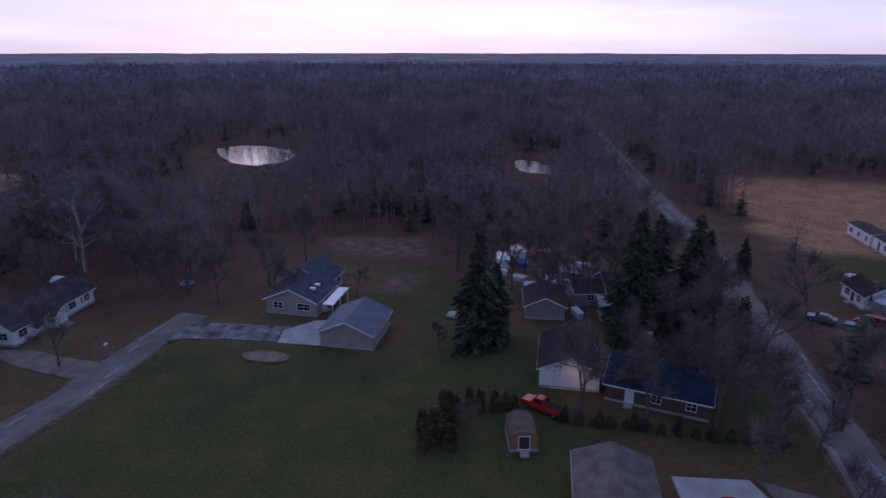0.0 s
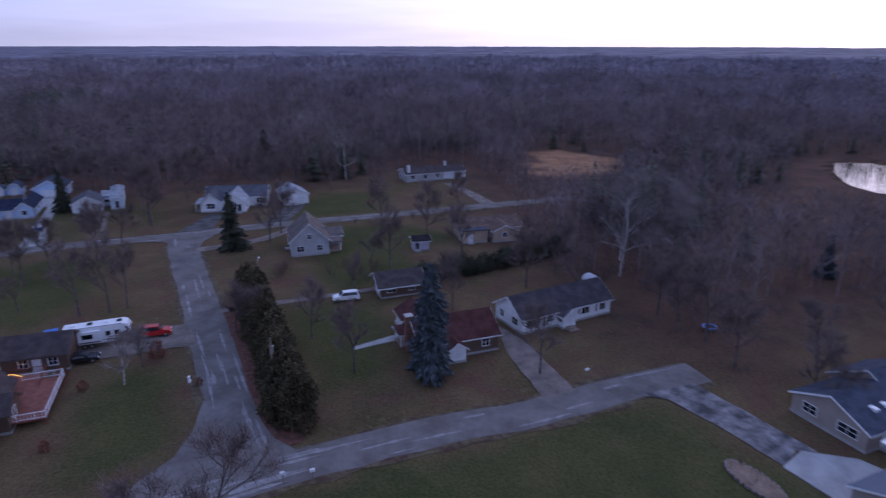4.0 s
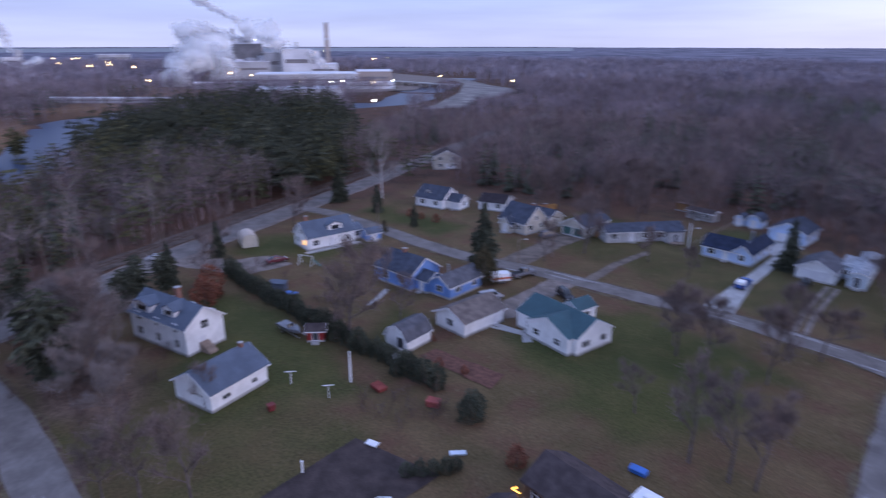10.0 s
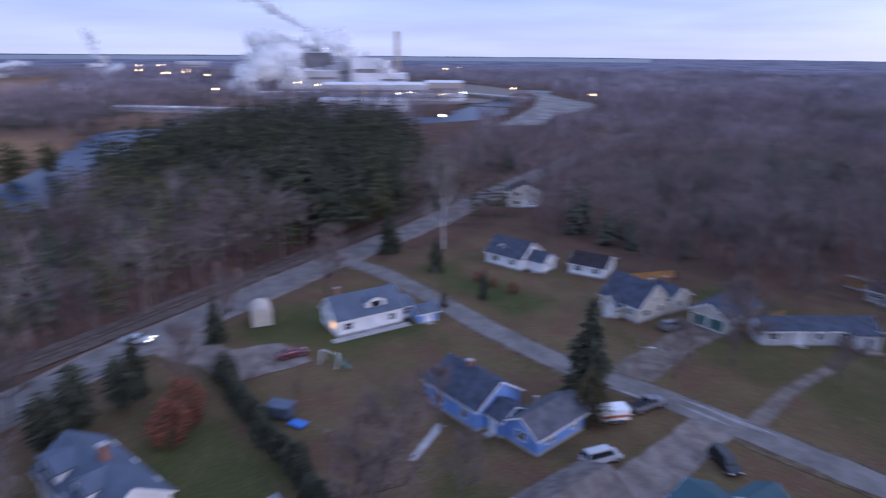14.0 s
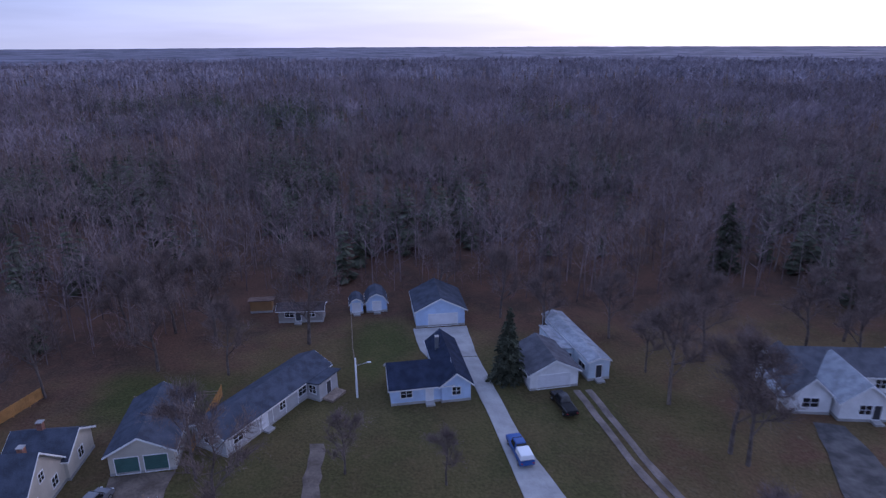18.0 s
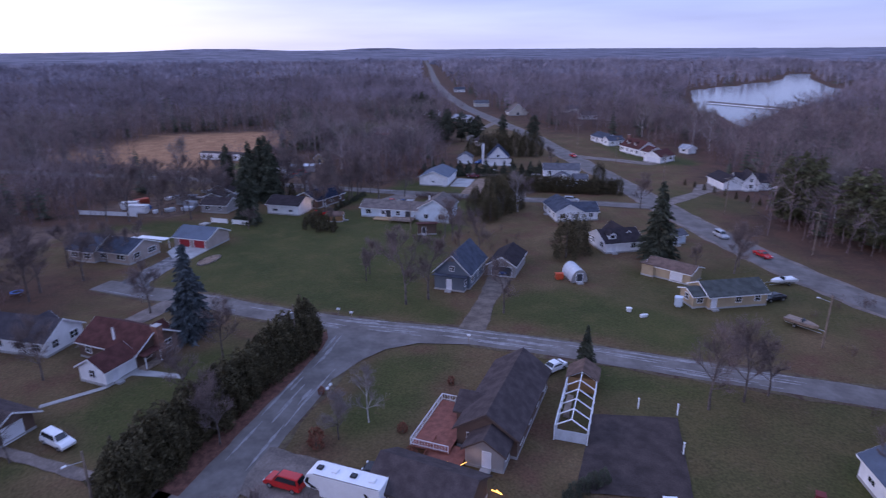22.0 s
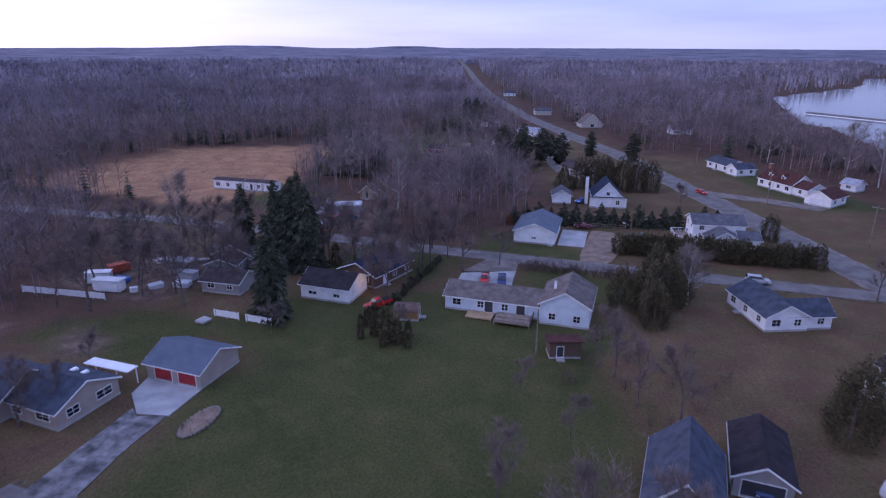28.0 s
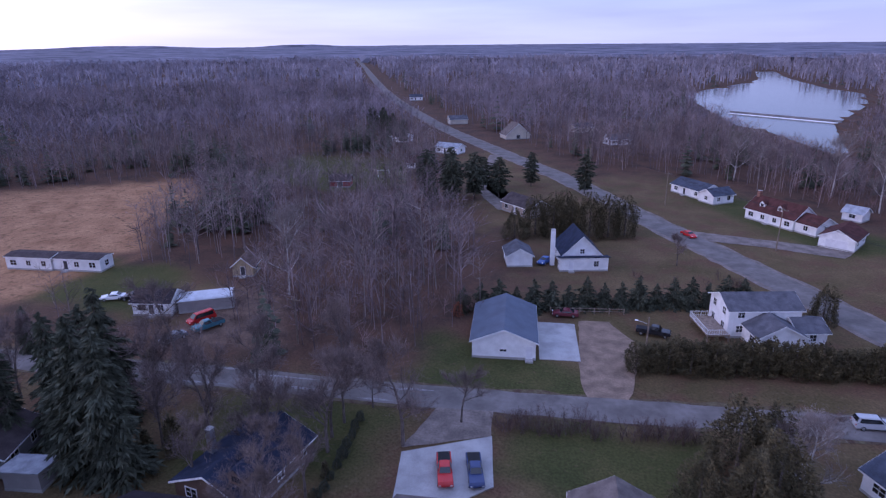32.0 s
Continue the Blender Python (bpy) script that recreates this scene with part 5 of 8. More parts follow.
house("single white mobile home beside the straw field", (180.0, -55.2), (157.4, -59.0), [(0, 0, 11.2, 4.4, 2.9, 0.4, "x"), (11.4, 0.4, 11.4, 4.4, 2.8, 0.4, "x")], "white", "brown", [(1, "S", 3.0, 0.9, 2.0, "dark")], "SEW", G, "mobile_home", "mobile home", overhang=0.2)
house("small white house with dark roof in a cluttered yard", (133.6, -43.2), (126.4, -45.0), [(0, 0, 7.2, 5.4, 2.7, 1.5, "x")], "white", "black", [(0, "S", 3.6, 0.9, 2.0, "dark")], "SEW", G)
house("long low shed under grey tarpaulins", (126.0, -46.2), (117.6, -51.6), [(0, 0, 9.8, 4.4, 2.2, 0.6, "x", "arch")], "dull", "tarp", [], "", G, "shed", "shed")
house("tiny yellow cabin under bare trees", (127.8, -65.3), (123.6, -66.6), [(0, 0, 4.4, 5.0, 2.4, 1.9, "y")], "yellow", "tan", [(0, "S", 2.2, 0.9, 1.9, "dark")], "SEW", G, "cabin", "cabin")
H = house("white house with dark red roof and dormers", (17.0, -145.0), (7.2, -134.0), [(0, 0, 14.8, 8.5, 3.0, 3.0, "x"), (14.8, 0.6, 6.0, 7.0, 2.7, 1.8, "x")], "white", "red", [(0, "S", 7, 0.95, 2.0, "door")], "SNEW", G, chimneys=[(0.5, 4, 0.9, 3, 7.4, BRICK)])
dormer(H, 4.0, 1.2, 1.5, 2.6, 3.7, 1.2, 0.7, "white", "red")
dormer(H, 9.5, 1.2, 1.5, 2.6, 3.7, 1.2, 0.7, "white", "red")
house("white garage with dark red roof", (3.8, -122.8), (-3.0, -119.2), [(0, 0, 7.6, 10, 2.7, 2.0, "y")], "white", "red", [(0, "S", 3.8, 4.6, 2.1, "door")], "EW", G, "garage", "garage")
house("small white shed behind the red-roofed house", (-8, -150), (-12, -147), [(0, 0, 5, 5, 2.4, 1.4, "x")], "white", "pale", [], "S", G, "shed", "shed")
house("low white house with slate roof beside the main road", (35.6, -172.8), (27.2, -162.4), [(0, 0, 13.4, 8.0, 2.7, 1.8, "x"), (13.4, -1.0, 6.0, 8.0, 2.7, 1.6, "y")], "white", "slate", [(0, "S", 6, 0.95, 2.0, "dark")], "SNEW", G)
house("brown brick house half hidden by evergreens", (84.2, -135.0), (74.6, -127.0), [(0, 0, 12.5, 7.5, 2.8, 2.0, "x")], "tan", "brown", [(0, "S", 6, 0.95, 2.0, "door")], "SNEW", G)
house("steep grey chalet near the main road", (111.0, -268.0), (100.0, -274.8), [(0, 0, 12.8, 9.5, 2.2, 5.5, "y")], "cream", "warm", [(0, "S", 6.4, 2.0, 2.0, "dark")], "S", G)
house("small dark red barn on the meadow", (147.5, -148.0), (140.8, -149.8), [(0, 0, 6.9, 5.0, 2.4, 1.6, "x")], "red", "brown", [(0, "S", 3.4, 1.8, 1.9, "dark")], "", G, "barn", "barn")
house("small white house with red roof by the meadow", (133.2, -185.0), (125.0, -187.2), [(0, 0, 8.5, 6, 2.6, 1.8, "x")], "white", "red", [(0, "S", 4, 0.9, 2.0, "dark")], "SEW", G)
house("low white house beyond the meadow", (134.0, -223.0), (122.8, -220.2), [(0, 0, 11.5, 7, 2.7, 1.6, "x")], "white", "pale", [(0, "S", 5, 0.9, 2.0, "dark")], "SEW", G)
for hx, hy, hyaw, wl, rf in ((60, -262, 210, "white", "grey"), (80, -300, 215, "cream", "slate"), (168, -250, 150, "white", "brown"), (215, -330, 200, "white", "grey"), (150, -330, 30, "cream", "grey"), (235, -460, 200, "white", "slate")):
    c, s = math.cos(radians(hyaw)), math.sin(radians(hyaw))
    house("distant small house along the main road", (hx, hy), (hx + 11 * c, hy + 11 * s), [(0, 0, 11, 7, 2.8, 2.0, "x")], wl, rf, [(0, "S", 5, 0.9, 2.0, "dark")], "SEW", G)
H = house("tan garage with two dark red doors and grey-blue roof", (94.0, 39.3), (84.5, 38.1), [(0, 0, 9.5, 8.4, 2.5, 1.8, "x")], "tan", "steel", [(0, "S", 3.0, 3.0, 2.1, "red"), (0, "S", 7.2, 3.0, 2.1, "red")], "", G, "garage", "garage")
H = house("tan ranch house with dark blue-grey roof", (93.8, 43.6), (109.0, 45.2), [(0, 0.4, 9.5, 9.4, 2.6, 2.0, "x"), (8.5, 2.0, 7.5, 9.2, 2.7, 2.6, "x")], "tan", "slate", [(0, "S", 3.0, 0.95, 2.0, "door")], "SNEW", G, win=(1.7, 1.1))
for sx in (3.0, 5.0):
    part("skylight", boxes((sx, 2.0, 3.5, sx + 0.7, 2.9, 3.85)), TRIM, H)
BRZ = holder("breezeway", 94.4, 40.6, 8, 0, "white flat breezeway roof joining garage and house", "breezeway", G)
part("canopy", boxes((-0.6, 0.2, 2.5, 7.4, 2.1, 2.64)), TRIM, BRZ)
for px in (-0.4, 3.4, 7.2):
    part("post", boxes((px - 0.06, 0.4, 0, px + 0.06, 0.52, 2.5)), TRIM, BRZ)
H = house("weathered dark cottage in a cluttered wooded yard", (121.6, 0.6), (113.6, -2.6), [(0, 0, 8.6, 8.0, 2.8, 2.3, "y"), (1.0, -5.5, 6.5, 5.5, 2.5, 1.2, "y")], "dull", "brown", [(0, "W", 4, 0.95, 2.0, "dark")], "SNEW", G)
house("low dark shed with purple-grey roof behind white fence", (112.6, 12.0), (104.6, 10.2), [(0, 0, 8.2, 6.5, 2.4, 1.5, "x")], "dull", "brown", [], "S", G, "shed", "shed")
house("small open plank shed with pale tin roof", (127.0, 8.0), (122.0, 6.6), [(0, 0, 5, 3.6, 2.2, 0.5, "x", "shed")], "dull", "pale", [], "", G, "shed", "shed")
house("low shed with white tin roof", (112.0, -1.0), (107.6, -2.0), [(0, 0, 4.4, 3.0, 2.2, 0.4, "x", "shed")], "dull", "pale", [], "", G, "shed", "shed")
house("brown timber playhouse beside a pole", (43.6, 7.3), (39.2, 5.0), [(0, 0, 4.8, 3.2, 2.2, 0.6, "x", "shed")], "brown", "red", [(0, "S", 1.6, 1.0, 1.7, "dark")], "", G, "playhouse", "playhouse")
house("small red shed beside the hedge", (-53.6, 90.0), (-52.0, 92.2), [(0, 0, 2.7, 2.2, 2.1, 0.6, "x")], "red", "brown", [(0, "S", 1.3, 0.9, 1.7, "dark")], "", "garden sheds", "shed", "shed")
house("small white rounded hut by the lawn edge", (88.5, 95.2), (91.0, 95.6), [(0, 0, 2.5, 2.2, 1.4, 1.0, "y", "arch")], "white", "tarp", [], "", "garden sheds", "shed", "shed")
house("small weathered wood store with open frame roof", (-60.6, 211.8), (-56.8, 212.0), [(0, 0, 3.8, 2.2, 1.8, 0.4, "x", "shed")], "pine", "tan", [], "", "garden sheds", "shed", "shed")

# ---- trees ----


def slivers(p, d, length, width, r):
    """Thin tapering twigs: one triangle each, from points p along directions d."""
    side = np.cross(d, r.normal(size=d.shape))
    side /= np.linalg.norm(side, axis=1)[:, None] + 1e-9
    w = np.asarray(width).reshape(-1, 1) * 0.5
    tri = np.stack([p - side * w, p + side * w, p + d * np.asarray(length).reshape(-1, 1)], 1)
    return tri.reshape(-1, 3)


def unit(v):
    return v / (np.linalg.norm(v, axis=1)[:, None] + 1e-9)


def bare_soup(seed, n1=14, n2=3, n3=0, width=0.008, spread=1.0, low=0.3, stem=0.8):
    """Twig triangles of a leafless tree one metre tall."""
    r = np.random.default_rng(seed)
    trunk = []
    ang = np.linspace(0, 2 * np.pi, 4)[:3]
    lean = r.normal(size=2) * 0.03
    for (z0, r0), (z1, r1) in (((0, width * 1.3 * stem), (0.5, width * stem)), ((0.5, width * stem), (0.92, width * 0.3))):
        for i in range(3):
            a, b = ang[i], ang[(i + 1) % 3]
            p = [(math.cos(a) * r0 + lean[0] * z0, math.sin(a) * r0 + lean[1] * z0, z0), (math.cos(b) * r0 + lean[0] * z0, math.sin(b) * r0 + lean[1] * z0, z0),
                 (math.cos(b) * r1 + lean[0] * z1, math.sin(b) * r1 + lean[1] * z1, z1), (math.cos(a) * r1 + lean[0] * z1, math.sin(a) * r1 + lean[1] * z1, z1)]
            trunk += [p[0], p[1], p[2], p[0], p[2], p[3]]
    u = r.uniform(low, 0.92, n1)
    az = r.uniform(0, 6.28, n1)
    el = np.radians(r.uniform(25, 62, n1))
    d = np.stack([np.cos(az) * np.cos(el), np.sin(az) * np.cos(el), np.sin(el)], 1)
    p = np.stack([lean[0] * u, lean[1] * u, u], 1)
    ln = (0.16 + 0.30 * np.sin(np.pi * np.clip((u - low + 0.12) / (1.05 - low), 0, 1))) * r.uniform(0.75, 1.15, n1) * spread
    ln = np.minimum(ln, (1.02 - u) / np.maximum(np.sin(el), 0.2) + 0.05)
    out = [np.array(trunk), slivers(p, d, ln, np.full(n1, width), r)]
    pp, dd, ll, ww = p, d, ln, width
    for n in (n2, n3):
        if not n:
            break
        k = np.repeat(np.arange(len(pp)), n)
        t = r.uniform(0.25, 0.95, len(k))[:, None]
        p2 = pp[k] + dd[k] * ll[k][:, None] * t
        d2 = unit(dd[k] + r.normal(size=(len(k), 3)) * 0.55 + np.array([0, 0, 0.25]))
        l2 = ll[k] * r.uniform(0.35, 0.65, len(k))
        ww *= 0.6
        out.append(slivers(p2, d2, l2, np.full(len(k), ww), r))
        pp, dd, ll = p2, d2, l2
    return np.concatenate(out)


def fir_soup(seed, tiers=9, per=6, wide=0.2, low=0.06, droop=0.12, fan=0.5):
    """Drooping spray triangles of a conifer one metre tall."""
    r = np.random.default_rng(seed)
    out = []
    for i in range(tiers):
        t = i / (tiers - 1)
        z = low + (0.96 - low) * t
        rad = wide * (1 - t ** 1.6) ** 0.85 * (0.85 + 0.3 * r.uniform()) + 0.012
        n = max(3, int(per * (1 - 0.45 * t)))
        for a in r.uniform(0, 6.28) + np.arange(n) * 6.283 / n + r.normal(size=n) * 0.15:
            rr = rad * r.uniform(0.6, 1.2)
            c, s = math.cos(a), math.sin(a)
            hw = rr * fan * r.uniform(0.8, 1.2)
            zt = z - rr * r.uniform(0.2, 1.0) * droop / 0.2 * 0.5
            tip = (c * rr, s * rr, zt)
            m1 = (c * rr * 0.6 - s * hw, s * rr * 0.6 + c * hw, z - rr * 0.22)
            m2 = (c * rr * 0.6 + s * hw, s * rr * 0.6 - c * hw, z - rr * 0.22)
            root = (0, 0, z + rr * 0.10)
            out += [root, m1, tip, root, tip, m2]
    out += [(-0.012, -0.01, 0), (0.012, -0.01, 0), (0, 0, 0.9), (0.012, 0.01, 0), (-0.012, 0.01, 0), (0, 0, 0.9)]
    out += [(0.02, 0, 0.9), (-0.02, 0.01, 0.9), (0, 0, 1.0), (0, 0.02, 0.9), (0, -0.02, 0.9), (0, 0, 1.0)]
    return np.array(out)


def spruce_soup(seed, tiers=42, per=15, wide=0.2, low=0.05, droop=0.35, rounded=False):
    """Ragged spray triangles of a conifer one metre tall: boughs with hanging side sprays, some long and some broken."""
    r = np.random.default_rng(seed)
    f = r.uniform(0, 6.28, 4)
    P, D, LN, W = [], [], [], []
    for i in range(tiers):
        t = i / (tiers - 1)
        z = low + (0.97 - low) * t
        n = max(4, int(per * (1 - 0.6 * t)))
        a = r.uniform(0, 6.28, n)
        prof = math.sin(math.pi * (0.16 + 0.80 * t)) ** 0.8 if rounded else (1 - t ** 1.35) ** 0.8
        rad = (wide * prof + 0.012) * (1 + 0.20 * np.sin(2 * a + 7 * z + f[0]) + 0.16 * np.sin(3 * a - 11 * z + f[1]))
        rad *= r.uniform(0.55, 1.18, n)
        zj = z + r.normal(size=n) * 0.012
        for u in (0.2, 0.36, 0.5, 0.62, 0.73, 0.84, 0.93, 1.0):
            q = np.stack([np.cos(a) * rad * u, np.sin(a) * rad * u, zj - droop * rad * u * u * 0.7 + 0.05 * wide], 1)
            for side in (-1, 0, 1):
                b = a + side * r.uniform(0.4, 0.95, n)
                d = unit(np.stack([np.cos(b), np.sin(b), -r.uniform(0.1, 0.75, n)], 1))
                P.append(q)
                D.append(d)
                ln = (0.026 + 0.26 * rad * (1.1 - 0.6 * u)) * r.uniform(0.5, 1.4, n)
                LN.append(ln)
                W.append(ln * r.uniform(0.28, 0.5, n))
    top = slivers(np.tile([[0, 0, 0.9]], (8, 1)), unit(np.concatenate([r.normal(size=(8, 2)) * 0.25, np.ones((8, 1))], 1)), np.full(8, 0.1), np.full(8, 0.02), r)
    return np.concatenate([slivers(np.concatenate(P), np.concatenate(D), np.concatenate(LN), np.concatenate(W), r), top])


def leafy_soup(seed, n, size, shape):
    """Many small leaf clumps in a rounded or columnar crown one metre tall: shape gives the radius at a height."""
    r = np.random.default_rng(seed)
    z = r.uniform(0.02, 1.0, n)
    rad = np.array([shape(t) for t in z]) * np.sqrt(r.uniform(0.45, 1.0, n)) * r.uniform(0.85, 1.1, n)
    a = r.uniform(0, 6.28, n)
    f = r.uniform(0, 6.28, 4)
    rad *= 1 + 0.22 * np.sin(2 * a + 5 * z + f[0]) + 0.17 * np.sin(5 * a - 7 * z + f[1])
    z = z * (1 + 0.12 * np.sin(3 * a + f[2]) + 0.10 * np.sin(7 * a + 9 * rad + f[3]))
    p = np.stack([np.cos(a) * rad, np.sin(a) * rad, z], 1)
    d = unit(np.stack([np.cos(a), np.sin(a), r.uniform(-0.2, 1.0, n)], 1) + r.normal(size=(n, 3)) * 0.4)
    return slivers(p, d, r.uniform(0.7, 1.4, n) * size, r.uniform(0.6, 1.1, n) * size * 0.8, r)


def tri_object(name, soup_v, material, parent=None, label=""):
    return soup(name, soup_v.tolist(), np.arange(len(soup_v)).reshape(-1, 3).tolist(), material, parent, label)


def limb_mesh(seed, height, r0, forks=5):
    """A tapered trunk with forking limbs."""
    r = random.Random(seed)
    bm = bmesh.new()
    tips = []          # start, end and direction of each limb

    def grow(p, d, ln, rad, depth):
        q = p + d * ln
        rod(bm, p, q, rad, rad * 0.6, 4)
        tips.append((p, q, d))
        if depth < 3:
            for _ in range(3 if depth == 1 else 2):
                nd = (d + Vector((r.uniform(-1, 1), r.uniform(-1, 1), r.uniform(-0.25, 0.7))) * 0.62).normalized()
                grow(p + d * ln * r.uniform(0.45, 0.95), nd, ln * r.uniform(0.5, 0.8), rad * 0.5, depth + 1)

    p, d, rad = Vector((0, 0, -0.2)), Vector((r.uniform(-0.06, 0.06), r.uniform(-0.06, 0.06), 1)).normalized(), r0
    for i in range(5):          # leader, with limbs leaving it from a quarter of its height
        ln = height * (0.24, 0.17, 0.15, 0.13, 0.12)[i]
        q = p + d * ln
        rod(bm, p, q, rad, rad * 0.74, 6)
        tips.append((p, q, d))
        if i:
            for k in range(forks - 2 if i < 4 else 3):
                az = r.uniform(0, 6.28)
                el = r.uniform(0.45, 1.05)
                out = Vector((math.cos(az) * math.cos(el), math.sin(az) * math.cos(el), math.sin(el)))
                grow(p.lerp(q, r.uniform(0, 1)), out, height * (0.22, 0.21, 0.18, 0.13)[i - 1] * r.uniform(0.7, 1.2), rad * 0.5, 1)
        d = (d + Vector((r.uniform(-0.16, 0.16), r.uniform(-0.16, 0.16), 0))).normalized()
        p, rad = q, rad * 0.74
    return bm, tips


def bare_tree(seed, height, bark, twig, label, group="bare trees", r0=None, forks=5, twigs=4):
    h = holder("tree", 0, 0, 0, 0, label, "tree", group)
    bm, tips = limb_mesh(seed, height, r0 or height * 0.018, forks)
    part("trunk", bm, bark, h)
    r = np.random.default_rng(seed + 50)
    p = np.array([t[0] for t in tips[1:]])
    q = np.array([t[1] for t in tips[1:]])
    d = np.array([t[2] for t in tips[1:]])
    k = np.repeat(np.arange(len(p)), twigs)
    u = r.uniform(0.15, 1.0, len(k))
    p1 = p[k] + (q[k] - p[k]) * u[:, None]
    d1 = unit(d[k] + r.normal(size=(len(k), 3)) * 0.55 + np.array([0, 0, 0.35]))
    l1 = r.uniform(0.06, 0.17, len(k)) * height * (1.1 - 0.45 * u)
    s = [slivers(p1, d1, l1, np.full(len(k), 0.042), r)]
    for n_, w_ in ((3, 0.032), (2, 0.024)):
        k2 = np.repeat(np.arange(len(p1)), n_)
        p2 = p1[k2] + d1[k2] * (l1[k2] * r.uniform(0.2, 0.9, len(k2)))[:, None]
        d2 = unit(d1[k2] + r.normal(size=(len(k2), 3)) * 0.6 + np.array([0, 0, 0.2]))
        l2 = l1[k2] * r.uniform(0.4, 0.75, len(k2))
        s.append(slivers(p2, d2, l2, np.full(len(k2), w_), r))
        p1, d1, l1 = p2, d2, l2
    tri_object("crown", np.concatenate(s), twig, h, "crown of fine leafless twigs")
    return h


def conifer(seed, label, group, mat_leaf, wide, tiers=34, per=15, droop=0.35, low=0.05, rounded=False):
    h = holder("conifer", 0, 0, 0, 0, label, "tree", group)
    part("trunk", rod(bmesh.new(), (0, 0, -0.02), (0, 0, 0.93), 0.014, 0.003, 6), BARK, h)
    tri_object("crown", spruce_soup(seed, tiers, per, wide, low, droop, rounded), mat_leaf, h)
    return h


def spread_out(first, spots, size=None, seed=0, grow=1.0):
    """The first thing goes to the first spot, copies to the rest. Spots: x, y, height or scale."""
    r = random.Random(seed)
    for i, s in enumerate(spots):
        x, y = s[:2]
        k = s[2] if len(s) > 2 else size
        k *= grow
        k2 = k * r.uniform(0.92, 1.08)
        m = pose(x, y, -0.05, 0, 0, r.uniform(0, 360)) @ Matrix.Diagonal((k2, k2, k, 1))
        if i == 0:
            later = m
        else:
            copy_thing(first, m)
    first.matrix_basis = later


T = [bare_tree(11 + i, 10.0, BARK, TWIG, "grey leafless deciduous tree with fine spreading twigs", forks=4 + i % 2, twigs=6) for i in range(5)]
SPOTS_SOUTH = [(88.5, -17.9, 12), (99, -20.2, 13), (100.1, -12.4, 12), (81.1, -24, 11), (88.5, -13.7, 11), (84, -9, 10), (94, -24, 13), (82, -2, 9), (96, -16, 12), (124, -12, 13), (128, -16, 12), (133, -10, 12), (116.2, 15.2, 12), (85.7, -14.6, 10.5), (71.9, -21.7, 14), (84.8, -32, 13), (29.1, 14.5, 9), (23.5, 15.5, 10.5), (40.4, 36.7, 8), (44, 18.8, 5.5), (36.4, 6.2, 10), (33.4, 8.4, 9.8), (96.5, 50.5, 7), (35.1, 25.9, 6.3), (25.7, 48.1, 14), (22.9, 44.3, 12.9), (38.9, 40.6, 7), (7.5, 44.6, 9.9), (128, 3.4, 9), (123.3, 28.1, 16), (80.3, -17.8, 14), (81.2, -20.7, 12), (91.5, -7.5, 10), (78.6, -1.9, 12.5), (78.8, -9.8, 10)]
SPOTS_YARD = [(56, 118, 12), (68, 133, 13), (60, 146, 12), (78, 100, 13), (86, 104, 12), (72, 120, 11), (36, 148, 12), (-27.6, 63.1, 11.3), (-31.9, 59.2, 11.4), (-35, 56.2, 8), (42.3, 78.2, 10), (66.8, 70.5, 10), (61.7, 94.1, 10), (37.7, 90.0, 9.4), (30.6, 93.0, 8.0), (26.6, 95.4, 8.2), (-5.1, -43, 10), (-31.5, 1.2, 8.6), (92.9, 75.9, 12.6), (119, 61, 12.5), (98, 55, 9), (-22.9, 4.5, 5), (94.5, 82.9, 12), (95.3, 72.1, 13), (93.6, 64, 11.4), (69.1, 9.8, 5), (78.9, -28.4, 7), (106.2, -18.3, 14)]
SPOTS_WEST = [(-48.8, 95, 17), (-62.9, 59.6, 16), (-137.9, 110, 12), (-121.7, 124.1, 11.5), (-53.3, 160.4, 13.4), (-44.6, 70.5, 6.5), (-76.2, 39.5, 14.6), (-50.2, 106, 8.6), (-79, 59.7, 11), (-62.7, 112, 9), (-88.2, 85.3, 11), (-61.3, 43.1, 12), (-70, 36, 13), (-82, 47, 12), (-66, 31, 12), (-56, 33, 10), (-95, 66, 12), (-30.6, 6.2, 11), (-51.8, 94, 13), (-107.7, 95.9, 11), (-114.5, 118, 12), (-55.5, 149, 9)]
SPOTS_NORTH = [(-3.3, 146.9, 11), (-13.4, 131.9, 12), (-7.8, 130.7, 12), (-0.5, 134, 12), (34, 184, 14), (38, 192, 13), (-70, 192, 14), (-86, 180, 12), (-26, 214, 14), (-16, 206, 13), (14, 198, 14), (-48.6, 198.8, 17), (-57.2, 167, 12), (-40.6, 166.4, 8), (-29.3, 163.6, 7), (2, 176.9, 15.5), (4.7, 166.1, 16), (5.6, 163.8, 15), (12.1, 187.6, 14), (-82.9, 185.8, 14), (-64.2, 202, 15.5), (-71.5, 204.7, 14.7), (-78.4, 203.1, 14.5), (-90.7, 196.1, 11), (43.3, 198.3, 15), (2.1, 185.2, 9), (0.4, 196.4, 11.7), (29.6, 189.3, 14), (-15.5, 134.8, 9), (33.2, 141.5, 11), (82.8, 154.4, 11), (66.1, 183.8, 12), (53.1, 190, 12), (-10, 198, 12), (-59.2, 189.9, 12)]
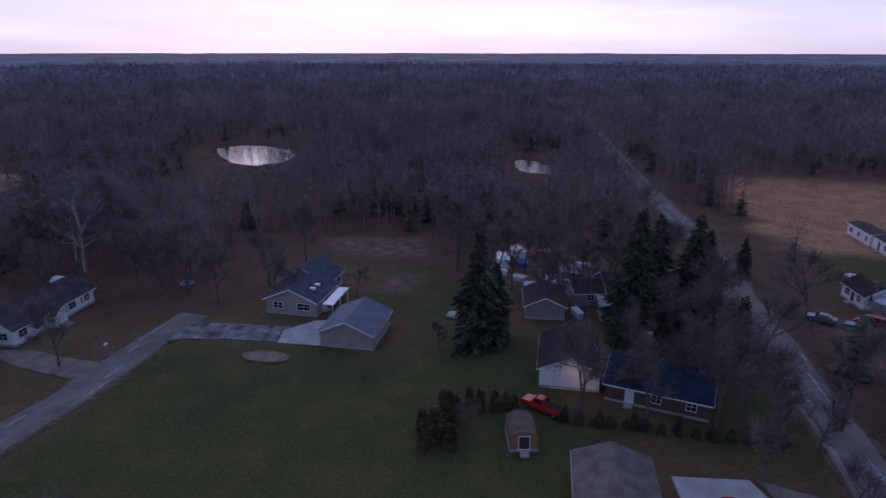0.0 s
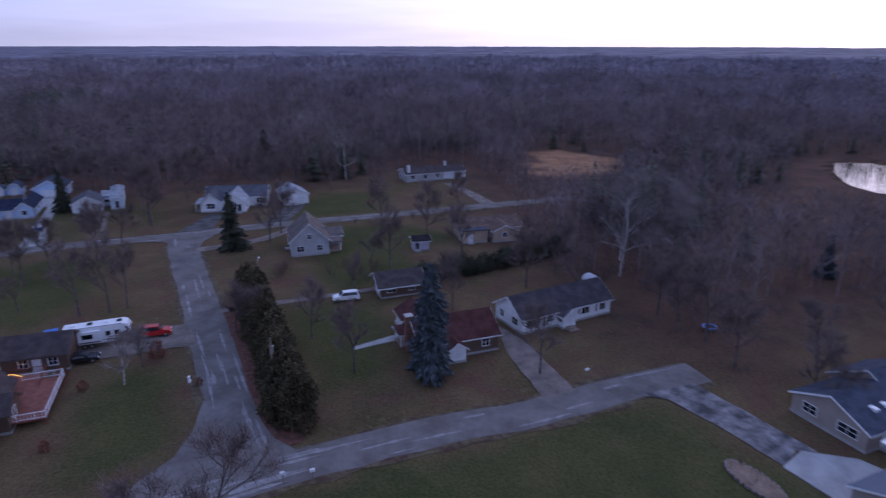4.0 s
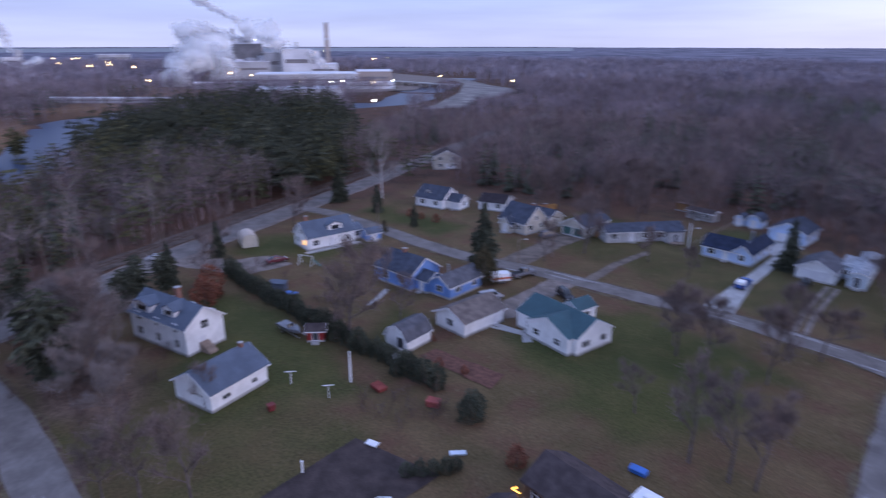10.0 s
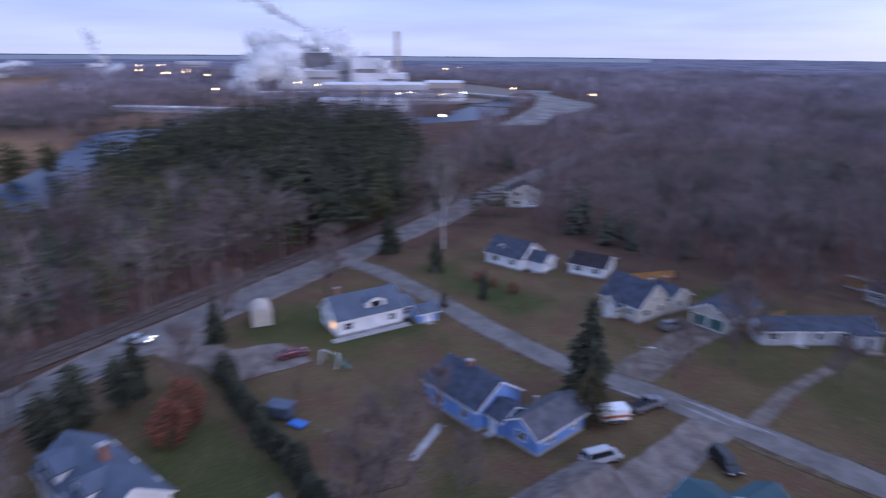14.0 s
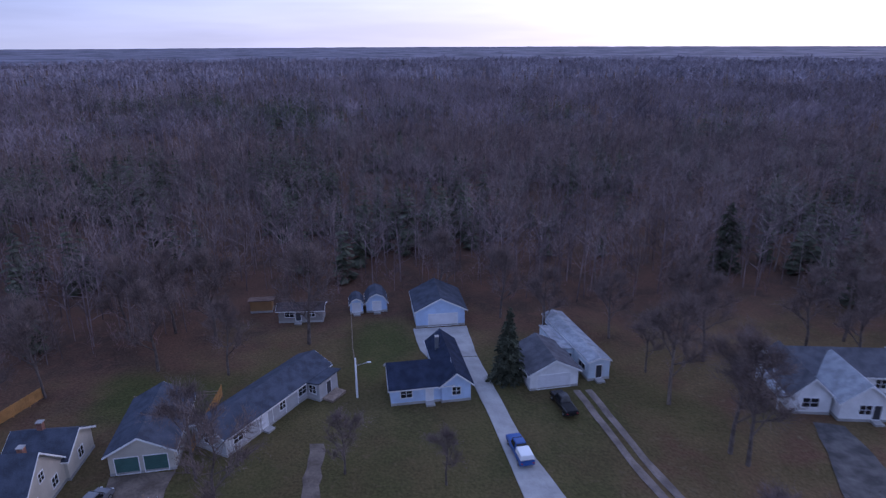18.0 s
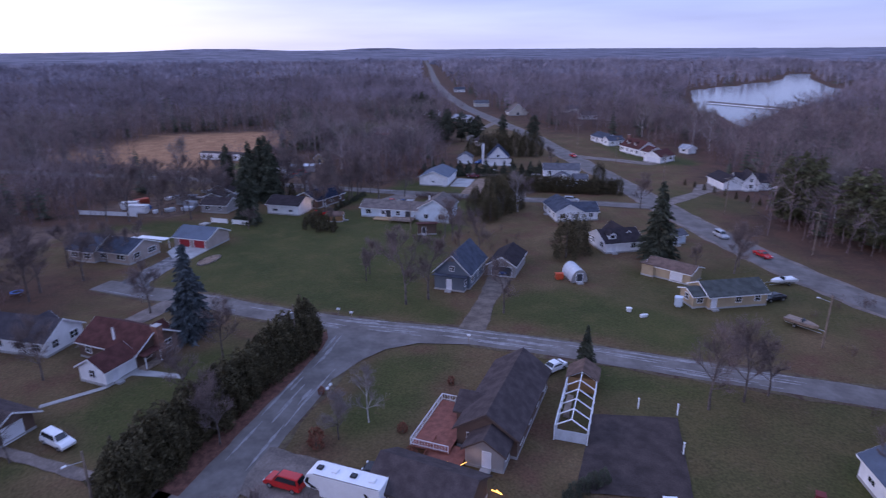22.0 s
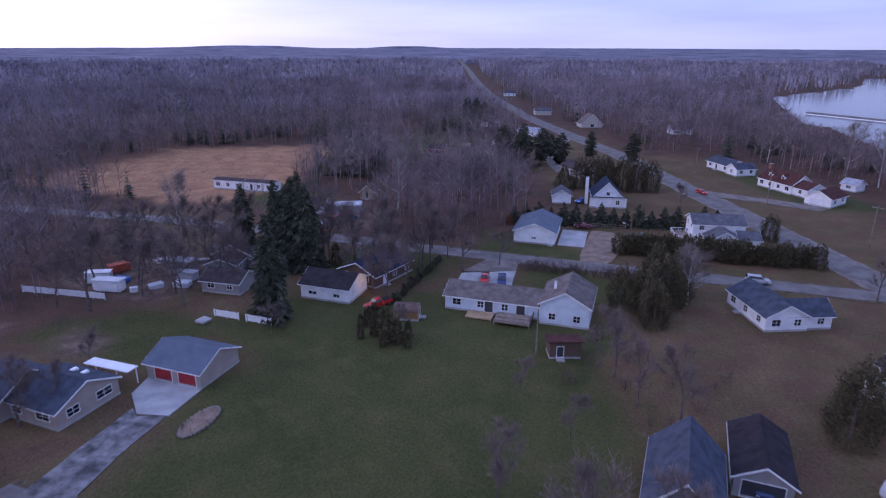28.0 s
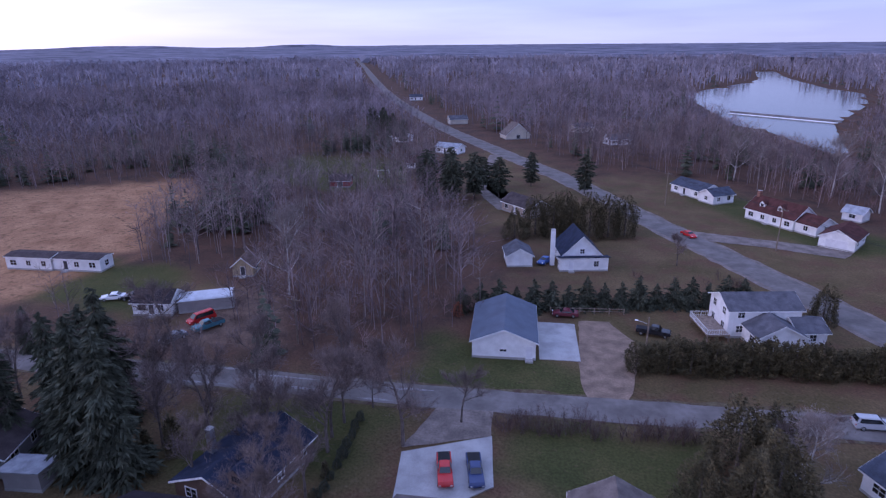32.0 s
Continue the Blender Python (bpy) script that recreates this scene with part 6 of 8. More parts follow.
SPOTS_EAST = [(135.5, -5.5, 12.7), (118, 4, 11), (123, 9, 12), (127, 15, 11), (133, 20, 12), (139, 14, 12), (113.5, 1, 10), (107, 8, 11), (121, 19, 12), (143, -2, 12), (129, -4, 11), (112, 8, 12), (109.5, 19, 13), (119.5, -2, 12), (131, 10, 12), (141, 6, 13), (104, 41.5, 6), (84, 92, 11), (104, 60, 11), (130, 30, 12), (1.4, 109.7, 12), (6, 110, 11.5), (8.5, 110.9, 11), (1.6, 147.3, 10), (-8.4, 113.6, 7), (66.3, -28.5, 9), (89, -39.6, 9.6), (116.6, -34, 13), (112, -20, 12), (36.7, -99, 8), (5.5, -188.5, 13), (27.2, -28.5, 9.7), (52, 118, 8), (47, 108, 7), (88, 20, 6)]
for i, (t, spots) in enumerate(zip(T, (SPOTS_SOUTH, SPOTS_YARD, SPOTS_WEST, SPOTS_NORTH, SPOTS_EAST))):
    spread_out(t, spots, seed=i, grow=0.104)
b = bare_tree(31, 10.0, BIRCH, PALETWIG, "white-barked birch with bare crown", "birches", r0=0.14, forks=5, twigs=4)
spread_out(b, [(12.4, 83.9, 0.62), (-126.7, 154.1, 1.75), (-80.9, 50.8, 1.3), (-92.9, 39.8, 1.4), (27.0, -24.5, 0.95), (-73.0, 46.0, 1.2), (98, 100, 1.6), (103, 108, 1.5), (140, -6, 1.4), (111, -60, 1.5), (60, 205, 1.3), (-12, -178, 1.6), (-20, -160, 1.5), (14, -196, 1.4), (-53.0, -47.0, 1.2), (-56.0, -52.0, 1.3)], seed=9, grow=1.25)
b2 = bare_tree(37, 10.0, BARK, PALETWIG, "bare orchard tree with pale upright twigs", "bare trees", r0=0.16, forks=7, twigs=6)
spread_out(b2, [(-60, 60.3, 0.75), (-55, 63, 0.6), (-66, 64, 0.8), (-57, 57, 0.6), (-72, 58, 0.8), (-79.4, 63.3, 0.7), (-50, 60, 0.55), (-74.0, 63.0, 0.9), (-68.5, 60.5, 1.0), (14, 88.5, 0.45), (106, 95, 1.2), (110, 104, 1.3)  ], seed=10, grow=1.4)

c = conifer(41, "tall dark green spruce with drooping boughs", "spruces", NEEDLE, 0.165, 50, 14)
spread_out(c, [(92.0, 15.1, 19), (105.0, -7.0, 20), (101.2, -6.6, 19), (110.7, -15.7, 19), (112.5, -10, 18), (116.5, -18, 15), (94.6, 13.0, 13), (-57.8, 132.7, 15.5), (-18.6, 184.6, 11.5), (-14.7, 3.4, 18), (-10.4, 59.5, 7.5), (25.3, 138.6, 13), (-93.5, 80.8, 9), (-104.1, 94.2, 8.5), (-112.6, 47.5, 12), (-97.2, 51.9, 13), (119.6, -7.4, 17), (-103.8, 41.2, 11), (-87.1, 38.3, 12), (-131.4, 141.7, 12), (-114.0, 143.8, 8), (-95.9, 143.4, 6), (34.9, 224.6, 15), (139.4, -27, 8), (123, -19, 7)], seed=1)
c2 = conifer(42, "broad dark pine with layered boughs", "pines", NEEDLE, 0.21, 28, 13, 0.15, 0.14, True)
spread_out(c2, [(-63.6, 56.3, 15), (100.4, -137.3, 15), (95.5, -145.9, 15), (109.9, -141.8, 16), (88.6, -150.7, 13), (62.6, -161.3, 13), (81.2, -168, 12), (104, -148, 16), (-86.5, 73.3, 10), (-89.3, 78.5, 8.5), (-92.7, 63.5, 8), (-83, 70, 9), (-98.5, 56, 10), (165, -250, 14), (177, -266, 15), (172, -257, 13), (186, -273, 14), (192, -286, 13), (157, -243, 12), (198, -300, 13), (114, -156, 12), (104, -128, 10), (96, -160, 11), (118, -165, 11), (-85, 55, 9)], seed=2)
c6 = conifer(46, "tall slim pine beside the main road", "roadside pines", OLIVE, 0.155, 34, 13, 0.15, 0.10, True)
spread_out(c6, [(-42.3, -42.5, 18), (-45.2, -39.6, 20), (-49.0, -39.4, 19), (-47.5, -47.5, 17), (-55.2, -28.6, 18), (-57.9, -25.6, 19), (-61.5, -22.4, 17), (-66.0, -18.0, 17), (-63.0, -30.0, 16)], seed=22)
c5 = conifer(45, "olive green bank pine with ragged crown", "bank pines", OLIVE, 0.34, 18, 14, 0.1, 0.06, True)
spread_out(c5, [(-262, 33, 9), (-260, 41, 10), (-288, 26, 9), (-277, 53, 13), (-281, 64, 14), (-290, 76, 12), (-272, 47, 9), (-266, 20, 7), (-254, 12, 6), (-195.7, 20, 6.5), (-194, 24, 7), (-193, 28, 6), (-195, 34, 5.5), (-199, 48, 8), (-204, 57, 9), (-208, 62, 9), (-203, 52, 6), (-150, 62, 9), (-160, 45, 8), (-140, 78, 9), (-128, 60, 8)], seed=21)
c4 = conifer(44, "bushy dark fir in the row behind the garage", "fir row", NEEDLE, 0.36, 24, 16, 0.2, 0.03)
spread_out(c4, [(26 + 3.1 * i, -79.5 + 1.05 * i, 5.6 + 0.9 * math.sin(i * 2.3)) for i in range(17)], seed=12)
c3 = conifer(43, "tall blue spruce with silvery needles", "spruces", BLUENEEDLE, 0.155, 54, 19)
spread_out(c3, [(52.2, 74.4, 16.5), (136, 88, 9.0)], seed=3)


def arbor(seed, label, group, leaf, shape, n=1500, size=0.055):
    h = holder("evergreen", 0, 0, 0, 0, label, "tree", group)
    part("stem", rod(bmesh.new(), (0, 0, -0.03), (0, 0, 0.8), 0.03, 0.01, 5), BARK, h)
    tri_object("foliage", leafy_soup(seed, n, size, shape), leaf, h)
    return h


broad = lambda t: 0.31 * (1 - t ** 4) ** 0.7 + 0.03
column = lambda t: 0.21 * (1 - t ** 2.2) ** 0.7 + 0.015
dome = lambda t: 0.42 * math.sqrt(max(0, 1 - (2 * t - 0.75) ** 2 / 1.6)) * (1 if t < 0.9 else 0.7)
a1 = arbor(51, "tall bushy evergreen of the roadside hedge", "roadside hedge", CEDAR, broad, 5200, 0.05)
hed = []
for i in range(17):
    t = i / 16
    hed.append((34.0 - 4.6 * t + rng.uniform(-0.5, 0.5), 68 + 39 * t, 6.2 + rng.uniform(-0.7, 0.7)))
    hed.append((32.4 - 4.0 * t + rng.uniform(-0.5, 0.5), 69 + 39 * t, 5.4 + rng.uniform(-0.8, 0.8)))
spread_out(a1, hed, seed=4)
a2 = arbor(52, "dark clipped evergreen in the garden hedge", "garden hedge", NEEDLE, dome, 2200, 0.065)
hed = []
for i in range(36):
    t = i / 35
    hed.append((-92 + 62 * t + rng.uniform(-0.4, 0.4), 92.2 + 5.4 * t ** 2 + rng.uniform(-0.5, 0.5), 3.0 + rng.uniform(-0.4, 0.6)))
for i in range(26):
    t = i / 25
    hed.append((58.5 + 37 * t, 107.6 + 9.5 * t ** 1.4 + rng.uniform(-0.8, 0.8), 3.1 + rng.uniform(-0.5, 0.9)))
hed += [(-17.5, 83.2, 1.6), (-16.6, 84.5, 1.8), (-15.8, 85.8, 1.7), (-15.0, 87.0, 1.8), (-14.6, 88.2, 1.6), (-20.7, 95.8, 3.6), (-21.8, 97.4, 3.0), (-36, 95, 2.4)]
for i in range(14):
    t = i / 13
    hed.append((76 + 3.2 * t + rng.uniform(-0.3, 0.3), 0 - 25 * t, 1.3 + rng.uniform(-0.3, 0.4)))
spread_out(a2, hed, seed=5)
a7 = arbor(57, "tall brownish evergreen hedge bush beside the side road", "side road hedge", CEDAR, dome, 2200, 0.065)
hed = []
for i in range(26):
    t = i / 25
    hed.append((44.5 - 40 * t + rng.uniform(-0.5, 0.5), -49.6 - 8.5 * t + rng.uniform(-0.9, 0.9), 4.4 + rng.uniform(-0.6, 0.8)))
spread_out(a7, hed, seed=5)
a3 = arbor(53, "large rounded brownish green cedar", "cedars", CEDAR, lambda t: 0.36 * (1 - t ** 2.5) ** 0.6 + 0.02, 6000, 0.034)
spread_out(a3, [(70.7, -113.5, 9), (66.2, -114.6, 9.5), (61.6, -114.7, 9), (57.1, -114.9, 10), (52.6, -116.6, 9.5), (48.6, -118.6, 9), (29.4, -29.3, 8), (30.4, -21.3, 9), (33.5, -17.6, 9), (31.1, -12.8, 7), (33.3, -27.4, 9), (13.4, -76.0, 6), (4.4, 10.2, 9), (2.8, 5.1, 8), (38, -19, 7), (64, -120, 9), (75, -108, 7), (-54.2, 129.4, 7)], seed=6)
a4 = arbor(54, "young pointed dark green arborvitae", "young arborvitae", CEDAR, column, 700, 0.09)
spread_out(a4, [(75.6, 11.6, 2.6), (75.4, 10.1, 2.8), (76.0, 8.4, 2.7), (76.1, 7.0, 2.6), (76.4, 6.0, 2.4), (76.4, -0.4, 2.0), (76.5, -4.5, 2.2), (77.2, -8.4, 2.3), (78.3, -13.5, 2.1), (70.0, 12.8, 5.2), (67.3, 13.4, 4.2), (72.2, 12.4, 3.4), (68.6, 15.4, 3.0), (65.0, 14.0, 2.6), (66.6, 11.0, 3.0), (73.6, 14.6, 2.6), (112, -24, 5), (98, -12, 5), (100.5, -10, 4), (-96, 134, 3)]  + [(-37.5 + 3.2 * i, -60 - 3 * i, 2.0) for i in range(8)], seed=7)
a5 = arbor(55, "low shrub with rust-coloured dry leaves", "rusty shrubs", RUST, dome, 900, 0.09)
spread_out(a5, [(15.6, 90.9, 2.4), (-10.7, 93.9, 2.6), (4.0, 88.2, 1.6), (7.4, 84, 1.3), (-79, 82.5, 5.0), (-82.5, 85.0, 5.5), (22.0, 80.7, 1.1), (-34, 101.5, 1.4), (-30, 103, 1.3), (6.4, 71, 1.2), (70, -62, 2.2), (76, -60, 2.5), (-104, 148, 2.0), (-100, 149, 1.8), (-95, 150, 2.2), (-41, 106, 0.9)], seed=8)
a6 = holder("shrub", 0, 0, 0, 0, "leafless brown thicket shrub", "shrub", "thicket shrubs")
sr = np.random.default_rng(56)
stems = []
for i in range(9):
    v = bare_soup(560 + i, 9, 3, 0, 0.014, 0.9, 0.12)
    lean = sr.normal(size=2) * 0.35
    v = v * sr.uniform(0.6, 1.05)
    v[:, 0] += lean[0] * v[:, 2] + sr.normal() * 0.16
    v[:, 1] += lean[1] * v[:, 2] + sr.normal() * 0.16
    stems.append(v)
tri_object("stem", np.concatenate(stems[:2]), BARK, a6)
tri_object("crown", np.concatenate(stems[2:]), SCRUB, a6)
shr = []
for ring, n in (([(61, -27.6), (36.7, -32.2), (36.4, -34.4), (61.5, -29.4)], 56), ([(44, 108), (52, 110), (54, 122), (46, 122)], 9), ([(30, 116), (36, 118), (36, 126), (31, 126)], 6), ([(-33, 86), (-24, 86), (-23, 94), (-33, 93)], 12), ([(-84, 54), (-64, 50), (-46, 56), (-56, 66)], 26), ([(-60, 76), (-82, 60), (-74, 46), (-50, 58)], 22), ([(-92, 104), (-100, 88), (-88, 82), (-80, 100)], 8), ([(44, 112), (40, 124), (50, 128), (54, 114)], 9), ([(102, -12), (140, -8), (146, 22), (118, 24)], 26), ([(14, -4), (36, -8), (40, 18), (24, 26)], 16), ([(78, -44), (110, -38), (124, -60), (80, -70)], 40), ([(40, -36.5), (58, -33.5), (60, -30.5), (42, -33)], 14), ([(-45, 40), (-70, 20), (-60, 5), (-40, 20)], 14), ([(-60, 96), (-84, 98), (-80, 106), (-60, 104)], 10), ([(94, 46), (100, 44), (100, 40), (93, 40)], 2), ([(50, 145), (90, 150), (92, 154), (52, 151)], 8), ([(88, 90), (97, 96), (98, 116), (90, 118)], 12), ([(22, -90), (44, -100), (50, -84), (26, -80)], 10)):
    xs, ys = [p[0] for p in ring], [p[1] for p in ring]
    k = 0
    while k < n:
        x, y = rng.uniform(min(xs), max(xs)), rng.uniform(min(ys), max(ys))
        if inside(np.array([x]), np.array([y]), ring)[0]:
            shr.append((x, y, rng.uniform(1.2, 2.8)))
            k += 1
spread_out(a6, shr, seed=9)

# ---- woodland: uncountable bare trees and firs ----
FOOT = []      # keeps woods off buildings
for o in list(scene.objects):
    if o.parent is None and o.type == "EMPTY" and o.get("category") in ("house", "garage", "mobile home", "shed", "cabin", "barn", "outbuilding"):
        FOOT.append((o.location.x, o.location.y))
FOOT += [(-38, -84), (-44, -85), (-28, -84), (-38, -74), (-45, -77), (-34, -66)]


def wood_spots(x0, x1, y0, y1, step, seed, keep):
    r = np.random.default_rng(seed)
    X, Y = np.meshgrid(np.arange(x0, x1, step), np.arange(y0, y1, step))
    X = (X + r.uniform(-0.5, 0.5, X.shape) * step).ravel()
    Y = (Y + r.uniform(-0.5, 0.5, Y.shape) * step).ravel()
    wob = waves(X, Y, 22, 5) * 3
    ok = ~inside(X + wob, Y + wob, OPEN_MAIN)
    for p in (FIELD, BACKWATER, OPEN_PLAY, OPEN_YARD, CLEARING, WEST_FIELD, FAR_FIELD, THIN_FIELD, MILL_GROUND, LOT, LAKE, POND_A, POND_B):
        ok &= ~inside(X, Y, p)
    for p, half in ((POND_A, 15), (POND_B, 9), (LAKE, 6)):
        ok &= off_line(X, Y, p + p[:1]) > half
    for k in range(1, 8):      # open banks on the village side of the ponds
        ok &= ~inside(X + 6 * k, Y + 2.6 * k, POND_A) & ~inside(X + 6 * k, Y + 0.6 * k, POND_B)
    for line, half in ROADS:
        ok &= off_line(X, Y, line) > half + 3
    ok &= (off_line(X, Y, R_MAIN) > 19) | (Y > -190)
    ok &= off_line(X, Y, RIVER) > 26
    for fx, fy in FOOT:
        ok &= np.hypot(X - fx, Y - fy) > 9
    d = np.hypot(X - 20, Y - 60)
    ok &= keep(X, Y, d)
    return X[ok], Y[ok]


WEST_SHORE = [(-200, -60), (-204, 12), (-204, 44), (-240, 72), (-284, 74), (-262, 52), (-236, 8), (-224, -60)]


def low_banks(X, Y):
    """Young growth near the river and the ponds: a factor on tree height."""
    f = np.ones(len(X))
    near = (off_line(X, Y, RIVER) < 110) & (Y < 80) & (X > -262)
    f[near] = 0.7
    cx, cy = 10.0, 66.0
    for shore in (BACKWATER, LOT, WEST_SHORE):      # the growth sinks towards the shores
        for k in np.linspace(1.02, 1.42, 14):
            hid = inside(cx + (X - cx) * k, cy + (Y - cy) * k, shore)
            f[hid] = np.minimum(f[hid], max(0.2, 3.3 * (1 - 1 / k)))
    for k in np.linspace(1.02, 1.3, 10):
        hid = inside(38 + (X - 38) * k, 20 + (Y - 20) * k, CLEARING)
        f[hid] = np.minimum(f[hid], max(0.2, 3.3 * (1 - 1 / k)))
    for k in np.linspace(1.02, 1.4, 12):
        hid = inside(10 + (X - 10) * k, 100 + (Y - 100) * k, LAKE)
        f[hid] = np.minimum(f[hid], max(0.2, 3.3 * (1 - 1 / k)))
    for px, py, pond in ((9, 4.3, POND_A), (9, 1.0, POND_B)):
        for k in range(1, 9):
            f[inside(X + px * k, Y + py * k, pond)] = 0.5
    return f


def woods(name, label, X, Y, H_, temps, material, seed):
    r = np.random.default_rng(seed)
    which = r.integers(0, len(temps), len(X))
    out = []
    for k, tmp in enumerate(temps):
        sel = np.nonzero(which == k)[0]
        if not len(sel):
            continue
        a = r.uniform(0, 6.28, len(sel))
        h = H_[sel] if isinstance(H_, np.ndarray) else np.full(len(sel), H_)
        w = h * r.uniform(0.8, 1.2, len(sel))
        c, s = np.cos(a), np.sin(a)
        x = (tmp[None, :, 0] * c[:, None] - tmp[None, :, 1] * s[:, None]) * w[:, None] + X[sel][:, None]
        y = (tmp[None, :, 0] * s[:, None] + tmp[None, :, 1] * c[:, None]) * w[:, None] + Y[sel][:, None]
        z = tmp[None, :, 2] * h[:, None] - 0.1
        out.append(np.stack([x, y, z], -1).reshape(-1, 3))
    if not out:
        return
    v = np.concatenate(out).astype(np.float32)
    n = len(v) // 3
    me = bpy.data.meshes.new(name)
    me.vertices.add(len(v))
    me.vertices.foreach_set("co", v.ravel())
    me.loops.add(len(v))
    me.loops.foreach_set("vertex_index", np.arange(len(v), dtype=np.int32))
    me.polygons.add(n)
    me.polygons.foreach_set("loop_start", np.arange(0, 3 * n, 3, dtype=np.int32))
    me.update(calc_edges=True)
    me.materials.append(material)
    tagged(new(name, me), label, "woodland", kind="stuff")


seen_side = lambda X, Y: ~((X < -60) & (Y < -40) & (Y > 2.2 * X + 40) & (X < -150))
near_t = [bare_soup(100 + i, 17, 4, 0, 0.0085, 1.05, 0.24, 0.7) for i in range(10)]
pole_t = [bare_soup(150 + i, 12, 4, 0, 0.008, 0.75, 0.4, 0.7) for i in range(6)]
brush_t = [bare_soup(170 + i, 11, 3, 0, 0.022, 1.5, 0.06, 0.4)[12:] for i in range(8)]
mid_t = [bare_soup(200 + i, 13, 1, 0, 0.019, 1.25, 0.4, 0.5) for i in range(10)]
far_t = [bare_soup(300 + i, 7, 0, 0, 0.062, 1.3, 0.35)[12:] for i in range(8)]
X, Y = wood_spots(-330, 420, -340, 430, 4.15, 1, lambda X, Y, d: (d < 330) & seen_side(X, Y) & ~inside(X, Y, FIRS))
r = np.random.default_rng(5)
fir = (waves(X, Y, 60, 12) + 0.6 * r.normal(size=len(X)) + 0.9 * inside(X, Y, [(-110, 10), (-120, 95), (-165, 110), (-215, 60), (-190, 10)])) > 1.2
pale = (waves(X, Y, 45, 17) + 0.8 * r.normal(size=len(X)) + 0.3 * ((X < -70) & (Y < 110) & (Y > -60)) > 1.4) & ~fir
for cx, cy, cr in ((-18, 254, 11), (-76, 330, 16), (-130, 300, 22), (-60, 300, 14), (70, 250, 12), (-150, 260, 15), (150, 190, 14), (120, 130, 10), (-15, 275, 9), (-33, 342, 12), (-105, 280, 10), (30, 300, 12), (-60, 262, 8)):      # clusters of firs
    fir |= (np.hypot(X - cx, Y - cy) < cr * (0.7 + 0.5 * r.uniform(size=len(X)))) & (r.uniform(size=len(X)) < 0.7)
pale &= ~fir
hh = (12.5 + 2.2 * waves(X, Y, 70, 15) + r.normal(size=len(X)) * 1.9) * low_banks(X, Y)
plain = ~fir & ~pale
woods("woodland", "dense grey-brown leafless woodland", X[plain], Y[plain], hh[plain], near_t + pole_t, WOODS, 1)
woods("birch_woodland", "stands of pale leafless birch and aspen", X[pale], Y[pale], hh[pale] * 1.08, pole_t + near_t[:3], PALETWIG, 2)
woods("fir_woodland", "dark firs scattered through the woodland", X[fir], Y[fir], hh[fir] * 0.95, [fir_soup(400 + i, 12, 7, 0.19, 0.08, 0.15, 0.45) for i in range(4)], NEEDLE, 3)
X, Y = wood_spots(-240, 300, -230, 330, 4.3, 11, lambda X, Y, d: (d < 245) & seen_side(X, Y) & ~inside(X, Y, FIRS))
r = np.random.default_rng(15)
near = np.zeros(len(X), bool)
for dx, dy in ((26, 0), (-26, 0), (0, 26), (0, -26), (16, 16), (-16, 16), (16, -16), (-16, -16)):
    near |= inside(X + dx, Y + dy, OPEN_MAIN)
X, Y = X[near], Y[near]
woods("underbrush", "tangled leafless brush along the edge of the woods", X, Y, (3.4 + 1.2 * waves(X, Y, 18, 66) + r.normal(size=len(X)) * 0.8) * low_banks(X, Y), brush_t, BRUSH, 11)
X, Y = wood_spots(-420, -120, 40, 280, 3.7, 2, lambda X, Y, d: inside(X, Y, FIRS))
r = np.random.default_rng(6)
tall = 15.5 + 2.6 * waves(X, Y, 55, 61) + 1.2 * waves(X, Y, 17, 62) + r.normal(size=len(X)) * 3.0
olive = (waves(X, Y, 40, 63) + 0.7 * r.normal(size=len(X))) > 0.35
pine_t = [spruce_soup(420 + i, 9, 7, 0.22, 0.22, 0.1, i % 2 == 0) for i in range(6)]
woods("fir_plantation", "dense dark green fir plantation by the river", X[~olive], Y[~olive], tall[~olive], pine_t, NEEDLE, 4)
woods("pine_plantation", "olive green pines among the dark firs", X[olive], Y[olive], tall[olive] * 0.85, pine_t, OLIVE, 14)
X, Y = wood_spots(-300, -110, -30, 200, 6.5, 21, lambda X, Y, d: ~inside(X, Y, FIRS) & (X < -112))
r = np.random.default_rng(16)
some = (waves(X, Y, 30, 64) + 0.8 * r.normal(size=len(X)) + 1.1 * (off_line(X, Y, FIRS + FIRS[:1]) < 32)) > 0.4
X, Y = X[some], Y[some]
woods("pine_woodland", "olive green pines scattered before the plantation", X, Y, (14.5 + r.normal(size=len(X)) * 2.8) * low_banks(X, Y), pine_t, OLIVE, 15)
r = np.random.default_rng(17)
X, Y = r.uniform(-445, -240, 2600), r.uniform(-120, 95, 2600)
some = inside(X, Y, WEST_FIELD) & (waves(X, Y, 70, 67) + 0.6 * r.normal(size=len(X)) > 0.25) & (off_line(X, Y, RIVER) > 24)
X, Y = X[some], Y[some]
woods("field_scrub", "low grey scrub on the river meadow", X, Y, 2.6 + r.uniform(-1, 2.2, len(X)), brush_t, WOODS, 12)
X, Y = wood_spots(-800, 900, -900, 900, 6.6, 3, lambda X, Y, d: (d >= 330) & (d < 680) & seen_side(X, Y))
r = np.random.default_rng(7)
fir = (waves(X, Y, 90, 22) + 0.7 * r.normal(size=len(X))) > 1.4
for cx, cy, cr in ((-480, 60, 30), (-540, 110, 34), (-470, 10, 20), (-600, 200, 30), (-690, 250, 26), (-330, 420, 20), (-76, 434, 30), (-183, 528, 40), (-190, 454, 25), (-99, 484, 35), (60, 480, 25), (140, 420, 25), (-171, 561, 40), (-103, 553, 40), (-40, 520, 26), (-240, 600, 34)):
    fir |= (np.hypot(X - cx, Y - cy) < cr * (0.6 + 0.6 * r.uniform(size=len(X)))) & (r.uniform(size=len(X)) < 0.6)
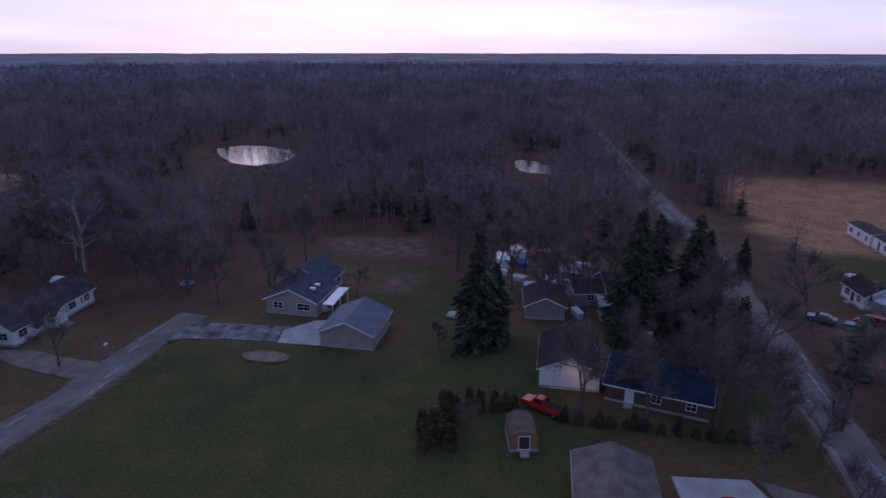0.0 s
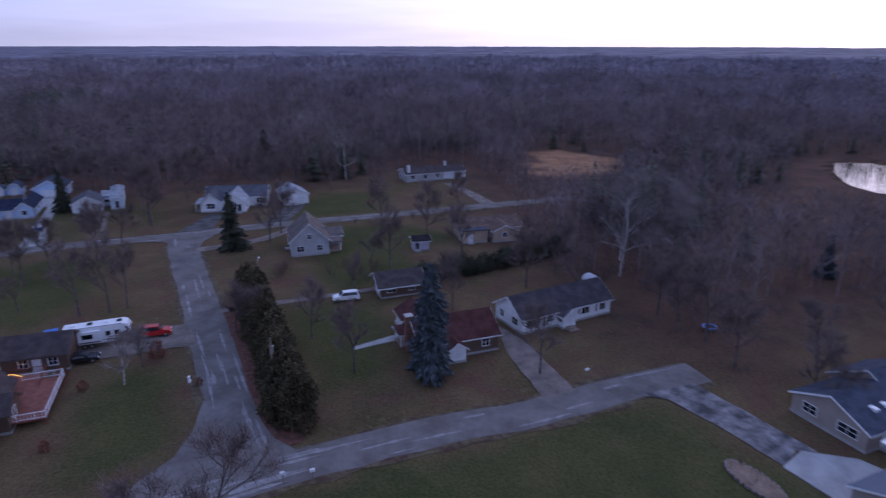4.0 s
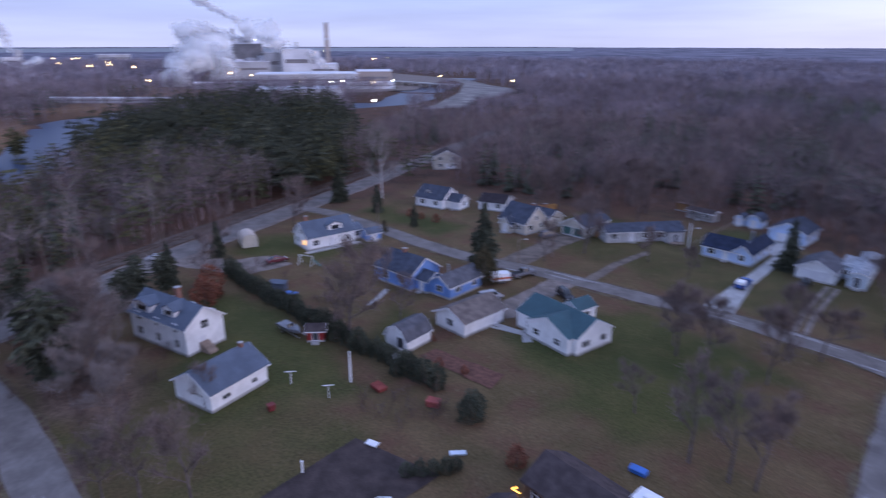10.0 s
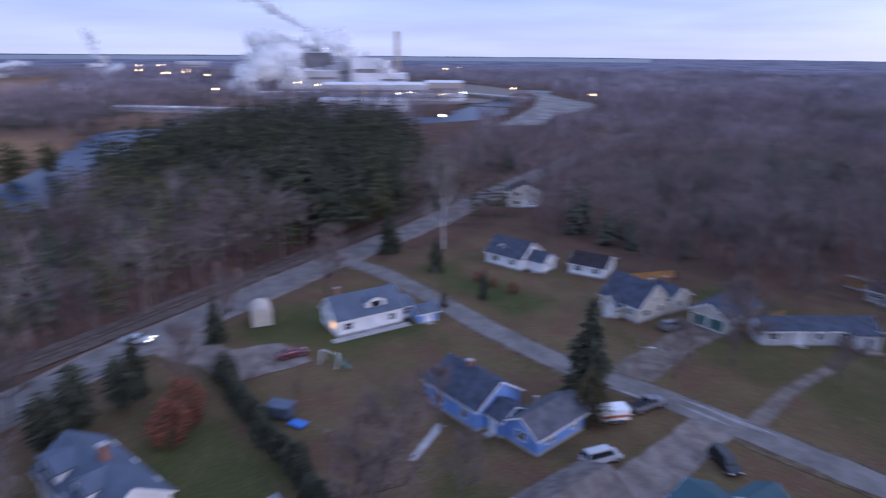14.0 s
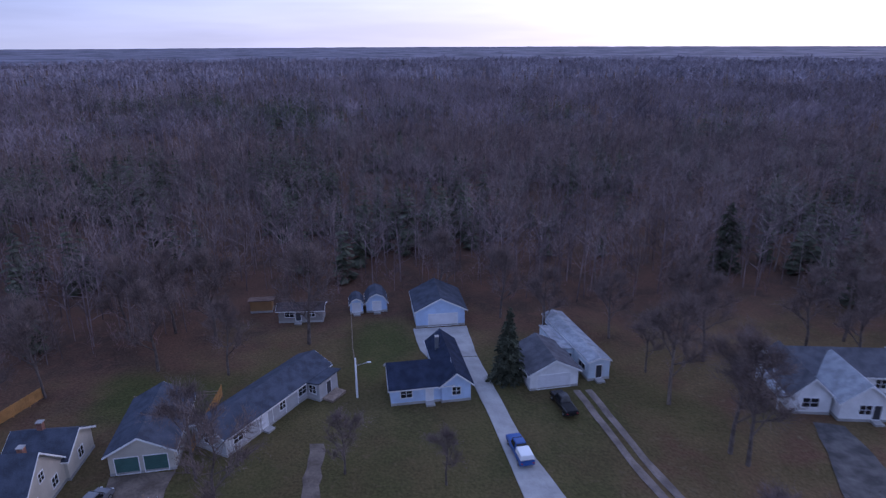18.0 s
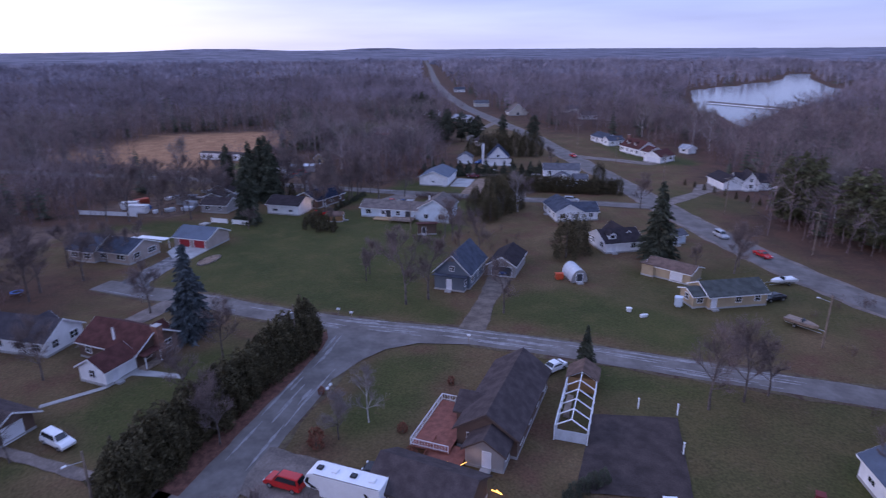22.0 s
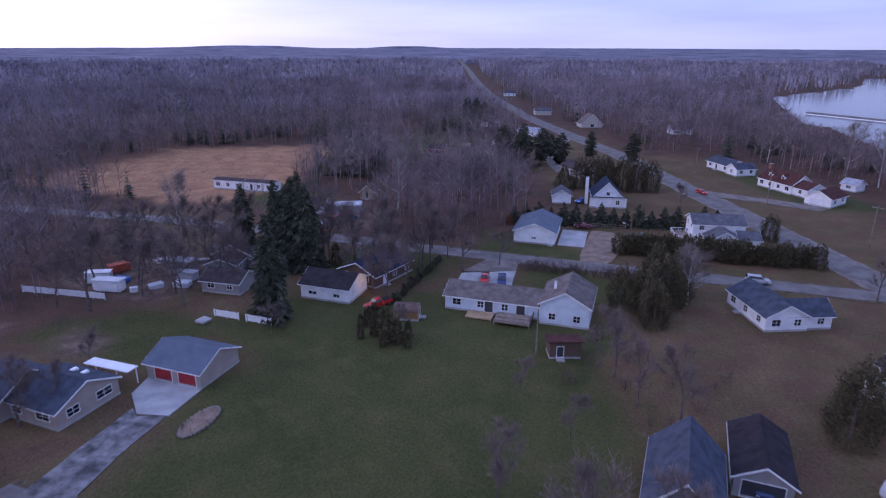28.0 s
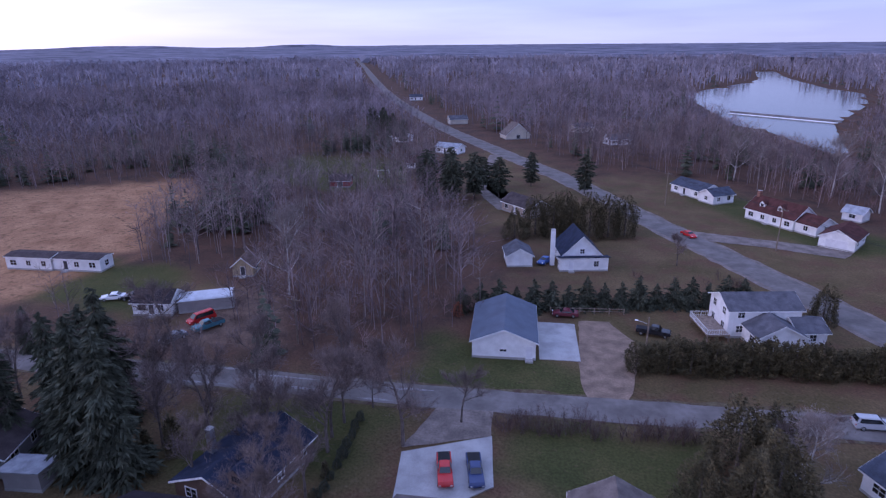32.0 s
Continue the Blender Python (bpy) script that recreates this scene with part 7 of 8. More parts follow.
hh = (13 + 2.5 * waves(X, Y, 110, 25) + r.normal(size=len(X)) * 2.0) * low_banks(X, Y)
woods("woodland", "dense grey-brown leafless woodland", X[~fir], Y[~fir], hh[~fir], mid_t, MIDWOODS_HAZE, 5)
woods("fir_woodland", "dark firs scattered through the woodland", X[fir], Y[fir], hh[fir], [fir_soup(440 + i, 7, 6, 0.19, 0.1, 0.15, 0.5) for i in range(4)], NEEDLE, 6)
X, Y = wood_spots(-1700, 1700, -1700, 1700, 12.5, 4, lambda X, Y, d: (d >= 680) & (d < 1600) & seen_side(X, Y))
r = np.random.default_rng(8)
fir = (waves(X, Y, 130, 32) + 0.6 * r.normal(size=len(X))) > 1.5
hh = 13 + 3 * waves(X, Y, 200, 35) + r.normal(size=len(X)) * 2.5
woods("woodland", "far leafless woodland", X[~fir], Y[~fir], hh[~fir], far_t, FARWOODS_HAZE, 7)
woods("fir_woodland", "far dark firs", X[fir], Y[fir], hh[fir], [fir_soup(460 + i, 4, 5, 0.26, 0.1, 0.15, 0.6) for i in range(3)], NEEDLE, 8)

# far canopy to the horizon, a rough sheet at tree-top height, its blue colour painted-in haze
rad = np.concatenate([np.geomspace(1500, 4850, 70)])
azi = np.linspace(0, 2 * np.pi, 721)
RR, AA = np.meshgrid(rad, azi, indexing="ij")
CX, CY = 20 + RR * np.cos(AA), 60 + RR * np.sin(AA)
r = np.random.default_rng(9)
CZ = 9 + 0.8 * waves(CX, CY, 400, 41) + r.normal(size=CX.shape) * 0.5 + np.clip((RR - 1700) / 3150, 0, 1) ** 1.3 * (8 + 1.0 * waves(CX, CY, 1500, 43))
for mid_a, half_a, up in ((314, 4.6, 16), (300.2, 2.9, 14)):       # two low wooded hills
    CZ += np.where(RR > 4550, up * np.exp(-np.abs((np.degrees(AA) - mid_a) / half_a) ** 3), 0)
over_bay = (np.degrees(AA) > 129) & (np.degrees(AA) < 184)
CZ = np.where(over_bay & (RR > 3250), -20, np.where(over_bay, np.minimum(CZ, 8 + r.normal(size=CX.shape)), CZ))
CZ = np.where(over_bay & (RR > 4845), 20 + 1.0 * waves(CX, CY, 600, 44), CZ)
CZ = np.where(inside(CX, CY, MILL_GROUND) | inside(CX, CY, FAR_FIELD) | inside(CX, CY, LAKE) | (off_line(CX, CY, R_MAIN) < 14), -1.0, CZ)
n1, n2 = CX.shape
ii = (np.arange(n1 - 1)[:, None] * n2 + np.arange(n2 - 1)[None]).ravel()
canopy = soup("far_woodland", np.stack([CX, CY, CZ], -1).reshape(-1, 3).tolist(), np.stack([ii, ii + n2, ii + n2 + 1, ii + 1], 1).tolist(), mat("far_canopy_haze", (0.095, 0.092, 0.128), 0.95, 0.3, 140, 0.03, 0.1, c2=(0.18, 0.168, 0.22)))
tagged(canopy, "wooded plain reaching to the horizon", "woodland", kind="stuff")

# ---- vehicles ----


def wheel(parent, x, y, r=0.33, w=0.22):
    t = part("wheel", rod(bmesh.new(), (x, y - w / 2, r), (x, y + w / 2, r), r, r, 14), RUBBER, parent)
    part("rim", rod(bmesh.new(), (x, y - w / 2 - 0.01, r), (x, y + w / 2 + 0.01, r), r * 0.6, r * 0.6, 10), METAL, t)


def shell(outline, half, tuck, z_tuck):
    """A body from a side outline, drawn in towards the top."""
    bm = bmesh.new()
    left = [bm.verts.new((x, half - tuck * max(0, z - z_tuck), z)) for x, z in outline]
    right = [bm.verts.new((x, -half + tuck * max(0, z - z_tuck), z)) for x, z in outline]
    n = len(outline)
    bm.faces.new(left)
    bm.faces.new(list(reversed(right)))
    for i in range(n):
        j = (i + 1) % n
        bm.faces.new((left[j], left[i], right[i], right[j]))
    bmesh.ops.recalc_face_normals(bm, faces=bm.faces[:])
    bmesh.ops.bevel(bm, geom=[e for e in bm.edges], offset=0.05, segments=2, affect="EDGES", clamp_overlap=True)
    return bm


def car(kind, colour, x, y, yaw, label, z=0.03, lights=None):
    h = holder({"pickup": "pickup_truck", "van": "van", "suv": "suv"}.get(kind, "car"), x, y, yaw, z, label, "pickup truck" if kind == "pickup" else "car", "vehicles")
    m = PAINT[colour]
    L = {"sedan": 4.6, "suv": 4.7, "pickup": 5.6, "van": 5.0, "truck": 5.2}[kind]
    f, r = L / 2, -L / 2
    if kind == "sedan":
        low = [(r, 0.3), (f, 0.3), (f + 0.02, 0.6), (f - 0.25, 0.76), (f - 1.25, 0.9), (r + 0.9, 0.95), (r + 0.05, 0.92), (r - 0.02, 0.6)]
        cab = [(f - 1.35, 0.88), (f - 2.0, 1.38), (r + 1.5, 1.42), (r + 0.75, 0.93)]
    elif kind in ("suv", "van"):
        low = [(r, 0.35), (f, 0.35), (f + 0.02, 0.7), (f - 0.3, 0.95), (f - 1.1, 1.05), (r + 0.1, 1.08), (r - 0.02, 0.7)]
        top = 1.75 if kind == "suv" else 1.9
        cab = [(f - (1.15 if kind == "suv" else 0.7), 1.04), (f - (1.85 if kind == "suv" else 1.5), top - 0.05), (r + 0.35, top), (r + 0.06, 1.07)]
    else:
        low = [(r, 0.45), (f, 0.45), (f + 0.02, 0.8), (f - 0.15, 1.05), (f - 1.4, 1.12), (r + 0.02, 1.08), (r - 0.02, 0.7)]
        cab = [(f - 1.45, 1.1), (f - 2.0, 1.75), (f - 3.1, 1.78), (f - 3.4, 1.1)]
    body = part("body", shell(low, 0.9, 0.12, 0.7), m, h)
    part("cabin", shell(cab, 0.8, 0.28, 1.0), m, h)
    zt, zb = max(z for _, z in cab), min(z for _, z in cab)
    (x1, z1), (x2, z2) = cab[0], cab[1]
    (x3, z3), (x4, z4) = cab[2], cab[3]
    part("windscreen", prism(bmesh.new(), [(x1 - 0.1, -0.66, z1 + 0.06), (x1 - 0.1, 0.66, z1 + 0.06), (x2 + 0.06, 0.56, z2 - 0.06), (x2 + 0.06, -0.56, z2 - 0.06)], (0.07, 0, 0.05)), GLASS, h)
    part("rear_window", prism(bmesh.new(), [(x4 + 0.05, -0.66, z4 + 0.1), (x4 + 0.05, 0.66, z4 + 0.1), (x3 - 0.02, 0.56, z3 - 0.08), (x3 - 0.02, -0.56, z3 - 0.08)], (-0.06, 0, 0.04)), GLASS, h)
    for s in (-1, 1):
        ring = [(x1 - 0.35, s * 0.80, zb + 0.1), (x4 + 0.3, s * 0.80, zb + 0.1), (x3 + 0.2, s * 0.64, zt - 0.12), (x2 - 0.05, s * 0.64, zt - 0.12)]
        part("side_window", prism(bmesh.new(), ring, (0, s * 0.03, 0.01)), GLASS, h)
        part("headlight", boxes((f - 0.12, s * 0.66 - 0.16, 0.62, f + 0.03, s * 0.66 + 0.16, 0.76), bevel=0.02), LAMPW if lights == "on" else TRIM, h)
        part("tail_light", boxes((r - 0.03, s * 0.7 - 0.12, 0.7, r + 0.08, s * 0.7 + 0.12, 0.88), bevel=0.02), DOORR, h)
        for wx in (f - 0.85, r + 0.9):
            wheel(h, wx, s * 0.8)
    if kind == "pickup":
        part("bed_floor", boxes((r + 0.12, -0.72, 1.09, f - 3.5, 0.72, 1.13)), RUBBER, h)
    return h


car("suv", "white", 44.9, 103.4, 176, "white off-road suv parked on the grass lane")
car("suv", "red", 14.5, 98.2, 3, "bright red suv beside the camper")
car("sedan", "black", 5.6, 92.2, 4, "black sedan beside the garage")
car("sedan", "white", -6.0, 61.4, 60, "white sedan parked on the verge")
car("pickup", "grey", -52.0, 138.6, 84, "grey pickup truck with camper trailer")
car("van", "silver", -47.4, 124.6, 78, "pale blue-white minivan beside the blue house")
car("suv", "black", -38.9, 136.3, -25, "black suv on the green-roofed house drive")
car("sedan", "maroon", -92.3, 102.9, 88, "dark maroon car on the farmhouse drive")
car("suv", "grey", -66.5, 163.0, 76, "dark suv in front of green garage doors")
car("pickup", "black", -12.4, 177.2, 98, "black pickup truck in front of the white garage")
CP = car("pickup", "blue", -20.2, 168.0, 97, "blue pickup with white cap on the concrete drive")
part("bed_cap", shell([(-2.7, 1.1), (-0.75, 1.1), (-0.8, 1.72), (-2.6, 1.7)], 0.86, 0.16, 1.0), PAINT["white"], CP, "white truck cap")
car("suv", "silver", 15.4, -42.4, 189, "silver suv on the side road")
car("pickup", "red", 65.3, -18.0, 110, "red pickup on the concrete pad")
car("pickup", "navy", 61.9, -18.9, 110, "dark blue pickup on the concrete pad")
car("sedan", "red", 33.0, -122, 123, "red car on the main road")
car("suv", "silver", -27.5, -20.5, 121, "silver suv on the main road")
car("sedan", "red", -36.5, -8.0, 127, "red car on the main road")
car("sedan", "silver", -110.5, 83.0, 60, "silver car on the main road", lights="on")
car("pickup", "red", 77.8, 2.6, 70, "red pickup in front of the black-roofed garage")
car("sedan", "blue", 65.0, -92.5, 70, "blue car beside the small white garage")
car("sedan", "maroon", 57.2, -65.4, 10, "dark red car beside the concrete pad")
car("pickup", "black", 42.0, -62.0, 175, "dark pickup behind the hedge")
car("pickup", "navy", 14.0, 24.6, 95, "dark car inside the open garage drive")
car("sedan", "black", -37.4, 18.8, 40, "black car beside the yellow bungalow")
car("sedan", "white", 143.0, -48.0, 30, "white car in the cluttered yard")
car("sedan", "black", 139.4, -49.4, 30, "black car in the cluttered yard")
car("sedan", "grey", 119.4, -37.0, 70, "grey car beside the side road")
car("pickup", "teal", 116.6, -42.5, 65, "old teal truck in the cluttered yard")
car("van", "red", 119.6, -44.5, 65, "old red van in the cluttered yard")
car("sedan", "white", -148.0, 201.0, 60, "white car in front of the tan house")

RV = holder("camper_trailer", 7.0, 97.4, 4, 0.02, "white fifth-wheel camper with dark swirls and roof vents", "camper", "vehicles")
rv_m = PAINT["white"]
part("body", shell([(-4.6, 0.75), (2.6, 0.75), (2.7, 1.55), (4.1, 1.6), (4.5, 2.2), (4.1, 3.2), (3.4, 3.45), (-4.5, 3.4), (-4.65, 2.0)], 1.22, 0.02, 2.0), rv_m, RV)
part("slide_out", boxes((-2.6, -1.65, 1.0, 0.4, -1.2, 2.9), bevel=0.04), rv_m, RV)
part("swirl", boxes((-4.4, -1.245, 1.15, -2.7, -1.21, 1.3), (0.6, -1.245, 1.1, 3.0, -1.21, 1.3), (1.4, -1.245, 1.5, 3.9, -1.21, 1.62)), DARKTRIM, RV, "dark painted swirl stripe")
part("swirl", boxes((-2.5, -1.67, 1.15, 0.3, -1.64, 1.32)), DARKTRIM, RV, "dark painted swirl stripe")
for sy in (-1.245, 1.21):
    part("swirl", prism(bmesh.new(), [(2.7, sy, 1.7), (3.5, sy, 1.7), (4.35, sy, 2.3), (4.0, sy, 2.9), (3.7, sy, 2.9), (3.9, sy, 2.3)], (0, 0.035, 0)), PAINT["black"], RV, "broad black painted swoosh")
    part("swirl", prism(bmesh.new(), [(-4.5, sy, 1.5), (-3.2, sy, 1.7), (-2.7, sy, 2.6), (-3.0, sy, 2.6), (-3.5, sy, 1.95), (-4.5, sy, 1.8)], (0, 0.035, 0)), PAINT["black"], RV, "broad black painted swoosh")
part("nose_panel", boxes((4.28, -0.8, 1.9, 4.5, 0.8, 2.5), bevel=0.05), PAINT["black"], RV, "dark nose panel")
part("roof_rail", boxes((-4.4, -1.16, 3.40, 3.3, -1.10, 3.45), (-4.4, 1.10, 3.40, 3.3, 1.16, 3.45)), DARKTRIM, RV)
for wx, ww in ((-3.8, 0.9), (1.4, 0.7), (2.6, 0.8)):
    part("window", boxes((wx - ww / 2, -1.25, 1.8, wx + ww / 2, -1.2, 2.5)), GLASS, RV)
part("window", boxes((-2.0, -1.68, 1.8, -0.6, -1.63, 2.5)), GLASS, RV)
part("door", boxes((0.75, -1.25, 0.95, 1.05, -1.2, 2.7)), DOORW, RV)
for vx in (-3.2, -1.0, 1.2, 3.0):
    part("roof_vent", boxes((vx - 0.35, -0.35, 3.38, vx + 0.35, 0.35, 3.62), bevel=0.05), PAINT["black"] if vx in (-1.0, 3.0) else TRIM, RV)
for s in (-1, 1):
    for wx in (-1.9, -1.0):
        wheel(RV, wx, s * 1.05, 0.38)
part("landing_leg", boxes((2.2, -0.9, -0.05, 2.35, -0.75, 0.8), (2.2, 0.75, -0.05, 2.35, 0.9, 0.8)), METAL, RV)
UH = holder("cargo_trailer", -52.6, 132.4, 68, 0.02, "small white enclosed cargo trailer with orange stripe", "trailer", "vehicles")
part("body", boxes((-1.9, -1.0, 0.45, 1.9, 1.0, 2.1), bevel=0.06), rv_m, UH)
part("stripe", boxes((-1.92, -1.015, 0.95, 1.92, 1.015, 1.3)), mat("orange_stripe", (0.5, 0.12, 0.05), 0.5, 0.05), UH)
part("drawbar", boxes((1.9, -0.06, 0.45, 3.2, 0.06, 0.55)), METAL, UH)
for s in (-1, 1):
    wheel(UH, -0.4, s * 1.0)
    wheel(UH, 0.4, s * 1.0)


def boat(x, y, yaw, label, colour):
    h = holder("boat", x, y, yaw, 0.0, label, "boat", "boats")
    bm = bmesh.new()
    secs = []
    for t in np.linspace(-2.6, 2.8, 9):
        k = max(0.05, 1 - max(0, (t - 0.2) / 2.7) ** 2)
        secs.append([bm.verts.new(p) for p in ((t, -1.0 * k, 1.25), (t, -0.8 * k, 0.7), (t, 0, 0.5 + 0.3 * (1 - k)), (t, 0.8 * k, 0.7), (t, 1.0 * k, 1.25), (t, 0, 1.12))])
    for a, b in zip(secs, secs[1:]):
        for i in range(6):
            bm.faces.new((a[i], a[(i + 1) % 6], b[(i + 1) % 6], b[i]))
    bm.faces.new(secs[0])
    bm.faces.new(list(reversed(secs[-1])))
    bmesh.ops.recalc_face_normals(bm, faces=bm.faces[:])
    part("hull", bm, colour, h)
    part("windshield", prism(bmesh.new(), [(0.4, -0.7, 1.2), (0.4, 0.7, 1.2), (0.1, 0.6, 1.65), (0.1, -0.6, 1.65)], (0.05, 0, 0)), GLASS, h)
    part("trailer_frame", boxes((-2.4, -0.7, 0.38, 3.6, -0.6, 0.48), (-2.4, 0.6, 0.38, 3.6, 0.7, 0.48)), METAL, h)
    wheel(h, -0.6, -0.95, 0.3)
    wheel(h, -0.6, 0.95, 0.3)


boat(-58.6, 89.4, 8, "covered motorboat on a trailer beside the hedge", PAINT["grey"])
boat(-39.6, 9.0, 35, "white motorboat on a trailer near the main road", PAINT["white"])
boat(-41.0, 30.0, 150, "upturned weathered rowing boat on a trailer", WOOD)

# ---- poles, wires, mailboxes, fences, yard clutter ----


def utility_pole(x, y, yaw, height=10.0, arm=True, lamp=False, box_on=False, label="weathered timber utility pole with crossarm"):
    h = holder("utility_pole", x, y, yaw, 0, label, "utility pole", "utility poles")
    part("pole", rod(bmesh.new(), (0, 0, -0.4), (0, 0, height), 0.16, 0.11, 8), TRIM if "white" in label else POLE, h)
    if arm:
        part("crossarm", boxes((-1.2, -0.06, height - 0.7, 1.2, 0.06, height - 0.56)), POLE, h)
        for k in (-1.1, -0.4, 0.4, 1.1):
            part("insulator", rod(bmesh.new(), (k, 0, height - 0.56), (k, 0, height - 0.36), 0.05, 0.03, 6), CONCRETE, h)
    if lamp:
        l = part("lamp_arm", rod(bmesh.new(), (0, 0, height - 1.2), (1.8, 0, height - 0.7), 0.03, 0.03, 6), METAL, h)
        part("lamp_head", boxes((1.6, -0.12, height - 0.78, 2.1, 0.12, height - 0.64), bevel=0.03), TRIM, l)
    if box_on:
        part("transformer", rod(bmesh.new(), (0.3, 0, height - 2.2), (0.3, 0, height - 1.2), 0.25, 0.25, 10), METAL, h)
    return h


utility_pole(31.6, 73.5, 80, 9.0, False, False, True, "utility pole with grey transformer in the hedge")
utility_pole(30.4, 109.5, 80, 7.5, False, True)
utility_pole(-56.1, 152.5, 10, 10)
utility_pole(-58.2, 143.5, 20, 6.5, False, True, label="street lamp on a short timber pole")
utility_pole(-101.3, 135.5, 20, 6.5, False)
utility_pole(-40.0, 182.2, 0, 6.0, False, True, label="yard lamp on a slim white pole")
utility_pole(1.8, 176.8, 0, 8.0, False)
utility_pole(24.5, 153.5, 0, 8.5, False, False, True)
utility_pole(-38.7, 89.0, 0, 4.8, False, label="slim white pole on the lawn")
for x, y, w in ((-43.6, 82.2, 60), (-37.0, 84.5, 60)):
    h = holder("clothes_post", x, y, w, 0, "white T-shaped clothes line post", "clothes post", "clothes posts")
    part("post", rod(bmesh.new(), (0, 0, -0.2), (0, 0, 1.9), 0.06, 0.06, 6), TRIM, h)
    part("crossbar", boxes((-0.75, -0.05, 1.82, 0.75, 0.05, 1.92)), TRIM, h)
utility_pole(43.2, -54.5, 0, 6.5, False, True)
utility_pole(46.0, 6.6, 0, 7.5, False, label="yellowish pole beside the playhouse")
utility_pole(98.5, -42.0, 0, 8.5)
utility_pole(-43.5, 37.0, 0, 9, False, True)
main_poles = [(-140, 118), (-124, 88), (-110, 62), (-92, 36), (-68, 10), (-47, -14), (-28, -46), (-8, -80), (14, -116), (38, -152), (64, -196)]
for x, y in main_poles:
    utility_pole(x, y, -30, 10.5)
for k in (-1.1, 0.4, 1.1):
    bm = bmesh.new()
    for (x1, y1), (x2, y2) in zip(main_poles, main_poles[1:]):
        c, s = math.cos(radians(-30)) * k, math.sin(radians(-30)) * k
        pr = None
        for i in range(9):
            t = i / 8
            q = Vector((x1 + (x2 - x1) * t + c, y1 + (y2 - y1) * t + s, 10.15 - 3.2 * t * (1 - t)))
            if pr is not None:
                rod(bm, pr, q, 0.025, 0.025, 3)
            pr = q
    tagged(part("power_line", bm, RUBBER), "thin sagging overhead power line", "cable", "power lines")
rail_line = [(-97, 20), (-104, 44), (-113, 70), (-127, 98), (-148, 140), (-175, 195)]
ribbon(rail_line, 3.2, 0.05, mat("brown_ballast", (0.105, 0.078, 0.064), 0.95, 0.3, 1.5, 4.0, 0.4), "rail_bed", "brown gravel railway bed beside the main road", 0.3, 31)
for off in (-0.75, 0.75):
    pts = smooth_line(rail_line, 6.0)
    bm = bmesh.new()
    for a, b in zip(pts, pts[1:]):
        d = (b - a).normalized()
        s = Vector((-d.y, d.x, 0)) * off
        rod(bm, a + s + Vector((0, 0, 0.22)), b + s + Vector((0, 0, 0.22)), 0.06, 0.06, 4)
    tagged(part("rail", bm, mat("rusty_steel", (0.12, 0.07, 0.05), 0.6, 0.2, 1, 10, 0.1, 0.5)), "rusty steel rail", "rail", kind="structure")


def mailbox(x, y, yaw=0):
    h = holder("mailbox", x, y, yaw, 0, "white mailbox on a timber post", "mailbox", "mailboxes")
    part("post", boxes((-0.06, -0.06, -0.2, 0.06, 0.06, 1.05)), WOOD, h)
    part("box", boxes((-0.28, -0.14, 1.05, 0.28, 0.14, 1.4), bevel=0.05), TRIM, h)


for x, y, w in ((20.8, 80.9, 80), (21.0, 79.9, 80), (34.6, 57.4, 10), (72.4, 67.6, 10), (31.6, 57.8, 10), (9.0, 57.8, 10)):
    mailbox(x, y, w)


def fence(label, pts, height, material, slat=0.0, rails=2, group="fences"):
    """A fence along a line: boards with slat > 0, else posts and rails."""
    h = holder("fence", pts[0][0], pts[0][1], 0, 0, label, "fence", group)
    o = Vector((*pts[0], 0))
    for a, b in zip(pts, pts[1:]):
        a, b = Vector((*a, 0)) - o, Vector((*b, 0)) - o
        n = max(1, int((b - a).length / 2.4))
        ang = math.degrees(math.atan2(b.y - a.y, b.x - a.x))
        step = (b - a).length / n
        for i in range(n + 1):
            p = a + (b - a) * (i / n)
            ob = part("post", boxes((-0.06, -0.06, -0.3, 0.06, 0.06, height + 0.08)), material, h)
            ob.matrix_basis = pose(p.x, p.y, 0, 0, 0, ang)
            if i < n:
                if slat:
                    k = int(step / slat)
                    if i == 0:
                        board = boxes((0.01, -0.02, 0.08, step / k - 0.01, 0.02, height))
                        me = part("board", board, material, h).data
                    for j in range(k):
                        if i or j:
                            ob = new("board", me)
                            ob.parent = h
                        else:
                            ob = h.children[-1]
                        at = p + (b - a) * (j / (k * n))
                        ob.matrix_basis = pose(at.x, at.y, 0.02 * math.sin(7.3 * j + i), 0, 0, ang)
                else:
                    for j in range(rails):
                        ob = part("rail", boxes((0, -0.03, height * (j + 1) / rails - 0.08, step, 0.03, height * (j + 1) / rails)), material, h)
                        ob.matrix_basis = pose(p.x, p.y, 0, 0, 0, ang)


fence("long white board fence at the lawn edge", [(143.5, 28.2), (125.8, 23.4)], 1.3, TRIM, 0.2)
fence("white board fence panel beside the spruce", [(101.6, 19.3), (96.6, 18.6)], 1.3, TRIM, 0.2)
fence("white board fence panel beside the spruce", [(95.0, 18.4), (90.0, 17.7)], 1.3, TRIM, 0.2)
pinef = mat("new_pine_fence", (0.42, 0.22, 0.08), 0.8, 0.15, 1, 10, 0.1)
fence("bright new pine board fence", [(-59.0, 172.0), (-58.6, 184.0)], 1.7, pinef, 0.15)
fence("bright new pine board fence", [(-88.0, 172.0), (-83.0, 186.0)], 1.7, pinef, 0.15)
fence("low rail fence round the back lawn", [(-58.6, 184.0), (-70.0, 183.4)], 0.9, WOOD)
fence("low garden fence beside the concrete drive", [(-42.4, 209.0), (-41.4, 196.0), (-40.0, 184.4)], 1.0, WOOD)
fence("grey weathered field fence", [(47, -69.0), (60, -66.0)], 1.1, WOOD)

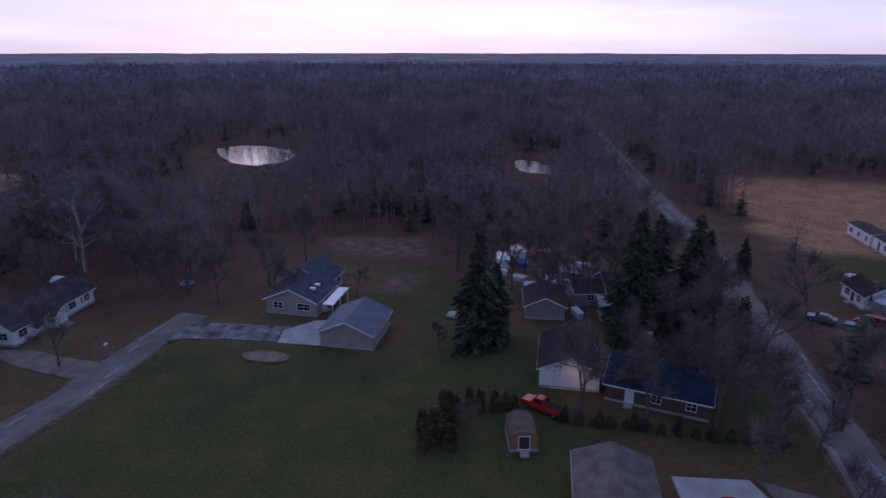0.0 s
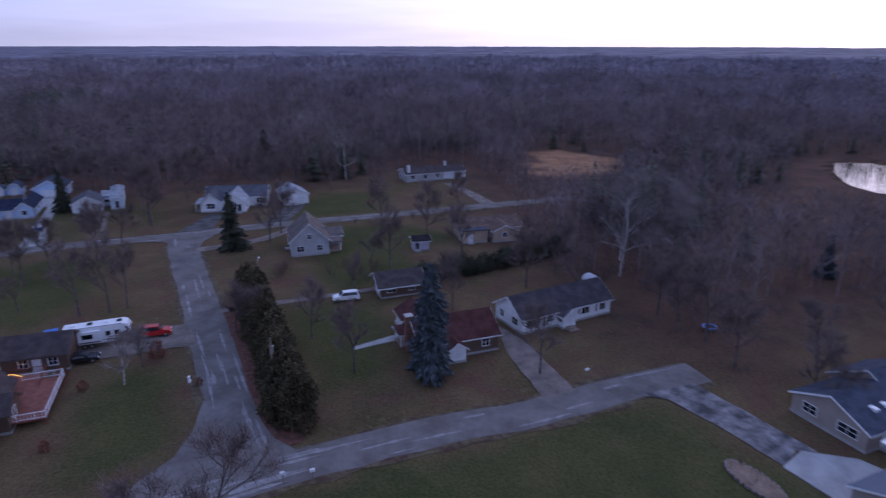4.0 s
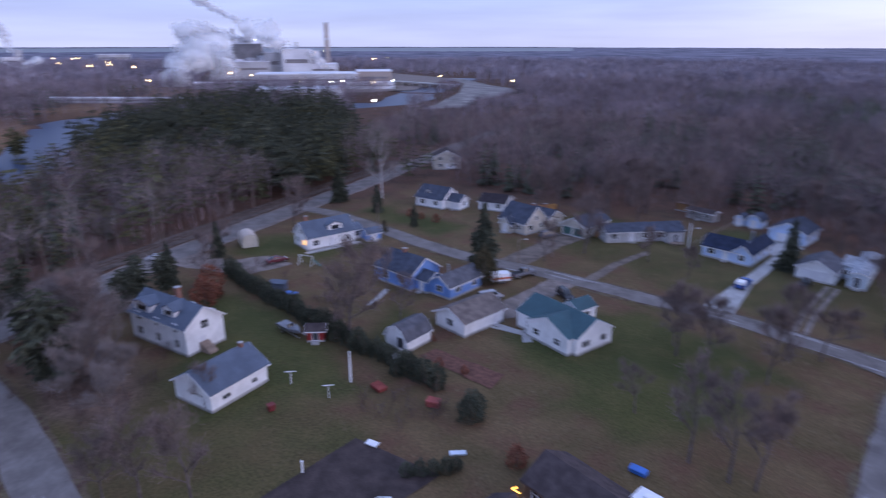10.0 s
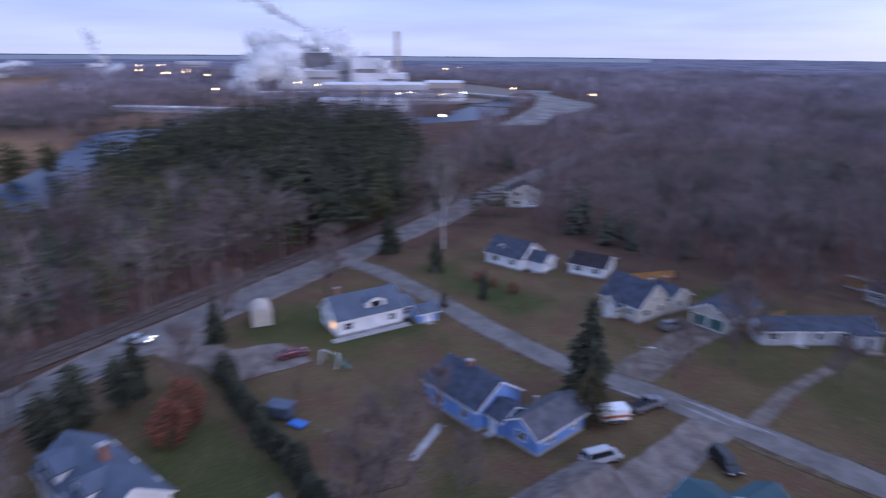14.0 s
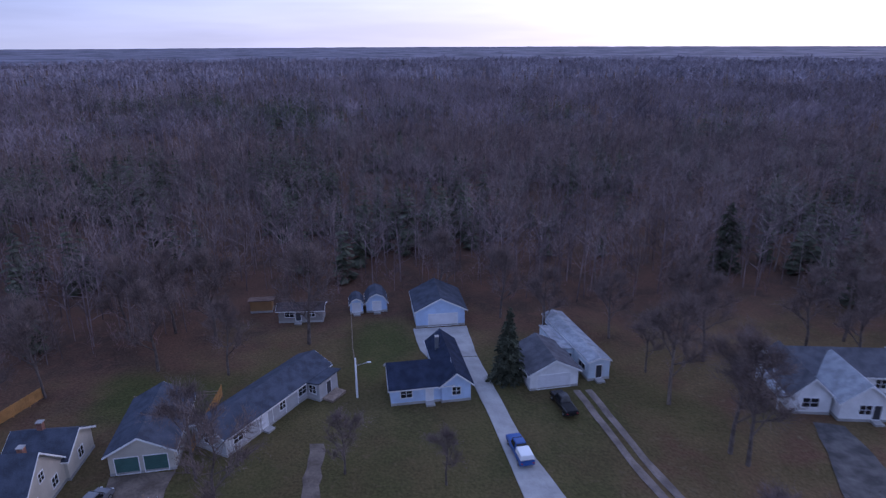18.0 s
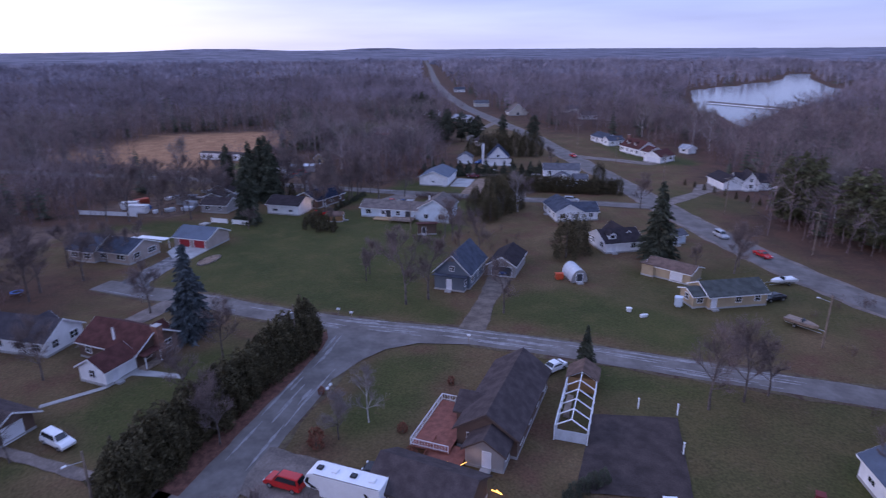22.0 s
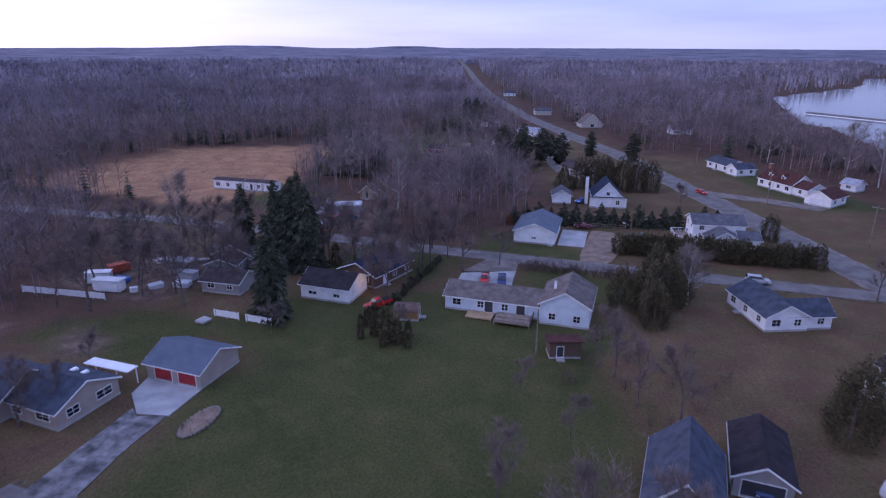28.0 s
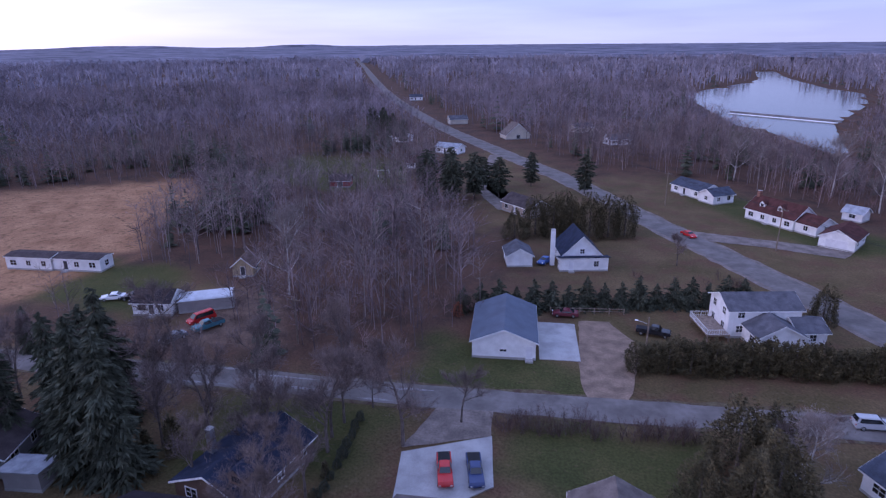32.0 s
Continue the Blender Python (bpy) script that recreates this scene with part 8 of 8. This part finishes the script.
FR = holder("greenhouse_frame", -9.2, 66.0, 96, 0, "white skeleton greenhouse frame with brown-roofed end", "greenhouse")
for i in range(6):
    x = i * 2.4
    bm = bmesh.new()
    for p, q in (((x, 0, 0), (x, 0, 2.1)), ((x, 4, 0), (x, 4, 2.1)), ((x, 0, 2.1), (x, 2, 3.3)), ((x, 4, 2.1), (x, 2, 3.3))):
        rod(bm, p, q, 0.09, 0.09, 4)
    part("arch", bm, TRIM, FR)
for y, z in ((0, 2.1), (4, 2.1), (2, 3.3), (0, 1.0), (4, 1.0)):
    part("purlin", rod(bmesh.new(), (0, y, z), (12, y, z), 0.08, 0.08, 4), TRIM, FR)
for y in (-0.02, 3.98):
    for x in (7.2, 9.6):
        part("panel", boxes((x + 0.1, y, 0.1, x + 2.3, y + 0.04, 2.0)), ROOF["tarp"], FR, "cloudy white plastic panel")
part("panel", boxes((11.98, 0.1, 0.1, 12.02, 3.9, 1.6)), ROOF["tarp"], FR, "cloudy white plastic panel")
part("bench", boxes((2.4, 0.4, 0.7, 6.8, 1.2, 0.8), (2.4, 0.4, 0.0, 2.5, 1.2, 0.7), (6.7, 0.4, 0.0, 6.8, 1.2, 0.7)), WOOD, FR)
part("wall", boxes((-3.6, 0.1, 0, -0.1, 3.9, 2.1)), SIDE["pine"], FR)
for s in (0, 1):
    part("roof_slope", prism(bmesh.new(), [(-3.8, 2, 3.4), (-3.8, -0.3 + 4.6 * s, 1.95), (-3.8, -0.3 + 4.6 * s, 2.07), (-3.8, 2, 3.52)], (4.0, 0, 0)), ROOF["tan"], FR)

BED = holder("flower_bed", 78.6, 43.9, 98, 0, "long oval stone-edged flower bed with dry stems", "flower bed")
part("soil", prism(bmesh.new(), [(3.4 * math.cos(t), 1.5 * math.sin(t), 0.16) for t in np.linspace(0, 6.0, 18)], (0, 0, -0.4)), SAND, BED)
stone = None
for i in range(30):
    t = 6.2832 * i / 30
    if stone is None:
        stone = part("edging_stone", boxes((-0.2, -0.13, -0.1, 0.2, 0.13, 0.2), bevel=0.05), STONE, BED)
        me = stone.data
    else:
        stone = new("edging_stone", me)
        stone.parent = BED
    stone.matrix_basis = pose(3.5 * math.cos(t), 1.6 * math.sin(t), 0, 0, 0, math.degrees(t) + 90)
tri_object("dry_stems", np.concatenate([bare_soup(700 + i, 8, 2, 0, 0.03) * 0.9 + np.array([rng.uniform(-2.6, 2.6), rng.uniform(-0.8, 0.8), 0.1]) for i in range(9)]), SCRUB, BED)


def clutter(kind, x, y, yaw, material, label, dims):
    a, b, c = dims
    h = holder(kind, x, y, yaw, 0, label, kind.replace("_", " "), "yard clutter")
    part("body", boxes((-a / 2, -b / 2, 0, a / 2, b / 2, c), bevel=min(a, b, c) * 0.18), material, h)
    part("top", boxes((-a / 2 - 0.03, -b / 2 - 0.03, c, a / 2 + 0.03, b / 2 + 0.03, c + 0.06)), material, h)


STAKES = [(-19.0, 66.7), (-23.9, 66.1), (-25.2, 74.5)]
clutter("junk_pile", 118, 12, 20, ROOF["tarp"], "pile of scrap under pale sheeting", (3.2, 2.2, 1.0))
clutter("junk_pile", 122, 15, 70, ROOF["tarp"], "pile of scrap under pale sheeting", (2.6, 1.8, 0.9))
clutter("junk_pile", 131, 16, 10, PLASTIC, "heap under a blue tarpaulin", (3.0, 2.0, 0.9))
clutter("trailer", 135, 18, 35, PAINT["white"], "small white box trailer in the wooded yard", (5.0, 2.2, 2.3))
clutter("trailer", 129, 20, 20, PAINT["white"], "white box trailer under trees", (6.0, 2.4, 2.4))
clutter("trailer", 137, 12, 70, mat("faded_red_panel", (0.45, 0.09, 0.05), 0.6, 0.15), "faded red trailer in the wooded yard", (4.2, 2.1, 1.7))
clutter("junk_pile", 126, 0, 40, SIDE["dull"], "low stack of weathered grey boards", (4.0, 1.2, 0.7))
clutter("junk_pile", 134, 4, 80, SIDE["white"], "stack of white sheets and panels", (2.8, 1.6, 0.8))
clutter("junk_pile", 130, -8, 10, SIDE["dull"], "jumbled heap of scrap timber", (3.4, 1.8, 0.8))
clutter("junk_pile", 108, 2, 30, ROOF["tarp"], "firewood stack under pale sheeting", (3.0, 1.2, 1.2))
clutter("junk_pile", 120.5, 8.5, 10, PAINT["silver"], "old silver camper shell", (4.4, 2.0, 1.7))
clutter("junk_pile", 124, 18.5, 50, SIDE["white"], "white appliances and buckets", (1.4, 0.9, 1.0))
clutter("toy_car", 2.4, 24.0, 30, mat("red_plastic", (0.6, 0.1, 0.04), 0.4, 0.05), "red and white play slide beside the shelter", (1.6, 1.0, 1.3))
clutter("covered_trailer", -77.0, 95.9, 40, ROOF["steel"], "rounded dark covered trailer by the hedge", (3.4, 2.2, 1.8))
clutter("paddling_pool", -73.8, 97.0, 30, PLASTIC, "blue plastic sheet on the grass", (2.2, 1.4, 0.25))
clutter("tarpaulin", -1.2, 103.6, 10, PLASTIC, "blue tarpaulin over a low stack", (1.9, 1.0, 0.5))
TR = holder("trampoline", 98.3, 74.8, 0, 0, "round trampoline with blue edge pad beneath trees", "trampoline", "yard clutter")
TR.matrix_basis = pose(98.3, 74.8, 0) @ Matrix.Diagonal((0.65, 0.65, 0.8, 1))
part("mat", rod(bmesh.new(), (0, 0, 0.80), (0, 0, 0.83), 1.3, 1.3, 18), RUBBER, TR)
pad = bmesh.new()
for k in range(18):
    a, b_ = k * 0.349, (k + 1) * 0.349
    prism(pad, [(1.3 * math.cos(a), 1.3 * math.sin(a), 0.82), (1.75 * math.cos(a), 1.75 * math.sin(a), 0.82), (1.75 * math.cos(b_), 1.75 * math.sin(b_), 0.82), (1.3 * math.cos(b_), 1.3 * math.sin(b_), 0.82)], (0, 0, 0.06))
part("edge_pad", pad, PLASTIC, TR)
for k in range(6):
    part("leg", rod(bmesh.new(), (1.65 * math.cos(k * 1.047), 1.65 * math.sin(k * 1.047), 0), (1.65 * math.cos(k * 1.047), 1.65 * math.sin(k * 1.047), 0.82), 0.03, 0.03, 5), METAL, TR)
clutter("fire_pit", 101.5, 22.0, 0, CONCRETE, "ring of pale stones round a fire pit", (2.0, 2.0, 0.4))
clutter("woodpile", -60.5, 61.5, 10, WOOD, "long grey woodpile beside the trees", (5.0, 1.2, 1.1))
clutter("shed_roof", 122, -52, 60, ROOF["tarp"], "low heap under pale tarpaulin", (3.4, 1.6, 0.8))
clutter("tank", -21.2, 29.0, 0, SIDE["paleblue"], "pale blue playhouse beside the yellow bungalow", (1.4, 1.2, 1.9))
clutter("bench", -16.0, 36.5, 40, TRIM, "white garden bench on the lawn", (1.3, 0.5, 0.5))
clutter("garden_table", -13.2, 35.0, 10, SIDE["white"], "small white table on the lawn", (0.9, 0.7, 0.7))
clutter("gas_tank", -39.0, 97.2, 20, PAINT["white"], "white propane tank by the hedge", (1.0, 0.9, 1.3))
clutter("tarpaulin", -26.3, 94.2, 30, mat("faded_red_tarp", (0.30, 0.07, 0.06), 0.7, 0.2), "faded red tarpaulin over a low stack", (1.8, 1.3, 0.9))
clutter("sheet_of_board", -24.6, 83.4, 20, SIDE["white"], "white board lying on the grass", (1.5, 0.9, 0.12))
clutter("sheet_of_board", -16.6, 90.1, 55, SIDE["paleblue"], "pale blue board leaning on a bush", (1.9, 0.7, 0.2))
for x, y in STAKES:
    st = holder("garden_stake", x, y, 0, 0, "white post marking a corner of the tilled plot", "post", "garden stakes")
    part("post", boxes((-0.09, -0.09, -0.2, 0.09, 0.09, 1.5)), TRIM, st)
    part("cap", boxes((-0.12, -0.12, 1.5, 0.12, 0.12, 1.56)), TRIM, st)
clutter("compost_bin", -39.0, 77.1, 0, mat("dark_red_bin", (0.16, 0.03, 0.03), 0.6, 0.2), "dark red bin on the lawn", (0.9, 0.9, 0.9))
clutter("brush_heap", -34.5, 91.0, 0, mat("red_mulch", (0.22, 0.05, 0.04), 0.9, 0.3), "heap of red bark mulch", (2.2, 1.4, 0.5))
SW = holder("swing_set", -86.5, 107.0, 30, 0, "green and white swing set on the grass", "swing set")
bm = bmesh.new()
for sx in (-1.6, 1.6):
    rod(bm, (sx, -0.8, 0), (sx, 0, 2.2), 0.06, 0.06, 5)
    rod(bm, (sx, 0.8, 0), (sx, 0, 2.2), 0.06, 0.06, 5)
rod(bm, (-1.7, 0, 2.2), (1.7, 0, 2.2), 0.06, 0.06, 5)
part("frame", bm, TRIM, SW)
part("slide", prism(bmesh.new(), [(1.7, -0.3, 1.5), (1.7, 0.3, 1.5), (3.6, 0.3, 0.2), (3.6, -0.3, 0.2)], (0, 0, 0.06)), DOORG, SW)
for k in (-0.6, 0.6):
    part("seat", boxes((k - 0.25, -0.1, 0.5, k + 0.25, 0.1, 0.55)), RUBBER, SW)
PS = holder("playset", 136, -168, 20, 0, "yellow and white climbing frame on the meadow", "playset")
bm = bmesh.new()
for sx in (-2, 2):
    rod(bm, (sx, -1, 0), (sx, 0, 2.6), 0.09, 0.09, 5)
    rod(bm, (sx, 1, 0), (sx, 0, 2.6), 0.09, 0.09, 5)
rod(bm, (-2.2, 0, 2.6), (2.2, 0, 2.6), 0.09, 0.09, 5)
part("frame", bm, TRIM, PS)
part("tower", boxes((2.2, -0.8, 1.2, 3.8, 0.8, 2.8), bevel=0.05), SIDE["yellow"], PS)

# warm porch and yard lamps that are lit in the place
for x, y, z, e in ((82.6, -1.5, 2.4, 60), (-95.4, 111.4, 2.2, 14), (-3.5, 87.5, 1.6, 12)):
    lamp = new("porch_lamp", bpy.data.lights.new("porch_lamp", "POINT"))
    lamp.data.energy = e
    lamp.data.color = (1.0, 0.58, 0.28)
    lamp.data.shadow_soft_size = 0.2
    lamp.location = (x, y, z)

# ---- paper mill and its surroundings, far to the north-west ----
MILL = holder("paper_mill", 0, 0, 0, 0, "large paper mill with pale halls, stacks and lamps", "factory")


def hall(x, y, yaw, L, W, h, m, name="hall"):
    ob = part(name, boxes((-L / 2, -W / 2, -1, L / 2, W / 2, h)), m, MILL)
    part("parapet", boxes((-L / 2 - 0.4, -W / 2 - 0.4, h, L / 2 + 0.4, W / 2 + 0.4, h + 0.8)), PLANTW, ob)
    part("window_band", boxes((-L / 2 + 4, -W / 2 - 0.15, h * 0.55, L / 2 - 4, -W / 2, h * 0.68)), PLANTD, ob)
    ob.matrix_basis = pose(x, y, 0, 0, 0, yaw)
    return ob


TANHALL = SIDE["tan"]
hall(-785, 470, 63, 88, 60, 18.4, PLANTW)
hall(-592, 373, 63, 104, 50, 15.0, PLANT)
hall(-572, 445, 57, 38, 45, 16.6, TANHALL)
hall(-484, 308, 64, 72, 40, 8.0, PLANTW, "warehouse")
hall(-805, 385, 69, 76, 60, 22.5, PLANT)
hall(-820, 405, 68, 37, 40, 45, PLANTD, "boiler_house")
hall(-789, 425, 66, 23, 40, 34, PLANT, "boiler_house")
hall(-758, 445, 64, 38, 40, 38, PLANTW)
hall(-825, 398, 68, 12, 24, 53.4, PLANT, "boiler_house")
hall(-806, 441, 62, 14, 16, 30, TANHALL, "boiler_house")
hall(-1660, 420, 78, 71, 30, 20, PLANT, "warehouse")
hall(-1480, 196, 84, 30, 30, 19, PLANTW)
hall(-1486, 210, 84, 12, 14, 33, PLANT, "boiler_house")
hall(-525, 178, 50, 130, 9, 3.4, PLANT, "warehouse")
hall(-1500, 35, 91, 40, 30, 18, PLANTW, "warehouse")
hall(-1330, -110, 86, 300, 60, 5, PLANTW, "warehouse")
hall(-640, 300, 66, 60, 14, 6, PLANT, "warehouse")
hall(-540, 420, 60, 50, 16, 6, PLANTW, "warehouse")
for x, y, h, r in ((-807, 396, 64, 2.0), (-811, 401, 64, 2.0), (-814, 407, 65, 2.2), (-817, 384, 64, 2.0), (-774, 501, 72, 3.6), (-800, 415, 48, 1.5), (-770, 452, 46, 1.5)):
    st = part("stack", rod(bmesh.new(), (x, y, 0), (x, y, h), r, r * 0.75, 16), PLANTD if r < 3 else TANHALL, MILL)
    part("stack_rim", rod(bmesh.new(), (x, y, h), (x, y, h + 1.2), r * 0.85, r * 0.85, 16), PLANT, st)
    part("stack_band", rod(bmesh.new(), (x, y, h * 0.7), (x, y, h * 0.7 + 2), r * 0.86, r * 0.86, 16), PLANT, st)
lr = random.Random(3)
for i in range(26):       # pipe bridges, ducts and tanks on the roofs
    a = lr.uniform(0, 1)
    x, y, s = -770 - 60 * a + lr.uniform(-12, 12), 470 - 95 * a + lr.uniform(-14, 14), lr.uniform(3, 7)
    part("roof_unit", boxes((x - s, y - s, 15, x + s, y + s, lr.uniform(22, 34)), bevel=0.5), (PLANT, PLANTW, PLANTD)[i % 3], MILL)
YARD = [(-690, 402, 10), (-655, 397, 9), (-650, 408, 9), (-610, 404, 9), (-588, 402, 8), (-598, 462, 14), (-590, 470, 14), (-640, 330, 12), (-646, 226, 10), (-547, 390, 8), (-545, 519, 9), (-860, 380, 24), (-830, 420, 50), (-812, 400, 40), (-780, 420, 42), (-540, 372, 8), (-570, 350, 8), (-520, 410, 7), (-536, 445, 7), (-700, 330, 12), (-438, 530, 8), (-352, 300, 6)]
for i, (x, y, z) in enumerate(YARD):
    s = 1.1 if i < 7 else 0.8
    lp = part("yard_lamp", boxes((x - s, y - s, z, x + s, y + s, z + 1.4 * s), bevel=0.3), LAMP if i % 3 else LAMPW, MILL)
    part("lamp_mast", rod(bmesh.new(), (x, y, 0), (x, y, z), 0.2, 0.15, 5), METAL, lp)
for x, y in ((-1100, 260), (-1150, 300), (-1250, 240), (-1300, 330), (-1000, 300), (-1662, 440), (-1664, 420), (-1666, 400), (-2000, 900), (-2300, 1300), (-2600, 1500), (-1200, 860), (-1320, 980), (-1640, 330), (-1700, 350), (-1700, 300)):
    ln = holder("street_lamp", x, y, 0, 0, "distant lit street lamp on a mast", "street lamp", "distant lamps")
    part("lantern", boxes((-1.2, -1.2, 10.8, 1.2, 1.2, 13), bevel=0.3), LAMP, ln)
    part("mast", rod(bmesh.new(), (0, 0, 0), (0, 0, 10.8), 0.25, 0.15, 5), METAL, ln)

PLUMES = (  # start, end, first and last puff radius, puffs
    ((-700, 268, 10), (-724, 318, 40), 12, 16, 15), ((-712, 330, 16), (-806, 360, 38), 12, 12, 12), ((-740, 290, 30), (-815, 330, 60), 9, 14, 9),
    ((-814, 407, 66), (-831, 347, 100), 2.2, 6, 16), ((-831, 347, 100), (-850, 250, 150), 6, 14, 12), ((-817, 390, 52), (-819, 345, 66), 4, 8, 10),
    ((-752, 432, 36), (-775, 400, 62), 8, 14, 12), ((-731, 476, 16), (-735, 455, 34), 4, 6, 8), ((-1461, 196, 30), (-1461, 186, 80), 5, 7, 10),
    ((-1320, -250, 12), (-1330, 20, 16), 6, 8, 26), ((-1400, 30, 14), (-1390, 70, 22), 5, 9, 8), ((-1100, 170, 10), (-1090, 190, 22), 5, 7, 5))
for n, (p0_, p1_, r0_, r1_, k) in enumerate(PLUMES):
    k = max(4, int((Vector(p1_) - Vector(p0_)).length / (0.40 * (r0_ + r1_)) + 2))
    bm = bmesh.new()
    rr = random.Random(n)
    p0_, p1_ = Vector(p0_), Vector(p1_)
    for i in range(k):
        t = i / (k - 1)
        s = (r0_ + (r1_ - r0_) * t) * rr.uniform(0.6, 1.2)
        c = p0_.lerp(p1_, t) + Vector((rr.uniform(-1, 1), rr.uniform(-1, 1), rr.uniform(-0.6, 0.6))) * s * 0.6
        g = bmesh.ops.create_icosphere(bm, subdivisions=3, radius=s, matrix=Matrix.Translation(c) @ Matrix.Diagonal((rr.uniform(0.8, 1.3), rr.uniform(0.9, 1.5), rr.uniform(0.6, 1.0), 1)))
        for v in g["verts"]:
            w = 1.2 * noise.noise(v.co * (1.4 / s)) + 0.8 * noise.noise(v.co * (3.4 / s)) + 0.4 * noise.noise(v.co * (8.0 / s))
            v.co += (v.co - c) * 0.5 * w
    for f in bm.faces:
        f.smooth = True
    tagged(part("steam_plume", bm, STEAM), "white billowing steam plume above the mill", "steam", "steam plumes", "stuff")
patch("parking_lot", LOT, 0.1, mat("pale_worn_lot", (0.20, 0.18, 0.17), 0.95, 0.3, 14, 0.3, 0.1), "long pale parking lots beside the river", 0.0)
patch("mill_yard", [(-600, 292), (-512, 347), (-492, 440), (-640, 616), (-900, 655), (-995, 560), (-978, 402), (-800, 334), (-690, 302)], 0.08, GRAVEL, "grey gravel yard of the paper mill", 0.0)
BR = holder("bridge", -535, 482, 5, 0, "low concrete river bridge on piers", "bridge")
part("deck", boxes((-48, -5, 3.0, 48, 5, 4.2)), CONCRETE, BR)
for px in (-40, -24, -8, 8, 24, 40):
    part("pier", boxes((px - 1, -4, -2, px + 1, 4, 3.0)), CONCRETE, BR)
